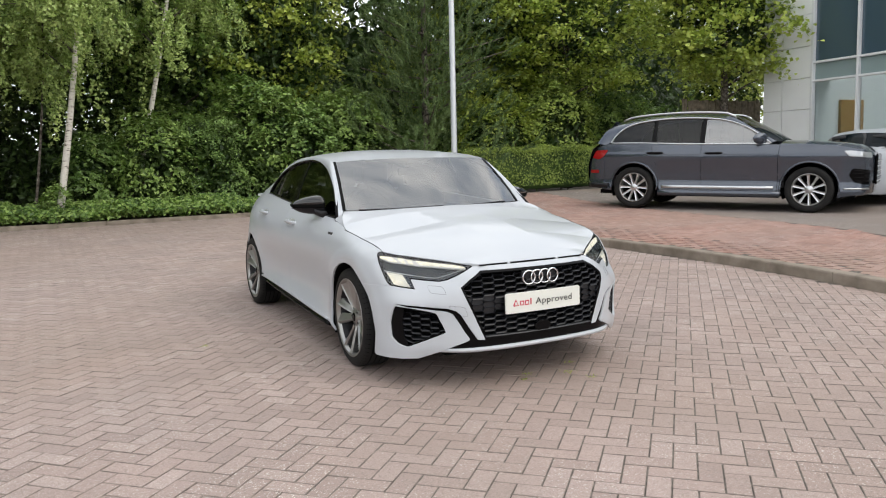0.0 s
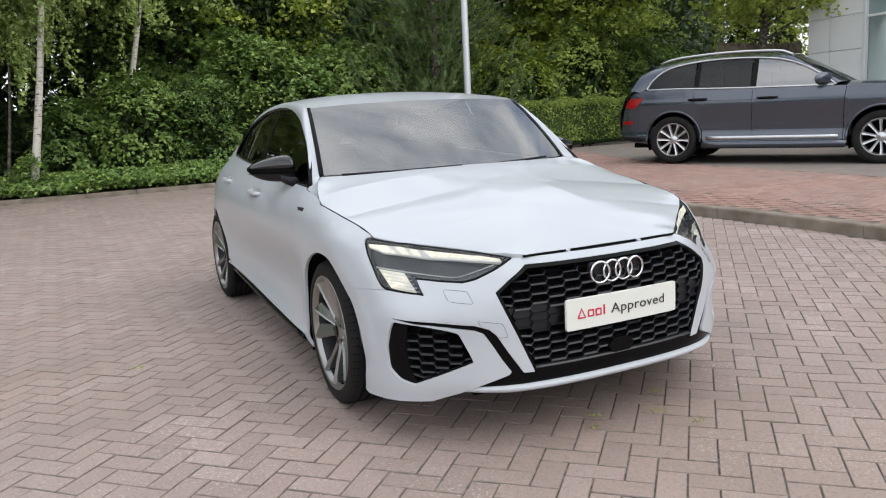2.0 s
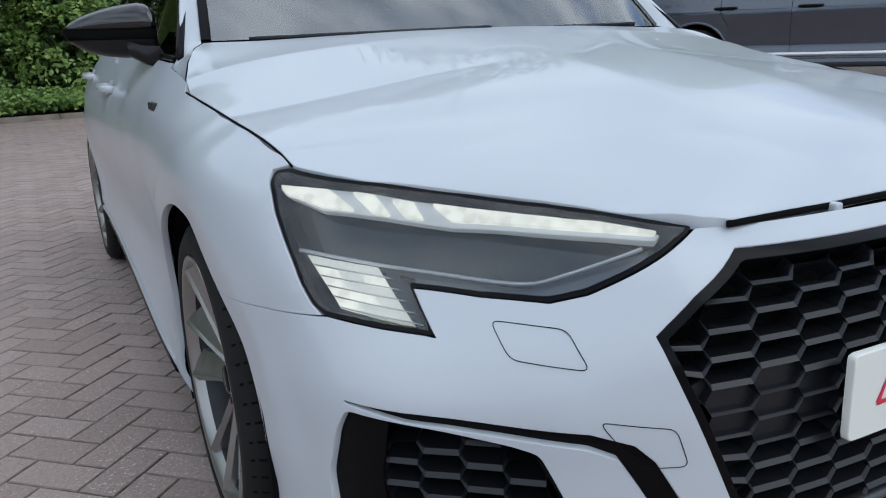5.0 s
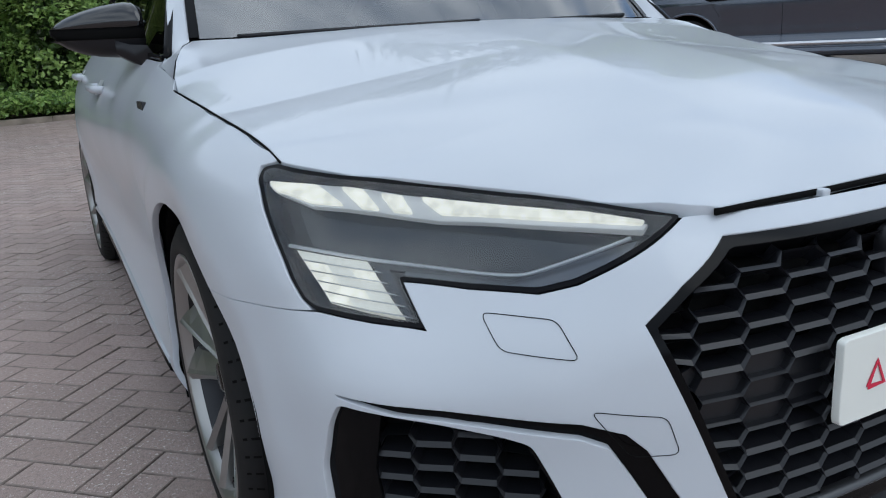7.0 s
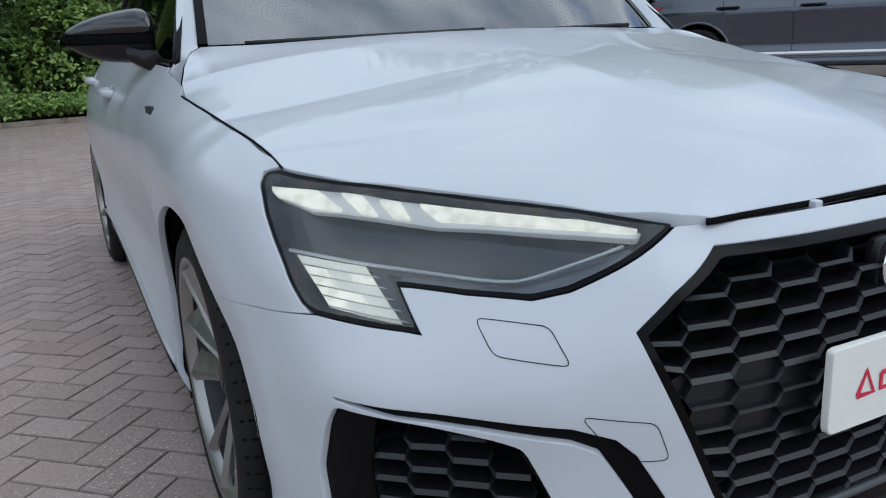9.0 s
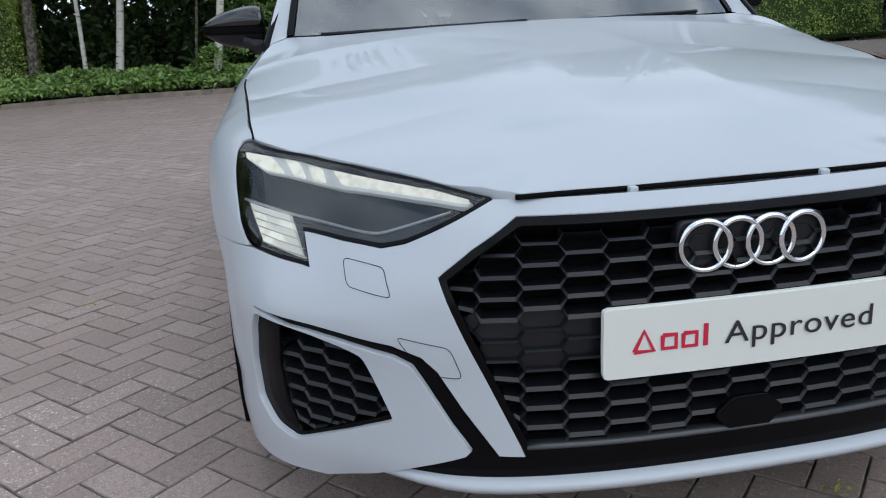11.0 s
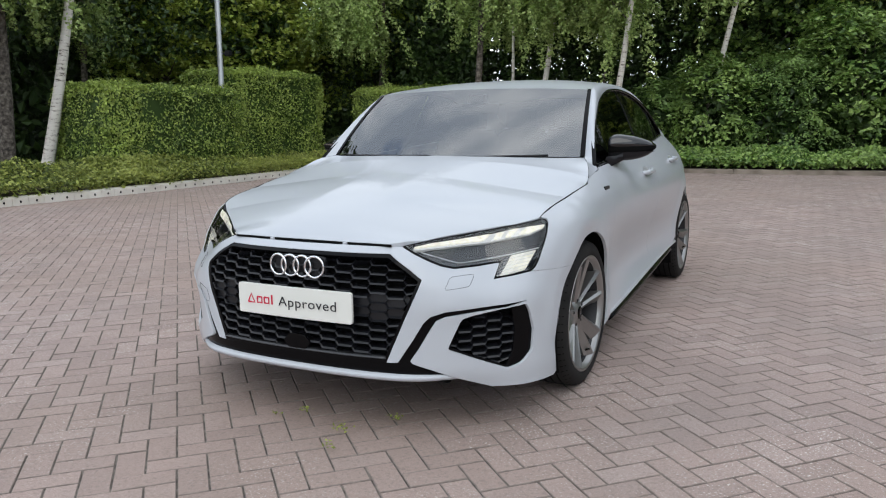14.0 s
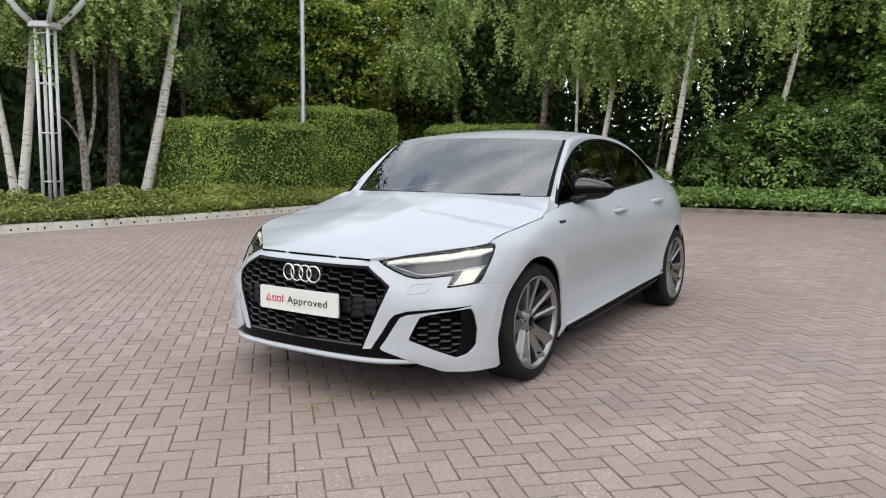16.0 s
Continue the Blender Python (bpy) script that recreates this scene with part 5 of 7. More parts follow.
wheel_fl = add_wheel(pose(0.775, 0, 0.317, 8, 0, -1.5), car)
copy_thing(wheel_fl, pose(-0.775, 0, 0.317, 20, 0, 179))
copy_thing(wheel_fl, pose(0.762, 2.636, 0.317, 40))
copy_thing(wheel_fl, pose(-0.762, 2.636, 0.317, 60, 0, 180))
for y0 in (AXLE_ARCH, 2.636):
    lip = skin(*flank(y0, 0.5))[0]

    def liner():
        rows = []
        for a in np.linspace(-24, 204, 30):
            c, s = math.cos(radians(a)), math.sin(radians(a))
            rows.append([(x, y0 + r * c, 0.312 + r * s) for x, r in ((lip - 0.03, 0.372), (lip - 0.06, 0.38), (0.6, 0.383), (0.58, 0.2))])
        return loft(rows)

    pair("wheel_arch_liner", liner, DARK, car)

# door mirrors
def mirror_shell(z0, z1, grow_by=0.0):
    rows = []
    for k in np.linspace(0, 1, 13):
        x = 0.795 + 0.205 * k
        ease = 0.8 if k == 0 else 0.96 if k < 0.1 else 1
        up, down = ease * (0.006 + 0.064 * (1 - k**1.9) ** 0.75), 0.010 + 0.058 * (1 - k**3.5) ** 0.8
        yc, depth = 0.715 + 0.075 * k, 0.098 - 0.055 * k**2 - grow_by
        zc = 1.010 + 0.006 * k
        row = []
        for a in np.linspace(0, 2 * math.pi, 25)[:-1]:
            c, s = math.cos(a), math.sin(a)
            dz = (up if s > 0 else down) * np.sign(s) * abs(s) ** 0.8
            dy = -depth * 0.85 * abs(c) ** 0.6 if c > 0 else depth * 0.35 * abs(c) ** 0.6
            row.append((x, yc + dy, zc + min(max(dz, z0), z1)))
        rows.append(row)
    bm = loft(rows, True, None, True)
    bm.verts.ensure_lookup_table()
    bm.faces.new(list(bm.verts)[:24])
    bm.faces.new(list(bm.verts)[-24:])
    bmesh.ops.remove_doubles(bm, verts=bm.verts, dist=0.0004)
    bmesh.ops.recalc_face_normals(bm, faces=bm.faces)
    return bm


for s in BOTH:
    def made(bm):
        return bm if s > 0 else mirrored(bm)

    m = part("door_mirror", made(mirror_shell(0.004, 0.2)), MIRROR_CAP, car, "gloss black door mirror")
    part("mirror_base", made(mirror_shell(-0.2, -0.024)), PLASTIC, m)
    part("mirror_band", made(mirror_shell(-0.026, 0.006, 0.004)), DARK, m)
    part("mirror_foot", made(loft([[(0.77, 0.60, 0.918), (0.77, 0.735, 0.918), (0.80, 0.74, 0.968), (0.80, 0.60, 0.968)], [(0.815, 0.63, 0.920), (0.815, 0.735, 0.924), (0.835, 0.74, 0.972), (0.835, 0.635, 0.972)], [(0.865, 0.665, 0.952), (0.865, 0.745, 0.955), (0.865, 0.745, 0.985), (0.865, 0.665, 0.985)]], True, None, True)), PLASTIC, m)
    part("mirror_glass", made(box(0.81, 0.745, 0.977, 0.955, 0.752, 1.042, 0.003)), CHROME, m)

# door handles, badge
for s in BOTH:
    for y, z, door in ((1.26, 0.862, front_doors), (2.135, 0.897, rear_doors)):
        d = door[0 if s > 0 else 1]
        x, _, _ = skin(*flank(y, z))
        pts = [(s * (x + o), y + dy, z + dz) for dy, o, dz in ((-0.105, -0.004, -0.006), (-0.085, 0.02, -0.002), (-0.03, 0.026, 0.0), (0.04, 0.026, 0.002), (0.085, 0.02, 0.003), (0.105, -0.004, 0.002))]
        part("door_handle", tube(smooth_path(pts, 0.012), 0.0125, 10), WHITE, d)
        # the bowl behind the handle: a flat grey patch for its shading
        bm = patch(soften([flank(y - 0.07, z - 0.022), flank(y + 0.05, z - 0.022), flank(y + 0.05, z + 0.024), flank(y - 0.07, z + 0.024)], 0.02), skin, 0.03, (), 0.0, inward=-0.0015)
        part("handle_recess", bm if s > 0 else mirrored(bm), SILVER, d)
    bm = bmesh.new()
    x, _, _ = skin(*flank(0.33, 0.835))
    for k in range(4):
        box(x - 0.006, 0.285 + 0.02 * k, 0.827, x + 0.003, 0.301 + 0.02 * k, 0.845, 0.001, bm=bm)
    part("wing_badge", bm if s > 0 else mirrored(bm), ALLOY_DARK, car, "small dark wing badge")

# wipers
for x0, x1 in ((-0.62, -0.03), (-0.02, 0.56)):
    pts = []
    for k in np.linspace(0, 1, 12):
        x = x0 + (x1 - x0) * k
        sx = x / 0.722
        p = Vector(windscreen_at(sx, 0.005 + 0.02 * k))
        pts.append(tuple(p + Vector((0, -0.003, -0.001))))
    part("wiper", tube(pts, 0.006, 6), PLASTIC, car)
part("scuttle", loft([[(x, 0.30 + 0.25 * (x / 0.722) ** 2 * 0.8 + dy, 0.905 + dz + 0.03 * (x / 0.722) ** 2) for x in np.linspace(-0.7, 0.7, 21)] for dy, dz in ((-0.06, -0.01), (-0.02, 0.0), (0.06, 0.035))]), PLASTIC, car)

# inside
part("dashboard", loft([[(x, y + 0.1 * (x / 0.7) ** 2, z - 0.02 * (x / 0.7) ** 2) for x in np.linspace(-0.68, 0.68, 15)] for y, z in ((0.33, 0.93), (0.5, 0.965), (0.75, 0.97), (0.85, 0.93), (0.88, 0.7))]), CABIN, car)
part("cabin_floor", box(-0.7, 0.3, 0.25, 0.7, 3.1, 0.3), CABIN, car)
part("parcel_shelf", box(-0.62, 2.4, 0.92, 0.62, 3.1, 0.95), CABIN, car)
for y in (1.35, 2.35):
    for x in (-0.36, 0.36):
        seat = part("seat", loft([[(x + a * w, y + dy + 0.04 * (abs(a) > 0.8), z) for a in (-1, -0.8, -0.4, 0, 0.4, 0.8, 1)] for w, dy, z in ((0.24, -0.02, 0.5), (0.26, 0.05, 0.75), (0.24, 0.12, 1.0), (0.17, 0.15, 1.1))]), CABIN, car)
        part("headrest", box(x - 0.13, y + 0.11, 1.1, x + 0.13, y + 0.2, 1.27, 0.035, 3), CABIN, seat)
        part("seat_cushion", box(x - 0.25, y - 0.5, 0.4, x + 0.25, y, 0.55, 0.04, 2), CABIN, seat)
c = Vector((-0.36, 0.86, 0.93))
tilt = Matrix.Rotation(radians(-25), 3, "X")
ring = [tuple(c + tilt @ Vector((0.185 * math.cos(a), 0, 0.185 * math.sin(a)))) for a in np.linspace(0, 2 * math.pi, 41)[:-1]]
wheel_s = part("steering_wheel", tube(ring, 0.016, 8, True), CABIN, car)
part("steering_boss", box(-0.45, 0.85, 0.87, -0.27, 0.92, 0.99, 0.03, 2), CABIN, wheel_s)
part("mirror_inside", box(-0.115, 0.86, 1.19, 0.115, 0.885, 1.25, 0.012, 2), CABIN, car)
part("camera_housing", box(-0.05, 0.80, 1.25, 0.05, 0.87, 1.30, 0.012, 2), CABIN, car)


# ---- plants ----
def foliage(name, tints, gloss=0.4, light=0.27):
    m = mat(name, tints[1], gloss)
    t = ramp(m, island(m), [(0.0, tints[0]), (0.5, tints[1]), (1.0, tints[2])])
    t = mixed(m, ramp(m, grain(m, 0.7, 3, "World"), [(0.42, (0, 0, 0)), (0.62, (0.5, 0.5, 0.5))]), t, tints[2])
    base(m, t)
    n, l = m.node_tree.nodes, m.node_tree.links
    tr, mix = n.new("ShaderNodeBsdfTranslucent"), n.new("ShaderNodeMixShader")
    l.new(t, tr.inputs["Color"])
    mix.inputs[0].default_value = light
    l.new(n["Principled BSDF"].outputs[0], mix.inputs[1]), l.new(tr.outputs[0], mix.inputs[2])
    l.new(mix.outputs[0], n["Material Output"].inputs["Surface"])
    return m


BIRCH_LEAF = foliage("birch_leaf", [(0.12, 0.19, 0.045), (0.29, 0.41, 0.115), (0.56, 0.68, 0.25)], 0.4, 0.32)
IVY_LEAF = foliage("ivy_leaf", [(0.05, 0.11, 0.022), (0.14, 0.25, 0.05), (0.38, 0.52, 0.15)], 0.36)
HEDGE_LEAF = foliage("hedge_leaf", [(0.055, 0.1, 0.019), (0.185, 0.275, 0.05), (0.49, 0.6, 0.145)], 0.42)
SHRUB_LEAF = foliage("shrub_leaf", [(0.045, 0.10, 0.024), (0.13, 0.235, 0.055), (0.32, 0.47, 0.14)], 0.36)
MAPLE_LEAF = foliage("maple_leaf", [(0.11, 0.175, 0.03), (0.29, 0.40, 0.065), (0.56, 0.63, 0.14)], 0.42, 0.34)
PINE_LEAF = foliage("pine_needle", [(0.05, 0.10, 0.035), (0.11, 0.18, 0.06), (0.22, 0.31, 0.11)], 0.6, 0.15)
COVER_LEAF = foliage("ground_cover_leaf", [(0.05, 0.074, 0.014), (0.175, 0.225, 0.04), (0.42, 0.46, 0.11)], 0.5)
# leaves deep in plants and wood: their shade is put into the colour
SHADE_LEAF = foliage("shade_leaf", [(0.012, 0.028, 0.007), (0.030, 0.064, 0.014), (0.08, 0.14, 0.03)], 0.5, 0.2)
BARK_WHITE = mat("birch_bark", (0.6, 0.57, 0.52), 0.8)
_w = node(BARK_WHITE, "ShaderNodeTexNoise", Scale=9, Detail=6, Roughness=0.7)
_c = BARK_WHITE.node_tree.nodes.new("ShaderNodeNewGeometry")
_m = BARK_WHITE.node_tree.nodes.new("ShaderNodeMapping")
_m.inputs["Scale"].default_value = (0.7, 0.7, 2.6)
BARK_WHITE.node_tree.links.new(_c.outputs["Position"], _m.inputs["Vector"])
BARK_WHITE.node_tree.links.new(_m.outputs[0], _w.inputs["Vector"])
base(BARK_WHITE, ramp(BARK_WHITE, _w.outputs["Fac"], [(0.33, (0.035, 0.03, 0.025)), (0.39, (0.32, 0.28, 0.24)), (0.44, (0.68, 0.64, 0.58)), (0.75, (0.8, 0.77, 0.71))]))
bump(BARK_WHITE, _w.outputs["Fac"], 0.5, 0.02)
# pale birch bark toned down to grey for a tree in shade
BARK_SHADED = mat("shaded_pale_bark", (0.3, 0.27, 0.23), 0.88)
base(BARK_SHADED, ramp(BARK_SHADED, grain(BARK_SHADED, 14, 7, "World"), [(0.35, (0.07, 0.06, 0.05)), (0.5, (0.3, 0.265, 0.225)), (0.75, (0.48, 0.44, 0.385))]))
bump(BARK_SHADED, grain(BARK_SHADED, 22, 6, "World"), 0.7, 0.025)
BARK_GREY = mat("grey_bark", (0.14, 0.12, 0.1), 0.9)
base(BARK_GREY, ramp(BARK_GREY, grain(BARK_GREY, 16, 7, "World"), [(0.35, (0.04, 0.033, 0.027)), (0.55, (0.14, 0.12, 0.1)), (0.75, (0.3, 0.27, 0.23))]))
bump(BARK_GREY, grain(BARK_GREY, 22, 6, "World"), 0.8, 0.03)
rng = np.random.default_rng(7)


def leaf_mesh(name, at, size, material, parent=None, kind="", label="", category="", lean=0.5, narrow=0.62, out=None, loose=0.8):
    """Many folded leaves: each a diamond of two halves, at the places given, turned at random and tipped outwards."""
    at = np.asarray(at, float)
    k = len(at)
    s = size * rng.uniform(0.65, 1.35, k)[:, None]
    d = rng.normal(size=(k, 3))
    if out is not None:
        d = d * loose + out * 1.2
    d[:, 2] += lean
    d /= np.linalg.norm(d, axis=1)[:, None]
    t = np.cross(d, rng.normal(size=(k, 3)))
    t /= np.linalg.norm(t, axis=1)[:, None]
    b = np.cross(d, t)
    v = np.empty((k, 4, 3))
    v[:, 0], v[:, 2] = at - t * s * 0.5, at + t * s * 0.5
    v[:, 1], v[:, 3] = at + b * s * narrow * 0.5 + d * s * 0.14, at - b * s * narrow * 0.5 + d * s * 0.14
    return quads(name, v.reshape(-1, 3), np.arange(4 * k).reshape(-1, 4), material, parent, kind, label, category)


def lumps(k, scale=1.0):
    return np.array([noise.noise(Vector(p) * scale) for p in k])


def box_leaves(x0, x1, y0, y1, z0, z1, per, bulge=0.085, depth=0.2):
    """Leaf places over the top and sides of a clipped hedge, with a lumpy surface; and their outward ways."""
    pts, outs = [], []
    for (a0, a1, b0, b1, make, n) in (
        (x0, x1, y0, y1, lambda a, b: (a, b, z1), (0, 0, 1)),
        (y0, y1, z0, z1, lambda a, b: (x0, a, b), (-1, 0, 0)),
        (y0, y1, z0, z1, lambda a, b: (x1, a, b), (1, 0, 0)),
        (x0, x1, z0, z1, lambda a, b: (a, y0, b), (0, -1, 0)),
        (x0, x1, z0, z1, lambda a, b: (a, y1, b), (0, 1, 0)),
    ):
        k = int((a1 - a0) * (b1 - b0) * per)
        a, b = rng.uniform(a0, a1, k), rng.uniform(b0, b1, k)
        p = np.array([make(u, w) for u, w in zip(a, b)])
        o = np.tile(n, (k, 1)).astype(float)
        wob = lumps(p, 1.3) * bulge * 1.6 + lumps(p, 4.0) * bulge - rng.uniform(0, depth, k) ** 1.0
        pts.append(p + o * wob[:, None])
        outs.append(o)
    return np.concatenate(pts), np.concatenate(outs)


def clipped_hedge(x0, x1, y0, y1, z0, z1, label, per=1500, size=0.056):
    h = thing("hedge", label, "hedge")
    # the core is coloured dark for the shade inside the hedge
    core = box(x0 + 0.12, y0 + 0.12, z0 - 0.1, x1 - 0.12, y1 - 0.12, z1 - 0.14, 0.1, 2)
    part("shaded_growth", core, SHADE_LEAF, h)
    p, o = box_leaves(x0, x1, y0, y1, z0, z1, per)
    # round the long edges a little
    e = 0.16
    for c, lo, hi in ((0, x0, x1), (1, y0, y1)):
        for edge, sign in ((lo, 1), (hi, -1)):
            near = np.clip(1 - sign * (p[:, c] - edge) / e, 0, 1) * np.clip(1 - (z1 - p[:, 2]) / e, 0, 1)
            p[:, 2] -= near * 0.07
            p[:, c] += sign * near * 0.07
    leaf_mesh("leaves", p, size, HEDGE_LEAF, h, lean=0.5, out=o)
    return h


clipped_hedge(-11.0, -9.55, 6.35, 9.95, 0.13, 2.0, "clipped green box-shaped hedge above low ground cover")
clipped_hedge(-11.6, -9.75, 10.15, 13.3, 0.13, 2.5, "taller clipped green hedge behind another hedge")
clipped_hedge(-9.25, -5.9, 13.75, 15.0, 0.15, 2.15, "clipped green hedge under the birch trees")
clipped_hedge(7.2, 13.5, 12.9, 14.2, 0.55, 1.62, "low clipped green hedge behind the grey estate car", 1300)


def cover(name, line, width, high, per, label, material=COVER_LEAF, size=0.07, rise=0.1, side=1):
    """A strip of low growth along a line on the plan, heaped and uneven."""
    p = np.array(along(line, 0.05))
    d = np.gradient(p, axis=0)
    d /= np.linalg.norm(d, axis=1)[:, None]
    nrm = np.stack([-d[:, 1], d[:, 0]], 1) * side
    k = int(len(p) * 0.05 * width * per)
    i = rng.integers(0, len(p), k)
    w = rng.uniform(0, 1, k)
    q = p[i] + nrm[i] * (w * width + 0.04)[:, None] + rng.normal(size=(k, 2)) * 0.03
    hump = np.array([noise.noise(Vector((a * 0.9, b * 0.9, 3.0))) for a, b in q])
    fine = np.array([noise.noise(Vector((a * 4, b * 4, 9.0))) for a, b in q])
    top = high * (0.55 + 0.45 * np.clip(w * 2.2, 0, 1)) * (1 + 0.5 * hump + 0.35 * fine)
    z = yard(np.clip(q[:, 0], -9.5, 30), np.clip(q[:, 1], -30, 13)) + rise + top * rng.uniform(0.0, 1, k) ** 0.45
    hang = w < 0.12
    q[hang] -= nrm[i][hang] * rng.uniform(0, 0.12, hang.sum())[:, None]
    out = np.concatenate([-nrm[i] * 0.6, np.full((k, 1), 0.7)], 1)
    return leaf_mesh(name, np.c_[q, z], size, material, kind="stuff", label=label, category="ground cover", lean=0.5, out=out)


cover("ground_cover", LEFT_KERB[10:], 1.3, 0.42, 2600, "low shrubby ground cover behind the drainage kerb", size=0.06)
cover("ivy_strip", BACK_KERB, 1.2, 0.36, 2000, "low bright ivy along the back kerb", IVY_LEAF, 0.09)


def tapered(points, r0, r1, sides=9):
    pts = smooth_path(points, 0.18)
    k = len(pts)
    rad = [r0 + (r1 - r0) * (i / (k - 1)) ** 0.8 for i in range(k)]
    rad[0] *= 1.3
    return tube(pts, rad, sides)


def strands(tops, length, per, droop=0.06):
    """Leaf places on hanging twigs."""
    out = []
    for p in tops:
        k = int(per * rng.uniform(0.6, 1.4))
        t = rng.uniform(0, 1, k)
        d = rng.normal(size=3) * 0.3
        L = length * rng.uniform(0.4, 1.3)
        q = np.stack([p[0] + d[0] * np.sqrt(t) * L + rng.normal(size=k) * droop, p[1] + d[1] * np.sqrt(t) * L + rng.normal(size=k) * droop, p[2] - t * L], 1)
        out.append(q)
    return np.concatenate(out)


def birch(root, top, bare, spread, label, r=0.085, bark=BARK_WHITE, n=430, droop=1.25, leaves=True, height=8.5, bend=0.12):
    """A birch: leaning tapered trunk, thin limbs, hanging twigs of small leaves from the height bare up."""
    t = thing("birch_tree", label, "tree", pose(*root))
    lean = Vector(top) - Vector(root)
    def on(k):
        s = lean * k
        return (s.x + bend * math.sin(k * 3.1), s.y + 0.5 * bend * math.sin(k * 4.3 + 1), s.z)
    part("trunk", tapered([on(k) for k in np.linspace(0, 1, 7)], r, r * 0.25), bark, t)
    if not leaves:
        return t
    ends = []
    for i in range(15):
        k = bare / lean.z + (1 - bare / lean.z) * (i + rng.uniform(0, 0.8)) / 15
        a = rng.uniform(0, 2 * math.pi)
        L = spread * (1.1 - 0.65 * k) * rng.uniform(0.7, 1.2)
        p0 = Vector(on(k))
        p1 = p0 + Vector((math.cos(a) * L * 0.5, math.sin(a) * L * 0.5, L * 0.42))
        p2 = p0 + Vector((math.cos(a) * L, math.sin(a) * L, L * 0.45))
        part("limb", tapered([p0, p1, p2], r * 0.28, 0.006, 6), BARK_GREY, t)
        ends += [np.array(p0 + (p1 - p0) * u) for u in rng.uniform(0.3, 1, 3)] + [np.array(p1 + (p2 - p1) * u) for u in rng.uniform(0, 1, 5)]
    ends = np.array(ends)
    weight = rng.uniform(0.05, 1, len(ends)) ** 3
    tops = ends[rng.choice(len(ends), n, p=weight / weight.sum())] + rng.normal(size=(n, 3)) * (0.2, 0.2, 0.1)
    leaf_mesh("crown", strands(tops, droop, 92, 0.045), 0.074, BIRCH_LEAF, t, lean=0.7, narrow=0.75)
    return t


B = "birch tree with white peeling bark and hanging leaves"
birch((-2.42, 13.1, 0.2), (-1.4, 12.4, 8.0), 3.0, 2.2, "leaning birch tree with white bark and ivy round its foot")
birch((-0.85, 14.7, 0.2), (0.75, 14.4, 8.4), 3.3, 2.4, B)
birch((-4.3, 13.7, 0.2), (-3.4, 13.8, 8.0), 3.2, 2.0, B)
birch((-5.75, 13.6, 0.2), (-5.6, 13.9, 8.2), 3.0, 2.2, "birch tree with dark scarred bark", 0.11, BARK_GREY)
birch((-4.9, 13.9, 0.2), (-5.1, 14.1, 7.6), 3.4, 1.6, "slim birch tree in the shade", 0.05, BARK_WHITE, 140)
birch((-2.87, 13.6, 0.2), (-2.3, 13.6, 6.5), 3.4, 1.2, "thin young birch tree", 0.035, BARK_GREY, 90)
birch((-10.9, 6.03, 0.3), (-10.0, 7.18, 8.2), 4.6, 1.9, "leaning birch tree with bright white bark", 0.12)
birch((-11.4, 5.66, 0.3), (-11.3, 5.76, 7.8), 3.6, 1.5, "dark furrowed birch tree", 0.14, BARK_GREY)
forked = birch((-10.9, 4.8, 0.3), (-11.3, 4.5, 7.0), 3.4, 1.3, "forked birch tree with pale bark toned grey for shade", 0.085, BARK_SHADED)
part("fork", tapered([(-0.03, 0.0, 0.75), (-0.03, 0.16, 1.15), (-0.1, 0.34, 1.9), (-0.2, 0.42, 3.2)], 0.05, 0.02), BARK_SHADED, forked)
part("fork", tapered([(-0.05, -0.02, 1.2), (-0.02, -0.3, 1.55), (-0.05, -0.7, 1.75)], 0.03, 0.012), BARK_SHADED, forked)
birch((-11.5, 3.86, 0.3), (-11.3, 4.55, 7.6), 4.2, 1.4, "twin-stemmed birch tree with pale bark", 0.1)
birch((-11.55, 3.8, 0.3), (-11.9, 3.0, 7.0), 4.2, 1.2, "second stem of a twin birch", 0.08)
birch((-14.2, 9.5, 0.3), (-14.0, 9.8, 8.6), 2.8, 2.4, B, 0.1, BARK_GREY)
birch((-9.6, 15.6, 0.3), (-9.4, 15.8, 8.2), 2.9, 2.2, "birch tree with dark scarred bark", 0.12, BARK_GREY)

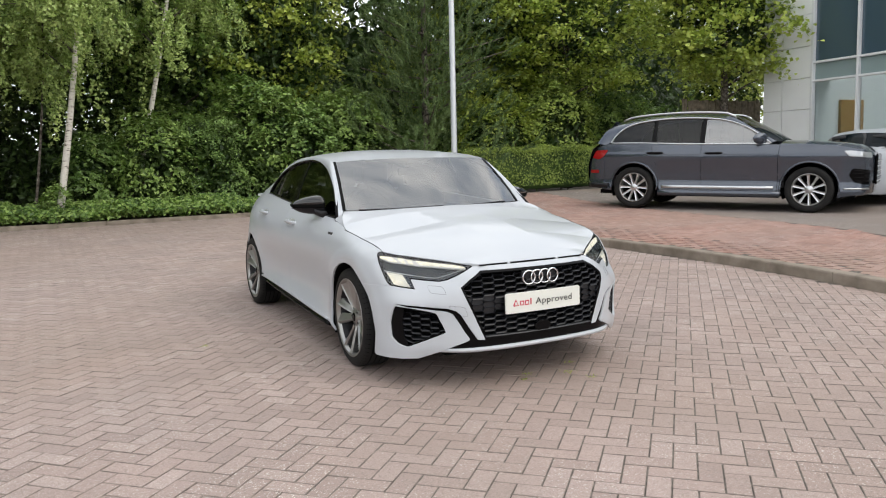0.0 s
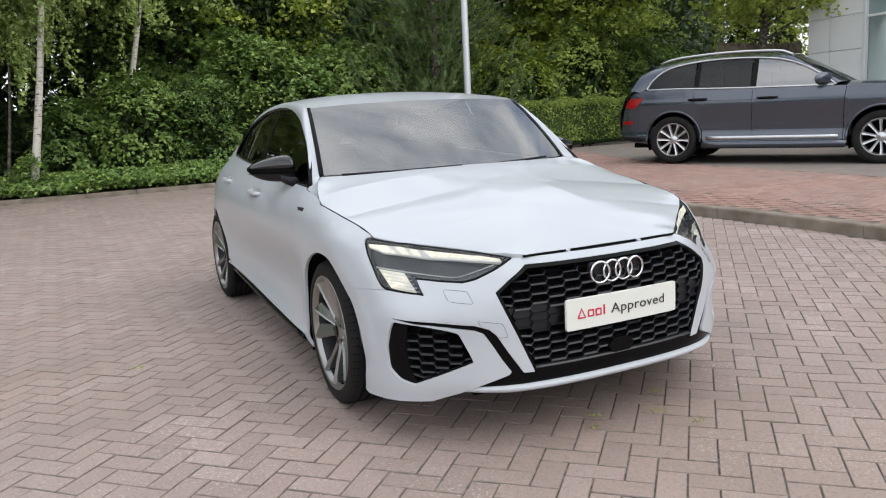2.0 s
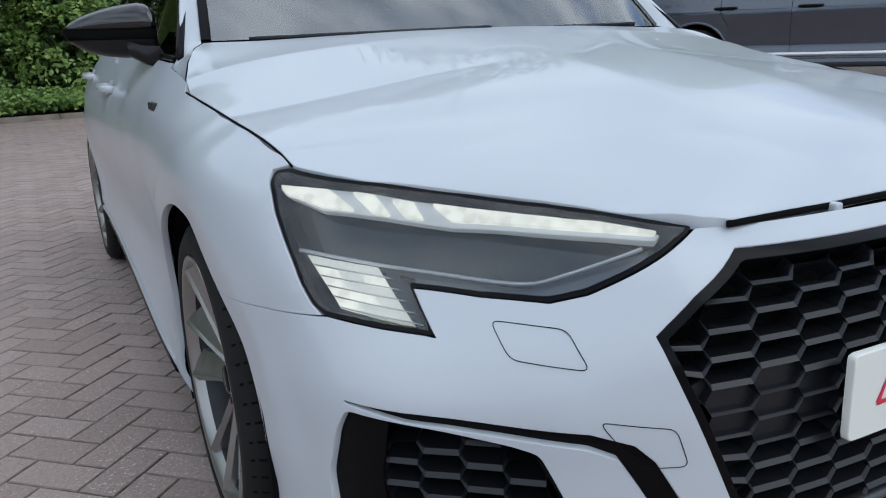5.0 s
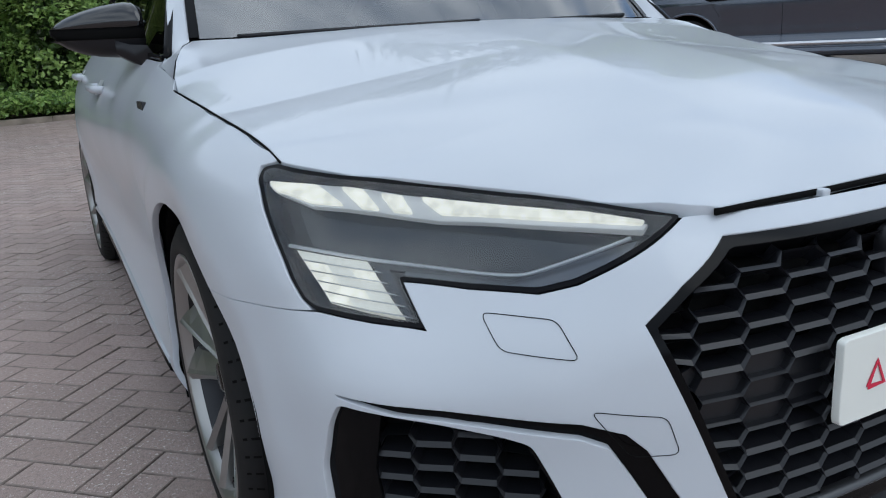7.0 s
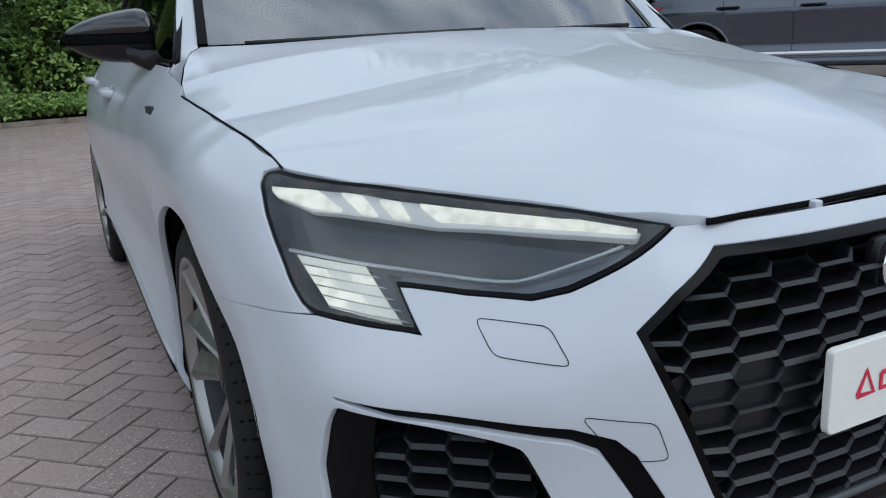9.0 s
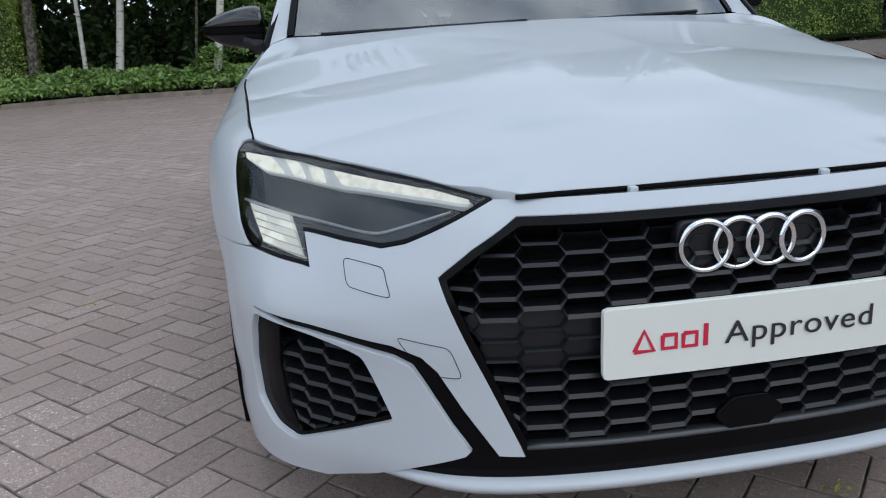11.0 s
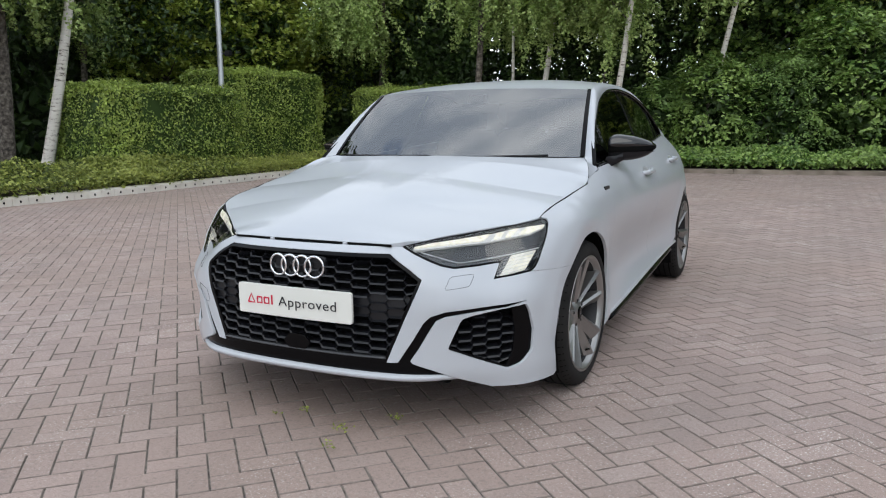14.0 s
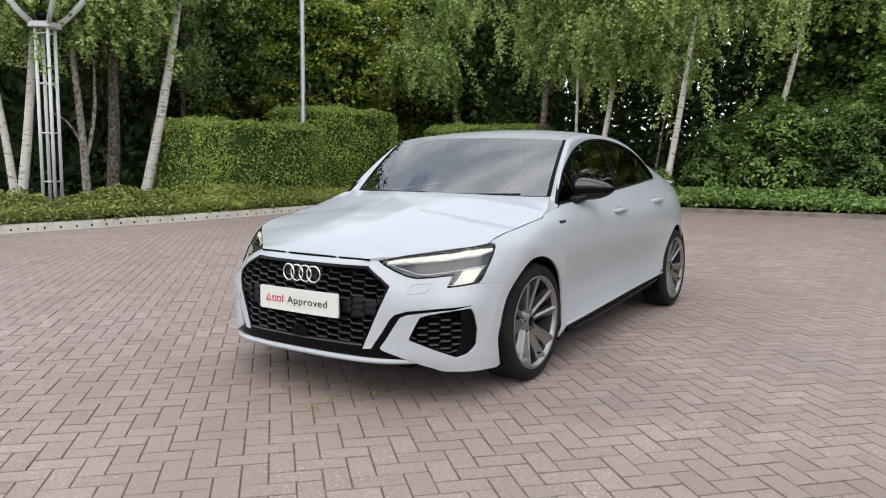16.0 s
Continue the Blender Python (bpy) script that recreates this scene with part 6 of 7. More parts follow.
# dense undergrowth: ivy-hung shrubs between the trunks
def bush(centre, radii, per, size, material, label, name="shrub", stems=True, spray=0.30):
    """A shrub: stems, an inner growth coloured dark for shade, and sprays of leaves that lie over one another with gaps
    between.
    """
    t = thing(name, label, "shrub", pose(*centre))
    r = np.array(radii)
    area = 4 * math.pi * (r[0] * r[1] + r[0] * r[2] + r[1] * r[2]) / 3 * 0.75
    n = max(8, int(area / (spray * spray * 0.9)))
    d = rng.normal(size=(n, 3))
    d /= np.linalg.norm(d, axis=1)[:, None]
    d[:, 2] = np.where(d[:, 2] < -0.45, -d[:, 2], d[:, 2])
    wob = 1 + 0.28 * lumps(d * r + np.array(centre), 0.8) + 0.2 * lumps(d * r + np.array(centre), 2.2)
    c = d * r * (wob * rng.uniform(0.72, 1.06, n))[:, None]
    way = d * 0.75 + np.array([0, 0, 0.65]) + rng.normal(size=(n, 3)) * 0.3
    way /= np.linalg.norm(way, axis=1)[:, None]
    m = max(4, int(per * area / n))
    who = np.repeat(np.arange(n), m)
    off = rng.normal(size=(len(who), 3)) * spray * 0.42 * rng.uniform(0.7, 1.3, n)[who][:, None]
    w = way[who]
    along_way = (off * w).sum(1)
    off -= w * (along_way * 0.72)[:, None]
    off[:, 2] -= (off * off).sum(1) * 0.9 / spray
    p = c[who] + off
    p[:, 2] += r[2] * 0.85
    keep = p[:, 2] > -0.02
    leaf_mesh("crown", p[keep], size, material, t, lean=0.15, out=w[keep], loose=0.42)
    if stems:
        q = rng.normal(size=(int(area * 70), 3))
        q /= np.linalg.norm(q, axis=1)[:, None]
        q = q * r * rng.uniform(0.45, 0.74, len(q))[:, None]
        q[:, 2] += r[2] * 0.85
        leaf_mesh("shaded_growth", q[q[:, 2] > 0], 0.2, SHADE_LEAF, t, lean=0.2)
        for i in range(3):
            a = rng.uniform(0, 6.28)
            part("stem", tapered([(0.1 * math.cos(a), 0.1 * math.sin(a), -0.1), (0.3 * r[0] * math.cos(a), 0.3 * r[1] * math.sin(a), r[2] * 0.7), (0.55 * r[0] * math.cos(a), 0.55 * r[1] * math.sin(a), r[2] * 1.3)], 0.03, 0.008, 6), BARK_GREY, t)
    return t


S = "dense dark green shrub grown with ivy"
for x, y, rx, ry, rz, sz, m in (
    (-1.5, 14.6, 0.9, 0.8, 1.1, 0.10, SHRUB_LEAF), (-0.3, 14.3, 1.1, 0.8, 1.35, 0.10, IVY_LEAF), (1.0, 14.5, 1.2, 0.9, 1.4, 0.06, SHRUB_LEAF), (2.2, 14.9, 1.2, 1.0, 1.9, 0.12, IVY_LEAF),
    (3.4, 14.9, 1.3, 0.9, 1.5, 0.11, SHRUB_LEAF), (4.7, 15.3, 1.3, 1.0, 1.8, 0.12, IVY_LEAF), (7.3, 15.6, 1.2, 1.0, 1.3, 0.09, SHRUB_LEAF), (8.8, 15.8, 1.5, 1.0, 1.7, 0.10, IVY_LEAF),
    (10.6, 16.2, 1.6, 1.0, 1.7, 0.10, SHRUB_LEAF), (12.6, 16.0, 1.6, 1.0, 1.8, 0.11, IVY_LEAF), (14.6, 15.2, 1.6, 1.1, 1.6, 0.10, SHRUB_LEAF), (-7.4, 15.6, 1.2, 0.8, 0.9, 0.09, SHRUB_LEAF),
):
    bush((x, y, 0.2), (rx, ry, rz), 420 if sz > 0.08 else 900, sz, m, S)
bush((-2.42, 13.02, 0.2), (0.24, 0.2, 0.55), 900, 0.07, IVY_LEAF, "ivy climbing a birch trunk", "ivy_clump", stems=False)
for x, y, s in ((-2.0, 13.3, 0.3), (-3.6, 13.5, 0.35), (-4.8, 13.5, 0.3), (-0.2, 13.2, 0.35)):
    bush((x, y, 0.15), (s, s * 0.8, s * 0.9), 700, 0.08, IVY_LEAF, "small leafy sapling in the ivy", "sapling", stems=False)

# the pine behind the lamp post: tiers of upturned needle tufts
def pine(root, high, spread, label):
    t = thing("pine_tree", label, "tree", pose(*root))
    part("trunk", tapered([(0, 0, -0.2), (0.05, 0, high * 0.5), (0, 0, high)], 0.16, 0.02), BARK_GREY, t)
    tufts, ways = [], []
    for i in range(170):
        k = 0.06 + 0.9 * i / 170
        a = i * 2.4 + rng.uniform(-0.3, 0.3)
        L = spread * (1.0 - 0.62 * k) * rng.uniform(0.7, 1.15)
        p0 = Vector((0, 0, high * k))
        p2 = p0 + Vector((math.cos(a) * L, math.sin(a) * L, L * 0.16 + 0.1))
        if i % 4 == 0:
            part("limb", tapered([p0, (p0 + p2) / 2 - Vector((0, 0, 0.08)), p2], 0.035, 0.01, 6), BARK_GREY, t)
        for _ in range(15):
            u = rng.uniform(0.12, 1.05)
            tufts.append(p0 + (p2 - p0) * u + Vector(rng.normal(size=3) * (0.2, 0.2, 0.12)))
            ways.append(Vector((math.cos(a) * 0.6, math.sin(a) * 0.6, 0.8)) + Vector(rng.normal(size=3) * 0.35))
    v, f = [], []
    for p, w in zip(tufts, ways):
        w = w.normalized()
        for j in range(44):
            u = rng.uniform(0, 0.34)
            d = Vector(rng.normal(size=3)).normalized()
            tip = p + w * (u + 0.08) + d * 0.09
            s = w.cross(d).normalized() * 0.014
            n = len(v)
            b = p + w * u
            v += [b - s, b + s, tip]
            f.append((n, n + 1, n + 2))
    quads("crown", v, f, PINE_LEAF, t)
    return t


pine((6.9, 14.7, 0.2), 9.5, 2.7, "bushy pine tree with upturned needle tufts")

# broad-leaved trees
def broad_tree(root, high, spread, bare, label, material=MAPLE_LEAF, size=0.125, clumps=70, per=250, r=0.14, flat=0.55):
    t = thing("maple_tree", label, "tree", pose(*root))
    part("trunk", tapered([(0, 0, -0.2), (0.06, 0.03, high * 0.4), (-0.05, 0, high * 0.9)], r, r * 0.3), BARK_GREY, t)
    pts = []
    for i in range(clumps):
        k = (i + 0.5) / clumps
        z = bare + (high - bare) * k
        a = i * 2.4
        L = spread * math.sin(math.pi * (0.25 + 0.72 * k)) * rng.uniform(0.35, 1.0)
        c = np.array([math.cos(a) * L, math.sin(a) * L, z])
        if i % 5 == 0:
            part("limb", tapered([(0, 0, max(z - 0.7, bare * 0.7)), tuple(c * (0.5, 0.5, 1) - (0, 0, 0.3)), tuple(c)], r * 0.35, 0.01, 6), BARK_GREY, t)
        wide = rng.uniform(0.7, 1.25)
        q = rng.normal(size=(int(per * wide * wide), 3)) * (0.36 * wide, 0.36 * wide, 0.13)
        q[:, 2] -= (q[:, 0] ** 2 + q[:, 1] ** 2) * 0.45
        pts.append(c + q)
    pts = np.concatenate(pts)
    leaf_mesh("crown", pts, size, material, t, lean=1.6, narrow=0.9)
    # leaves within the crown, darkened in colour as its inner shade
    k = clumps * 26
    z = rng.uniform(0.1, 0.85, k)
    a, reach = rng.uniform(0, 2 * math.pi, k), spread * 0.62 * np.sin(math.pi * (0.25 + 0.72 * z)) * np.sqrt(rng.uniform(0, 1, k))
    leaf_mesh("shaded_growth", np.c_[np.cos(a) * reach, np.sin(a) * reach, bare + (high - bare) * z], 0.26, SHADE_LEAF, t, lean=0.3)
    return t


M = "broad-leaved maple tree with bright yellow-green leaves"
broad_tree((12.6, 15.8, 0.5), 8.8, 3.0, 3.1, M, clumps=90)
broad_tree((9.8, 17.2, 0.4), 8.8, 2.8, 2.2, M, clumps=80)
broad_tree((3.4, 17.6, 0.3), 7.5, 2.4, 2.2, M)
broad_tree((0.4, 17.0, 0.3), 7.6, 2.3, 2.2, "dark broad-leaved tree behind the birches", IVY_LEAF, 0.12)
broad_tree((-13.4, 14.2, 0.3), 8.0, 2.6, 1.8, M, MAPLE_LEAF, 0.12)
broad_tree((-14.6, 12.6, 0.3), 8.0, 2.2, 2.2, M, MAPLE_LEAF, 0.12, clumps=80)
broad_tree((-11.4, 17.5, 0.3), 8.0, 2.6, 1.6, "bright broad-leaved tree behind the hedges", MAPLE_LEAF, 0.12)
broad_tree((14.15, 10.75, 0.5), 8.0, 2.5, 2.9, "maple tree with bright leaves beside the showroom wall", clumps=80)
bush((9.3, 14.6, 0.5), (1.5, 0.7, 1.5), 420, 0.11, MAPLE_LEAF, "bright yellow-green shrub behind the clipped hedge")
bush((11.5, 14.6, 0.5), (1.6, 0.7, 1.75), 480, 0.10, HEDGE_LEAF, "bright green shrub behind the clipped hedge")
bush((13.6, 14.7, 0.5), (1.3, 0.7, 1.7), 480, 0.10, IVY_LEAF, "leafy green shrub behind the clipped hedge")
bush((18.4, 14.4, 1.2), (1.9, 0.9, 2.3), 420, 0.11, MAPLE_LEAF, "tall yellow-green shrub behind the timber fence")

# the wood behind: one mass of leaves, shade in their colour, gaps of sky
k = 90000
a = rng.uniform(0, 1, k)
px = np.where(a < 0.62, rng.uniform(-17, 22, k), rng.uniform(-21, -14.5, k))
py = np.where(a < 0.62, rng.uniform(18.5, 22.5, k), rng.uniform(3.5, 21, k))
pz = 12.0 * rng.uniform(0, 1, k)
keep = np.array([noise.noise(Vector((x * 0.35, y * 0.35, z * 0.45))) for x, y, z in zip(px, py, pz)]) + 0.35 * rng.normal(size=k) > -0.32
leaf_mesh("wood", np.c_[px, py, pz][keep], 0.34, SHADE_LEAF, kind="stuff", label="dense dark wood behind the yard", category="wood", lean=0.3)
# leaves among the trees, in the same dark colour that stands for shade
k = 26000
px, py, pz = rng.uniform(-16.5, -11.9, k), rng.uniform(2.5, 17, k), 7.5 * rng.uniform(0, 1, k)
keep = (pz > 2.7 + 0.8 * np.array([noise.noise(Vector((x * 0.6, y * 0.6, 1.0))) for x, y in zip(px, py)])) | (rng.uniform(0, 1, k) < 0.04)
leaf_mesh("undergrowth", np.c_[px, py, pz + 0.2][keep], 0.15, SHADE_LEAF, kind="stuff", label="shaded leaves among the trees by the hedges", category="wood", lean=0.3)
# a further layer behind the trunks, its shade likewise in the leaf colour
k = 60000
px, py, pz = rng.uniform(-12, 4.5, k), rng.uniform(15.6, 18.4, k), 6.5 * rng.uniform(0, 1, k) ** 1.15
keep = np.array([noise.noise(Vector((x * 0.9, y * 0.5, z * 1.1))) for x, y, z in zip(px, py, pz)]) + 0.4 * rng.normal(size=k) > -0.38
leaf_mesh("undergrowth", np.c_[px, py, pz + 0.2][keep], 0.17, SHADE_LEAF, kind="stuff", label="shaded leaves behind the birch trunks", category="wood", lean=0.3)
# backdrop sheet, coloured near-black for the shade deep in the wood
FAR = mat("shaded_far_wood", (0.02, 0.035, 0.012), 0.95)
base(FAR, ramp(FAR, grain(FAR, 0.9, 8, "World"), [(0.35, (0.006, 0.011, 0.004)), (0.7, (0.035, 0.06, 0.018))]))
bump(FAR, grain(FAR, 2.0, 8, "World"), 1.0, 0.4)
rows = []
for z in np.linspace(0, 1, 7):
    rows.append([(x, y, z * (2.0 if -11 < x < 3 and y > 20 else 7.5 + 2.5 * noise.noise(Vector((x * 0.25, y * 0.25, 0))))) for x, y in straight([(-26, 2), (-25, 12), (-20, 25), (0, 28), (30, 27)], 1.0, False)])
tagged(part("backdrop", loft(rows), FAR), "dark backdrop sheet for the shaded far edge of the wood", "backdrop", kind="structure")


# ---- posts and mast ----
STEEL = mat("galvanised_steel", (0.45, 0.47, 0.49), 0.45, 0.6)
rough(STEEL, grain(STEEL, 12), 0.38, 0.6)
WHITE_STEEL = mat("white_painted_steel", (0.72, 0.73, 0.74), 0.45)
rough(WHITE_STEEL, grain(WHITE_STEEL, 8), 0.38, 0.55)


def lamp_post(m, high, r, label, cctv=False):
    t = thing("lamp_post", label, "lamp post", m, group="lamp posts")
    part("column", tube([(0, 0, 0), (0, 0, 1.1), (0, 0, 1.14), (0, 0, high)], [r * 1.25, r * 1.25, r, r * 0.75], 16), STEEL, t)
    part("base_plate", box(-0.13, -0.13, 0, 0.13, 0.13, 0.02, 0.004), STEEL, t)
    part("access_door", box(-0.045, -r * 1.32, 0.45, 0.045, -r * 1.1, 0.95, 0.004), STEEL, t)
    if cctv:
        c = part("bracket", tube([(0, 0, 2.62), (0.14, 0.12, 2.66)], 0.018, 8), PLASTIC, t)
        part("small_camera", box(0.08, 0.05, 2.58, 0.2, 0.19, 2.7, 0.02), PLASTIC, c)
    return t


lamp_post(pose(4.12, 7.85, 0.12, -0.3, 0.6), 8.0, 0.056, "tall grey steel lamp post on the brick island")
lamp_post(pose(-10.15, 9.97, 0.12), 8.0, 0.062, "tall grey steel lamp post between two hedges", True)

mast = thing("sign_mast", "white steel lattice mast with flared head, standing in ground cover", "mast", pose(-10.5, 3.94, 0.2, 0, 0, 30))
for sx in (-1, 1):
    for sy in (-1, 1):
        part("tube", tube([(sx * 0.11, sy * 0.11, -0.1), (sx * 0.11, sy * 0.11, 3.2)], 0.029, 12), WHITE_STEEL, mast)
        part("head_arm", sweep([(sx * 0.15, sy * 0.15, 3.26), (sx * 0.30, sy * 0.30, 3.46), (sx * 0.85, sy * 0.85, 4.4)], [(-0.03, -0.05), (0.03, -0.05), (0.03, 0.05), (-0.03, 0.05)]), WHITE_STEEL, mast)
for z in (0.55, 1.4, 2.25, 3.1):
    ring = [(sx * 0.11, sy * 0.11, z) for sx, sy in ((-1, -1), (1, -1), (1, 1), (-1, 1))]
    for a, b in zip(ring, ring[1:] + ring[:1]):
        part("rung", tube([a, b], 0.012, 8), WHITE_STEEL, mast)
part("collar", box(-0.2, -0.2, 3.19, 0.2, 0.2, 3.29, 0.02, 2), WHITE_STEEL, mast)
part("lamp_drum", lathe([(3.29, 0.0), (3.30, 0.11), (3.44, 0.14), (3.50, 0.0)], 24, "z"), GLOSS, mast)

# ---- showroom beyond the road ----
PANEL = mat("white_cladding", (0.72, 0.73, 0.74), 0.5)
base(PANEL, mixed(PANEL, ramp(PANEL, grain(PANEL, 1.2, 5, "World"), [(0.4, (0, 0, 0)), (0.8, (0.5, 0.5, 0.5))]), (0.86, 0.87, 0.88), (0.74, 0.74, 0.74)))
SHOW_GLASS = pane("showroom_glass", (0.78, 0.84, 0.85))
BLUE_GLASS = mat("opaque_blue_glass", (0.05, 0.085, 0.115), 0.08, 0.0, Specular_IOR_Level=0.9, Coat_Weight=0.6, Coat_Roughness=0.03)
rough(BLUE_GLASS, grain(BLUE_GLASS, 2), 0.05, 0.14)
SPANDREL = mat("green_grey_glass", (0.25, 0.32, 0.32), 0.15)
rough(SPANDREL, grain(SPANDREL, 2), 0.1, 0.2)
INSIDE = mat("showroom_wall", (0.55, 0.55, 0.53), 0.8)
bump(INSIDE, grain(INSIDE, 60), 0.1, 0.002)
OAK = mat("oak_door", (0.42, 0.24, 0.09), 0.45)
base(OAK, ramp(OAK, grain(OAK, 14, 5), [(0.3, (0.34, 0.18, 0.06)), (0.7, (0.5, 0.3, 0.12))]))
FENCE = mat("weathered_timber", (0.2, 0.16, 0.11), 0.85)
base(FENCE, ramp(FENCE, grain(FENCE, 9, 6, "World"), [(0.3, (0.1, 0.08, 0.055)), (0.7, (0.27, 0.22, 0.16))]))
BX = 14.5
house = thing("showroom", "white-clad showroom with tall framed glass front", "building")
for k, z in enumerate((0.3, 1.55, 2.32, 3.09, 3.87, 4.64, 5.4, 6.2)):
    for y in (8.27, 9.15):
        part("cladding_panel", box(BX, y + 0.006, z + 0.006, BX + 0.12, y + 0.87 - (0.3 if y > 9 else 0), z + (1.24 if k == 0 else 0.765), 0.006), PANEL, house)
part("wall", box(BX + 0.10, 8.25, 0.2, BX + 6, 9.72, 7.0), PANEL, house)
# roof and upper floor stop short inside, an added opening that lets daylight in
part("roof", box(BX - 0.1, -9, 7.0, BX + 0.9, 9.8, 7.25), PANEL, house)
part("end_wall", box(BX + 6, -9, 0.2, BX + 6.2, 8.25, 7.0), INSIDE, house)
part("floor_slab", box(BX + 0.1, -9, 3.05, BX + 0.7, 8.25, 3.40), INSIDE, house)
part("ground_slab", box(BX, -9, 0.2, BX + 6, 8.25, 0.42), INSIDE, house)
part("inner_wall", box(BX + 4.6, 2.0, 0.42, BX + 4.75, 8.25, 3.42), INSIDE, house)
d = part("oak_door", box(15.5, 8.17, 0.45, 16.4, 8.25, 2.55, 0.008), OAK, house, "oak-veneered inner door")
part("door_handle", tube([(15.6, 8.14, 1.4), (15.72, 8.14, 1.4)], 0.012, 8), STEEL, d)
for a, b in ((8.25, 7.06), (7.06, 5.5), (5.5, 4.0), (4.0, 2.0), (2.0, 0.0), (0.0, -3.0), (-3.0, -9.0)):
    w = part("window", box(BX + 0.05, b + 0.03, 0.5, BX + 0.07, a - 0.03, 2.97), SHOW_GLASS, house)
    part("spandrel", box(BX + 0.04, b + 0.03, 3.02, BX + 0.08, a - 0.03, 3.42), SPANDREL, w)
    part("upper_pane", box(BX + 0.04, b + 0.03, 3.48, BX + 0.08, a - 0.03, 6.95), BLUE_GLASS, w)
    part("mullion", box(BX - 0.05, b - 0.03, 0.42, BX + 0.08, b + 0.03, 7.0, 0.005), WHITE_STEEL, w)
    for z in (0.45, 3.0, 3.45):
        part("transom", box(BX - 0.04, b + 0.03, z - 0.025, BX + 0.08, a - 0.03, z + 0.025, 0.004), WHITE_STEEL, w)
part("corner_trim", box(BX - 0.06, 8.22, 0.3, BX + 0.1, 8.29, 7.0, 0.005), WHITE_STEEL, house)

fence = thing("fence", "weathered timber fence beside the showroom", "fence")
for i in range(22):
    part("board", box(13.3 + 0.13 * i, 11.2 + 0.01 * (i % 2), 0.45, 13.42 + 0.13 * i, 11.225 + 0.01 * (i % 2), 2.75 + 0.015 * ((i * 7) % 3), 0.003), FENCE, fence)
for z in (0.9, 2.2):
    part("rail", box(13.2, 11.24, z, 16.2, 11.29, z + 0.09), FENCE, fence)
for x in (13.25, 16.1):
    part("post", box(x - 0.05, 11.24, 0.4, x + 0.05, 11.34, 2.8, 0.005), FENCE, fence)

# ---- the grey estate car: its front axle over its own origin, facing its -y ----
LAMP_CLEAR = mat("clear_headlamp", (0.5, 0.52, 0.54), 0.12, 0.5)
GREY = mat("metallic_grey_paint", (0.062, 0.075, 0.10), 0.3, 0.55, Coat_Weight=1.0, Coat_Roughness=0.04)
rough(GREY, grain(GREY, 4), 0.2, 0.3)
SATIN = mat("satin_aluminium", (0.6, 0.61, 0.63), 0.3, 0.9)
rough(SATIN, grain(SATIN, 20), 0.24, 0.38)
suv = thing("estate_car", "dark grey metallic sport utility car with silver trim", "car", pose(9.50, 4.38, 0.264, 1.15, 0, 29.4))
SUV_W = hermite([(-0.98, 0.62), (-0.85, 0.80), (-0.6, 0.91), (-0.2, 0.965), (0.5, 0.975), (1.8, 0.98), (2.9, 0.975), (3.4, 0.94), (3.8, 0.84), (4.02, 0.70)])
SUV_IN = hermite([(0.22, -0.05), (0.34, 0.0), (0.40, -0.01), (0.47, -0.052), (0.6, -0.05), (0.78, -0.026), (0.93, 0.0), (0.97, 0.002), (1.0, -0.014), (1.08, -0.045), (1.16, -0.075), (1.3, -0.13)])
SUV_BELT = hermite([(0.2, 1.13), (0.6, 1.135), (2.0, 1.155), (3.3, 1.19), (3.9, 1.18)])


def suv_side(y, z):
    return (-(SUV_W(y) + SUV_IN(z) * (1 if 0.45 < y < 2.55 else 0.6)), y, z)


def suv_glass(y, z):
    h = z - SUV_BELT(y)
    return (-(SUV_W(y) - 0.085 - 0.30 * h - 0.25 * h * abs(h)), y, z)


def suv_arch(y0, a0, a1, n=18, r=0.44):
    return [(y0 + r * math.cos(radians(a0 + (a1 - a0) * i / n)), 0.39 + r * math.sin(radians(a0 + (a1 - a0) * i / n))) for i in range(n + 1)]


def suv_pair(name, make, material, parent=None, label=""):
    return [part(name, make() if s > 0 else mirrored(make()), material, parent or suv, label) for s in BOTH]


def belt_pts(a, b, n=8, d=0.0):
    return [(y, float(SUV_BELT(y)) + d) for y in np.linspace(a, b, n)]


LOW = -19
wing = [(-0.95, 0.45), (-0.985, 0.70), (-0.97, 0.93), (-0.84, 1.03), (-0.4, 1.10), (0.1, 1.14), (0.47, 1.15), (0.49, 0.9), (0.49, 0.32), (0.42, 0.30)] + suv_arch(0, LOW + 8, 180 - LOW) + [(-0.5, 0.27), (-0.85, 0.30)]
suv_pair("front_wing", lambda: patch(wing, suv_side, 0.05, (), 0.012, True), GREY)
door_f = [(0.50, 0.33), (0.50, 0.9), (0.48, 1.135)] + belt_pts(0.6, 1.77) + [(1.77, 0.33)]
suv_doors = suv_pair("front_door", lambda: patch(door_f, suv_side, 0.06, (), 0.012, True), GREY)
door_r = [(1.778, 0.33)] + belt_pts(1.778, 2.66) + [(2.66, 0.95), (2.56, 0.80)] + suv_arch(2.994, 137, 172, 6, 0.475) + [(2.50, 0.33)]
suv_rear_doors = suv_pair("rear_door", lambda: patch(door_r, suv_side, 0.06, (), 0.012, True), GREY)
quart = [(2.57, 0.80), (2.668, 0.95)] + belt_pts(2.668, 3.55, 6) + [(3.72, 1.14), (3.86, 0.95), (3.96, 0.72), (3.98, 0.5), (3.86, 0.38), (3.6, 0.34), (3.45, 0.32)] + suv_arch(2.994, 0 + LOW + 9, 172, 16) + suv_arch(2.994, 172, 138, 5, 0.468)
suv_pair("rear_quarter", lambda: patch(quart, suv_side, 0.06, (), 0.012, True), GREY)
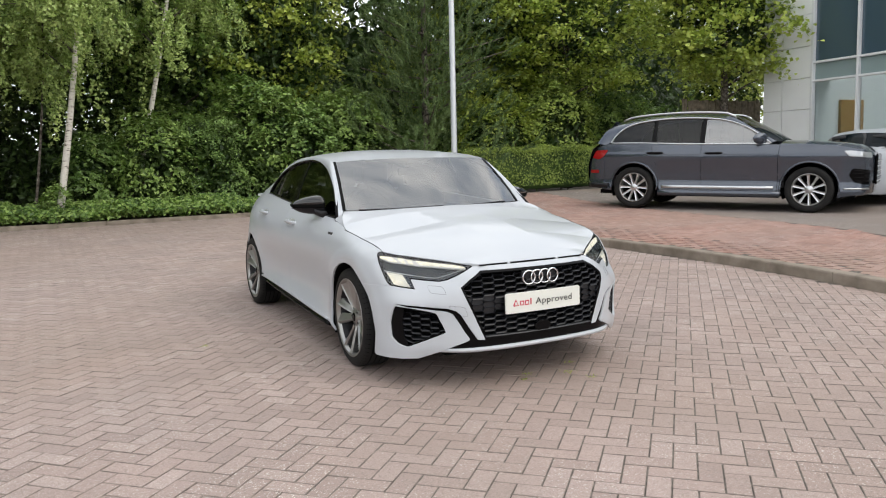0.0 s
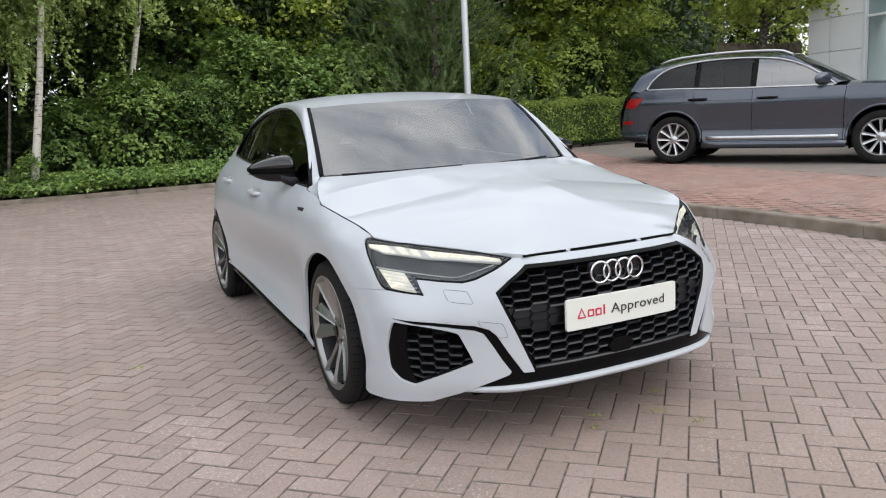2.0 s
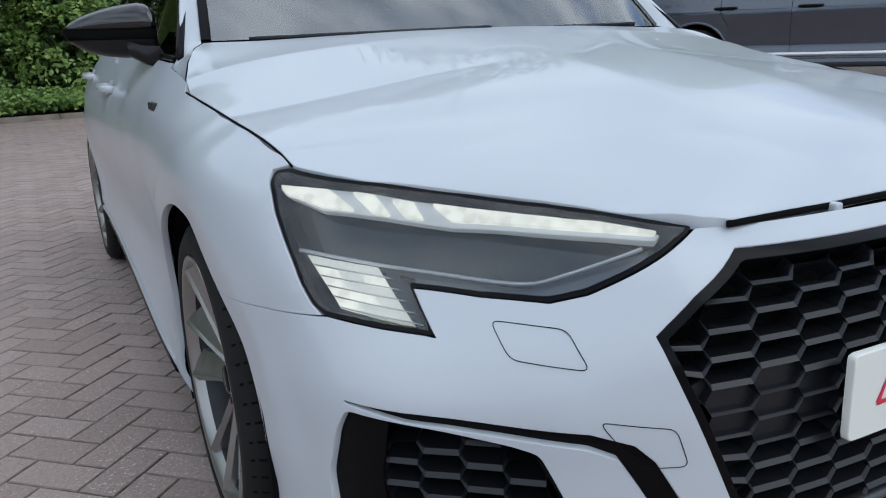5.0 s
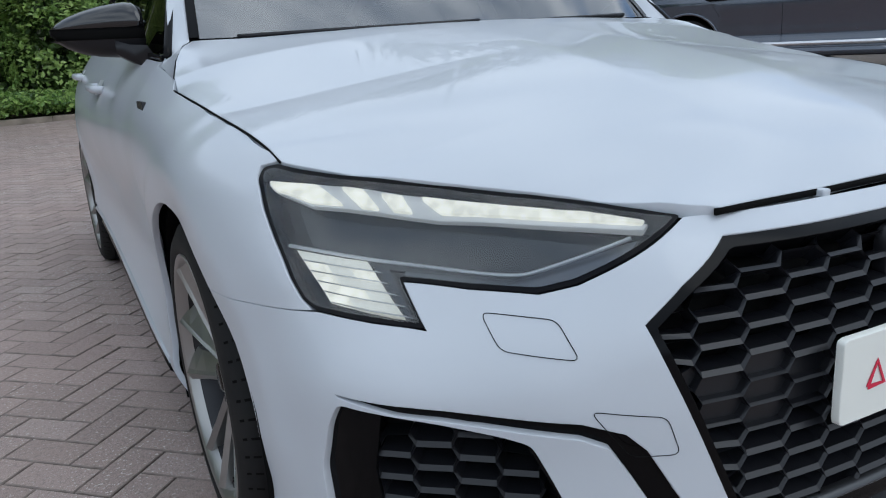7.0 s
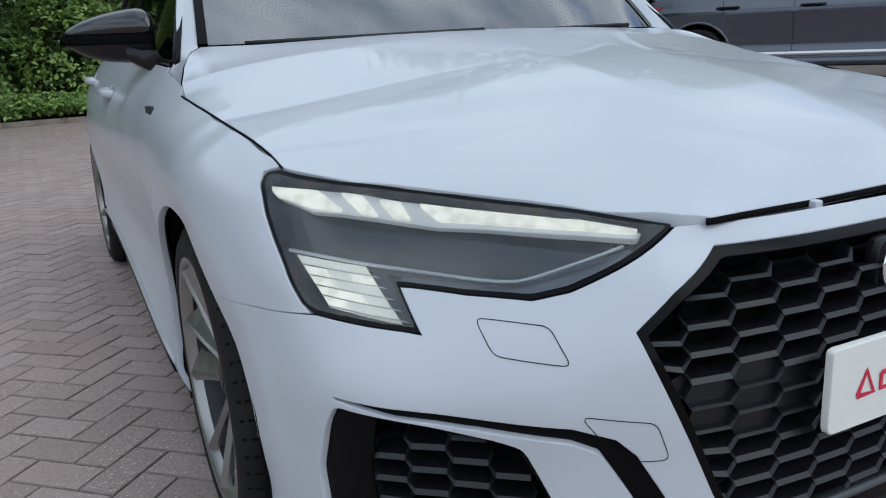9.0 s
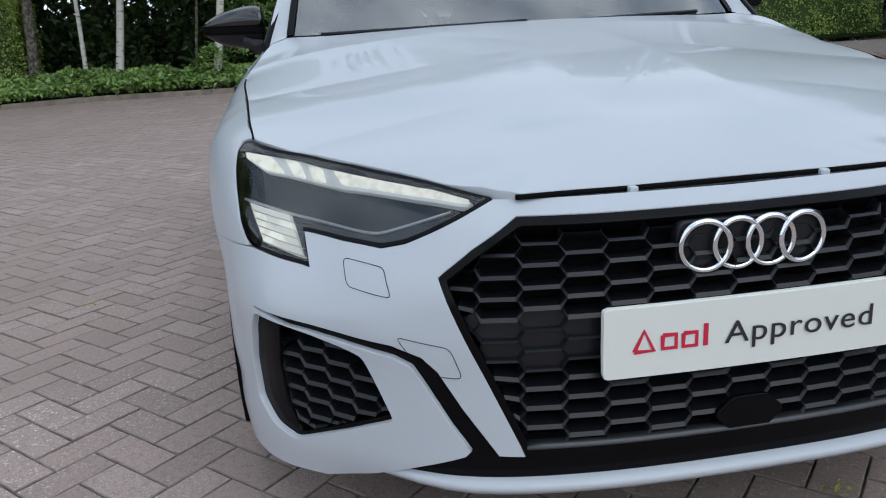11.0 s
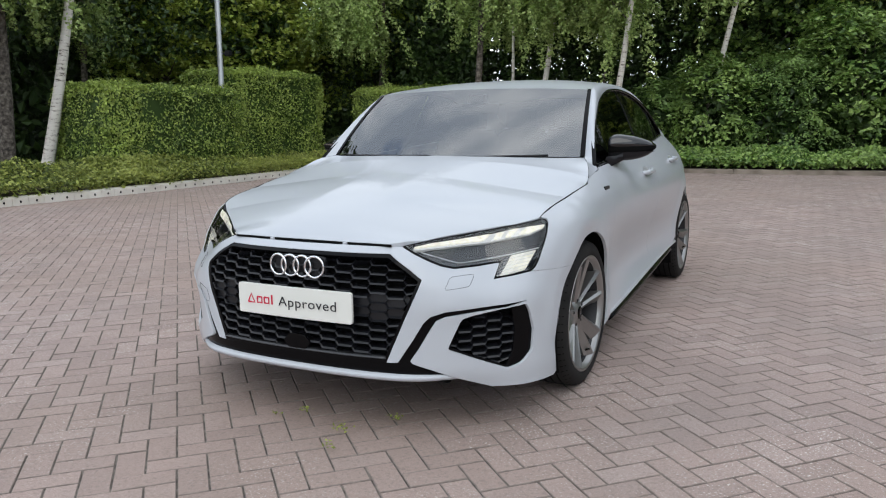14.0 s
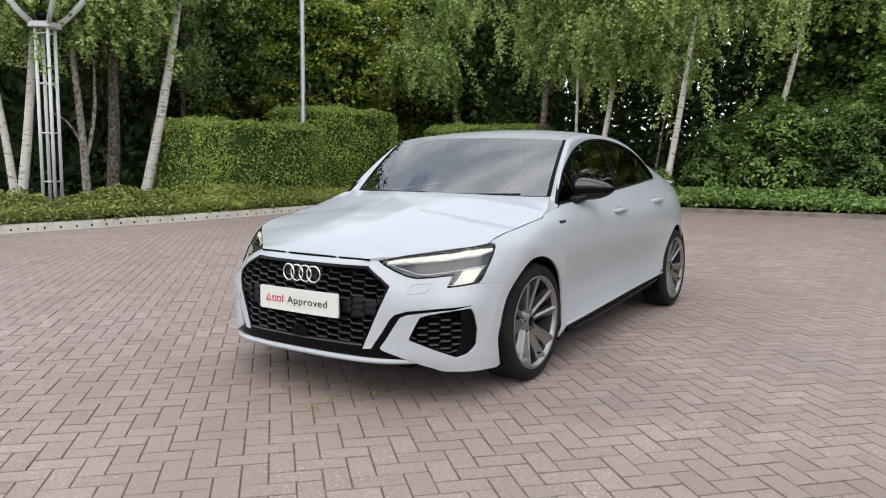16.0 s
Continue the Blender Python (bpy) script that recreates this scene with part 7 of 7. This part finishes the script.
suv_pair("sill", lambda: sweep([suv_side(y, 0.31) for y in np.linspace(0.44, 2.52, 10)], [(-0.03, -0.06), (0.03, -0.06), (0.03, 0.03), (-0.03, 0.03)]), GREY)
suv_pair("sill_strip", lambda: sweep([tuple(np.add(suv_side(y, 0.40), (-0.012, 0, 0))) for y in np.linspace(0.55, 2.46, 10)], [(-0.012, -0.028), (0.012, -0.028), (0.008, 0.028), (-0.012, 0.028)]), SATIN, None, "satin aluminium sill strip")
for y0 in (0, 2.994):
    suv_pair("arch_lip", lambda: sweep([tuple(np.add(suv_side(y, z), (-0.006, 0, 0))) for y, z in suv_arch(y0, -8, 186, 20, 0.452)], [(-0.015, -0.015), (0.015, -0.015), (0.015, 0.015), (-0.015, 0.015)], up=(1, 0, 0)), GREY)

    def suv_liner():
        return loft([[(x, y0 + r * math.cos(radians(a)), 0.39 + r * math.sin(radians(a))) for x, r in ((-0.94, 0.442), (-0.9, 0.45), (-0.6, 0.45), (-0.58, 0.2))] for a in np.linspace(-24, 204, 22)])

    suv_pair("wheel_arch_liner", suv_liner, DARK)


BZ = hermite([(-0.97, 0.99), (-0.85, 1.08), (-0.6, 1.14), (-0.2, 1.18), (0.2, 1.205), (0.5, 1.215)])
part("bonnet", loft([[(s * (float(SUV_W(y)) - 0.05), y + 0.02 * s * s, float(BZ(y)) - (0.10 if y > -0.7 else 0.06) * abs(s) ** 3) for s in np.linspace(-1, 1, 17)] for y in np.linspace(-0.97, 0.46, 14)]), GREY, suv)
part("windscreen", loft([[(s * (0.84 - 0.18 * t), 0.40 + 0.85 * t + 0.14 * s * s * (1 - 0.4 * t), 1.19 + 0.47 * t + 0.05 * t * (1 - t)) for s in np.linspace(-1, 1, 15)] for t in np.linspace(0, 1, 9)]), WINDSCREEN, suv)
RZ = hermite([(1.15, 1.65), (1.5, 1.70), (2.0, 1.73), (2.6, 1.72), (3.1, 1.68), (3.5, 1.61)])
part("roof", loft([[(s * (0.685 - 0.02 * (y - 1.2) ** 2 * 0.3), y + 0.1 * s * s * (y < 1.3), float(RZ(y)) - 0.09 * abs(s) ** 3.2) for s in np.linspace(-1, 1, 17)] for y in np.linspace(1.22, 3.5, 14)]), GREY, suv)
part("tailgate", loft([[(s * w, y - 0.05 * s * s, z) for s in np.linspace(-1, 1, 13)] for y, z, w in ((3.5, 1.61, 0.66), (3.62, 1.45, 0.74), (3.76, 1.2, 0.84), (3.9, 1.1, 0.84), (4.0, 0.85, 0.78), (4.04, 0.6, 0.72), (3.98, 0.36, 0.68))]), GREY, suv)
part("front_bumper", loft([[(s * w, y + 0.16 * s**4, z) for s in np.linspace(-1, 1, 15)] for y, z, w in ((-0.95, 1.0, 0.66), (-1.01, 0.85, 0.68), (-1.02, 0.55, 0.68), (-0.98, 0.32, 0.66), (-0.8, 0.26, 0.6))]), GREY, suv)
gr = part("grille", box(-0.42, -1.05, 0.46, 0.42, -1.0, 0.96, 0.03), GLOSS, suv)
for z in (0.52, 0.6, 0.68, 0.76, 0.84):
    part("grille_bar", box(-0.4, -1.055, z - 0.01, 0.4, -1.04, z + 0.01, 0.004), SATIN, gr)
part("underside", box(-0.8, -0.7, 0.25, 0.8, 3.7, 0.33), DARK, suv)
suv_dlo = smooth_path([(0.62, 1.16), (0.85, 1.33), (1.1, 1.47), (1.4, 1.575), (1.8, 1.625), (2.3, 1.635), (2.8, 1.60), (3.15, 1.52), (3.36, 1.38), (3.48, 1.215)], 0.08)
suv_low = belt_pts(3.44, 0.66, 14, 0.014)
suv_line = suv_dlo + suv_low


def suv_pane(lo, hi):
    zt = lambda y: float(np.interp(y, [p[0] for p in suv_dlo], [p[1] for p in suv_dlo]))
    zb = lambda y: float(SUV_BELT(y)) + 0.014
    o = ([(lo, zb(lo)), (lo, zt(lo))] if lo > 0.7 else []) + [p for p in suv_dlo if lo < p[0] < hi] + ([(hi, zt(hi)), (hi, zb(hi))] if hi < 3.4 else []) + [p for p in suv_low if lo < p[0] < hi]
    return patch(o, suv_glass, 0.07, (), 0.0, True)


suv_pair("front_window", lambda: suv_pane(0.0, 1.73), WINDSCREEN)
suv_pair("rear_side_window", lambda: suv_pane(1.82, 2.60), TINT)
suv_pair("quarter_window", lambda: suv_pane(2.68, 3.9), TINT)
suv_pair("window_surround", lambda: sweep([tuple(np.add(suv_glass(y, z), (-0.008, 0, 0))) for y, z in straight(suv_line, 0.06)], [(-0.012, -0.012), (0.012, -0.012), (0.012, 0.012), (-0.012, 0.012)], True, (1, 0, 0)), SATIN, None, "satin aluminium window surround")
for a, b in ((1.73, 1.82), (2.60, 2.68)):
    suv_pair("pillar", lambda: patch([(a, 1.16), (b, 1.16), (b - 0.02, 1.62), (a, 1.62)], lambda y, z: tuple(np.add(suv_glass(y, z), (-0.003, 0, 0))), 0.1, (), 0.0, True), GLOSS)


def suv_frame():
    inner = [(-(0.84 - 0.18 * t), 0.54 + 0.80 * t, 1.19 + 0.47 * t) for t in np.linspace(0, 1, 8)] + [(-(0.685), y, float(RZ(y)) - 0.09) for y in np.linspace(1.45, 3.5, 12)] + [(-0.74, 3.62, 1.44), (-0.84, 3.76, 1.2)]
    outer = [tuple(np.add(suv_glass(y, z), (-0.004, 0, 0))) for y, z in suv_dlo] + [suv_side(3.6, 1.17)]
    ip, op = np.array(inner), np.array(outer)
    ui, uo = (np.r_[0, np.cumsum(np.linalg.norm(np.diff(p, axis=0), axis=1))] for p in (ip, op))
    rows = []
    for k in np.linspace(0, 1, 40):
        a = np.array([np.interp(k * ui[-1], ui, ip[:, c]) for c in range(3)])
        b = np.array([np.interp(k * uo[-1], uo, op[:, c]) for c in range(3)])
        rows.append([tuple(a + (b - a) * t + np.array([-0.5, 0, 0.5]) * 0.06 * t * (1 - t)) for t in np.linspace(0, 1, 5)])
    bm = loft(rows)
    bmesh.ops.recalc_face_normals(bm, faces=bm.faces)
    return bm


suv_pair("side_frame", suv_frame, GREY)
suv_pair("roof_rail", lambda: tube(smooth_path([(-0.66, 1.25, 1.60), (-0.68, 1.4, 1.70), (-0.68, 2.2, 1.735), (-0.67, 3.0, 1.695), (-0.65, 3.3, 1.62)], 0.12), 0.018, 8), SATIN, None, "satin roof rail")
suv_pair("tail_lamp", lambda: patch(soften([(3.52, 1.08), (3.78, 1.07), (3.86, 0.93), (3.7, 0.90), (3.6, 0.96)], 0.02), lambda y, z: tuple(np.add(suv_side(y, z), (-0.01, 0, 0))), 0.05, (), 0.01, True), RED_LENS)
suv_pair("reflector", lambda: patch([(3.72, 0.70), (3.92, 0.70), (3.92, 0.64), (3.72, 0.64)], lambda y, z: tuple(np.add(suv_side(y, z), (-0.006, 0, 0))), 0.05, (), 0.004, True), RED_LENS)
suv_pair("headlamp", lambda: patch(soften([(-0.97, 0.90), (-0.955, 0.985), (-0.62, 1.02), (-0.5, 1.015), (-0.6, 0.925)], 0.02), lambda y, z: tuple(np.add(suv_side(y, z), (-0.012, 0, 0))), 0.05, (), 0.02, True), LAMP_CLEAR)
suv_pair("bumper_intake", lambda: patch(soften([(-0.945, 0.70), (-0.66, 0.73), (-0.60, 0.62), (-0.70, 0.50), (-0.93, 0.46)], 0.03), lambda y, z: tuple(np.add(suv_side(y, z), (-0.006, 0, 0))), 0.05, (), 0.006, True), GLOSS)
for z in (0.52, 0.58, 0.64, 0.69):
    suv_pair("intake_fin", lambda: tube([tuple(np.add(suv_side(y, z + 0.03 * (y + 0.94)), (-0.014, 0, 0))) for y in np.linspace(-0.94, -0.64 - 0.4 * abs(z - 0.62), 6)], 0.008, 6), GLOSS)
suv_pair("bumper_blade", lambda: sweep([tuple(np.add(suv_side(y, 0.40), (-0.012, 0, 0))) for y in np.linspace(-0.94, -0.52, 7)], [(-0.01, -0.012), (0.01, -0.012), (0.01, 0.012), (-0.01, 0.012)]), SATIN)
suv_pair("lower_skirt", lambda: sweep([tuple(np.add(suv_side(y, 0.27), (0.0, 0, 0))) for y in np.linspace(0.46, 2.5, 9)], [(-0.03, -0.035), (0.034, -0.035), (0.034, 0.03), (-0.03, 0.03)]), PLASTIC)
suv_pair("rear_skirt", lambda: sweep([tuple(np.add(suv_side(y, 0.42), (0.0, 0, 0))) for y in np.linspace(3.5, 3.94, 6)], [(-0.03, -0.05), (0.012, -0.05), (0.012, 0.03), (-0.03, 0.03)]), PLASTIC)
suv_pair("shoulder_line", lambda: tube([tuple(np.add(suv_side(y, 0.965 + 0.012 * y), (-0.001, 0, 0))) for y in np.linspace(0.5, 2.66, 12)], 0.004, 6), GREY)
for doors, y, z in ((suv_doors, 1.55, 1.0), (suv_rear_doors, 2.60, 1.015)):
    for k, s in enumerate(BOTH):
        x = -suv_side(y, z)[0] + 0.03
        part("door_handle", tube([(-s * (x - 0.04), y - 0.14, z), (-s * x, y - 0.1, z), (-s * x, y + 0.1, z), (-s * (x - 0.04), y + 0.14, z)], 0.02, 8), GLOSS, doors[k])
for s in BOTH:
    bm = mirror_shell(-0.2, 0.2)
    for v in bm.verts:
        v.co = Vector((-s * (v.co.x + 0.06), (v.co.y - 0.715) * 1.25 + 0.78, (v.co.z - 1.01) * 1.45 + 1.24))
    bmesh.ops.recalc_face_normals(bm, faces=bm.faces)
    part("door_mirror", bm, GREY, suv)
for y in (1.6, 2.6):
    for x in (-0.42, 0.42):
        st = part("seat", box(x - 0.25, y, 0.6, x + 0.25, y + 0.18, 1.25, 0.06, 2), CABIN, suv)
        part("headrest", box(x - 0.13, y + 0.06, 1.25, x + 0.13, y + 0.16, 1.45, 0.04, 2), CABIN, st)
part("cabin_floor", box(-0.85, 0.4, 0.4, 0.85, 3.6, 0.6), CABIN, suv)
part("dashboard", box(-0.8, 0.55, 0.9, 0.8, 1.0, 1.14, 0.05, 2), CABIN, suv)


def suv_wheel(parent):
    part("tyre", lathe([(-0.12, 0.27), (-0.142, 0.3), (-0.142, 0.35), (-0.12, 0.378), (0.12, 0.378), (0.142, 0.35), (0.142, 0.3), (0.12, 0.268)], 64), RUBBER, parent)
    rim = part("rim", lathe([(0.12, 0.262), (0.128, 0.272), (0.122, 0.255), (0.05, 0.24), (-0.1, 0.245)], 64), ALLOY, parent, "silver ten-spoke alloy rim")
    # added black disc: the shade behind these spokes
    part("hub_shade", lathe([(0.0, 0.0), (0.0, 0.245)], 32), DARK, parent)
    part("hub", lathe([(0.06, 0.085), (0.1, 0.06), (0.105, 0.0)], 24), SATIN, rim)
    for k in range(10):
        turn = Matrix.Rotation(2 * math.pi * k / 10, 3, "X")
        bm = bmesh.new()
        rows = []
        for r, x, w in ((0.05, 0.095, 0.017), (0.15, 0.1, 0.016), (0.262, 0.118, 0.024)):
            rows.append([turn @ Vector(q) for q in ((x - 0.05, -w, r), (x, -w, r), (x - 0.008, 0, r), (x, w, r), (x - 0.05, w, r))])
        loft(rows, False, bm, True)
        bmesh.ops.recalc_face_normals(bm, faces=bm.faces)
        part("spoke", bm, SATIN, rim)


sw = add_wheel(pose(0.835, 0, 0.38, 10), suv, suv_wheel)
copy_thing(sw, pose(-0.835, 0, 0.38, 4, 0, 180))
copy_thing(sw, pose(0.835, 2.994, 0.38, 24))
copy_thing(sw, pose(-0.835, 2.994, 0.38, 16, 0, 180))

# short overhang ahead of the front wheels
for ob in suv.children_recursive:
    if ob.type == "MESH" and not ob.name.startswith(("tyre", "rim", "spoke", "hub")):
        for v in ob.data.vertices:
            if v.co.y < -0.46:
                v.co.y = -0.46 + (v.co.y + 0.46) * 0.83

# a copy of the saloon stands in for a white hatchback by the showroom
other = copy_thing(car, pose(13.62, 5.4, 0.275, 0, 0, 105))
tagged(other, "white car, a saloon copy in place of a hatchback, half hidden behind the grey car, by the showroom", "car")


# ---- block paving, last: each block with chamfered edges, laid in herringbone ----
def herringbone(x0, x1, y0, y1, pitch, turn, shift=(0.0, 0.0)):
    """Centres and turns of 2:1 blocks that fill a rectangle."""
    c, s = math.cos(turn), math.sin(turn)
    reach = int(max(abs(v) for v in (x0, x1, y0, y1)) * 1.5 / pitch) + 2
    i, j = np.meshgrid(np.arange(-reach, reach), np.arange(-reach, reach))
    k = (i - j) % 4
    a, b = np.where(k == 0, i + 1.0, i + 0.5), np.where(k == 0, j + 0.5, j + 0.0)
    use = (k == 0) | (k == 2)
    a, b, across = (a[use] + shift[0]) * pitch, (b[use] + shift[1]) * pitch, (k == 2)[use]
    x, y = a * c - b * s, a * s + b * c
    ok = (x > x0) & (x < x1) & (y > y0) & (y < y1)
    return x[ok], y[ok], turn + np.where(across[ok], math.pi / 2, 0.0)


def block_shape(l, w, chamfer, top=0.0, low=0.012):
    """Eight corners and five faces of one block."""
    a, b, c = l / 2, w / 2, chamfer
    v = np.array([(-a, -b, -low), (a, -b, -low), (a, b, -low), (-a, b, -low), (-a, -b, -c * 0.8), (a, -b, -c * 0.8), (a, b, -c * 0.8), (-a, b, -c * 0.8), (-a + c, -b + c, top), (a - c, -b + c, top), (a - c, b - c, top), (-a + c, b - c, top)])
    f = np.array([(8, 9, 10, 11)] + [(p + i, p + (i + 1) % 4, p + 4 + (i + 1) % 4, p + 4 + i) for p in (0, 4) for i in range(4)])
    return v, f


def lay(name, label, category, x, y, turns, height, near, mats, pitch, chamfer=0.0032, gap=0.006):
    top = thing(name, label, category, kind="structure")
    shape, faces = block_shape(2 * pitch - gap, pitch - gap, chamfer)
    z = height(x, y) + rng.normal(size=len(x)) * 0.0008
    tip = rng.normal(size=(len(x), 2)) * 0.0025
    c, s = np.cos(turns), np.sin(turns)
    rest = ~near
    v = np.empty((rest.sum(), len(shape), 3))
    v[..., 0] = x[rest, None] + shape[:, 0] * c[rest, None] - shape[:, 1] * s[rest, None]
    v[..., 1] = y[rest, None] + shape[:, 0] * s[rest, None] + shape[:, 1] * c[rest, None]
    lift = height(v[..., 0], v[..., 1]) - height(x[rest], y[rest])[:, None]
    v[..., 2] = z[rest, None] + shape[:, 2] + lift + shape[:, 0] * tip[rest, :1] + shape[:, 1] * tip[rest, 1:]
    f = (np.arange(rest.sum())[:, None, None] * len(shape) + faces).reshape(-1, 4)
    more = quads("more_blocks", v.reshape(-1, 3), f, mats[0], top, "stuff", "", "")
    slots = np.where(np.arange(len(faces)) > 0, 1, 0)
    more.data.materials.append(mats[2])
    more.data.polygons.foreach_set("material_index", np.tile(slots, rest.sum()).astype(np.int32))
    if near.any():
        me = bpy.data.meshes.new("paving_block")
        me.from_pydata(shape.tolist(), [], faces.tolist())
        me.shade_flat()
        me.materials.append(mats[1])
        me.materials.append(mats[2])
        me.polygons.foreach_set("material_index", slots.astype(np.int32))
        for i in np.flatnonzero(near):
            ob = new("paving_block", me)
            ob.parent = top
            ob.matrix_basis = Matrix.LocRotScale((x[i], y[i], z[i]), Euler((tip[i, 1], -tip[i, 0], turns[i])), None)
    return top


PITCH = 0.1005
bx, by, bt = herringbone(-9.3, 4.6, -11.0, 13.3, PITCH, radians(45.3), (1.2326, 0.3704))
court = LEFT_KERB + BACK_KERB[1:] + [(7.0, 12.3)] + ISLAND[::-1] + [(3, -20), (-9.1, -20)]
ok = inside(court, np.c_[bx, by])
bx, by, bt = bx[ok], by[ok], bt[ok]
near = (bx > -2.3) & (bx < 2.1) & (by > -2.35) & (by < -0.95)
near &= np.cumsum(near) <= 300
lay("pavement_1", "grey-pink concrete block paving laid in herringbone", "pavement", bx, by, bt, yard, near, (BLOCK_I, BLOCK_E, BLOCK_EDGE), PITCH, 0.0026, 0.0046)
ix, iy, it = herringbone(3.2, 9.2, -6.0, 12.3, 0.107, radians(14))
ok = inside(ISLAND + ROAD_EDGE[::-1], np.c_[ix, iy])
line = np.array(ISLAND)
gap = np.array([np.min(np.linalg.norm(line - (a, b), axis=1)) for a, b in zip(ix[ok], iy[ok])])
ix, iy, it = ix[ok][gap > 0.2], iy[ok][gap > 0.2], it[ok][gap > 0.2]
near = (ix < 5.2) & (iy > 0.2) & (iy < 8)
near &= np.cumsum(near) <= 300
lay("pavement_2", "salmon-red brick paving on the raised island", "pavement", ix, iy, it, upper, near, (BRICK_I, BRICK_E, BRICK_I), 0.107, 0.003, 0.005)

# tufts of weed in the joints in front of the car
tufts = []
for x, y, s in ((0.182, -0.881, 1.0), (0.324, -0.709, 0.8), (-0.048, -0.788, 0.7), (0.244, -1.039, 0.8), (-0.124, -0.873, 0.6), (-1.6, 1.1, 0.5)):
    k = int(26 * s)
    tufts.append(np.c_[rng.normal(size=(k, 2)) * 0.022 * s + (x, y), rng.uniform(0, 0.012, k)])
leaf_mesh("weeds", np.concatenate(tufts), 0.012, COVER_LEAF, kind="stuff", label="small yellow-green weeds growing in paving joints", category="weeds", lean=0.6)
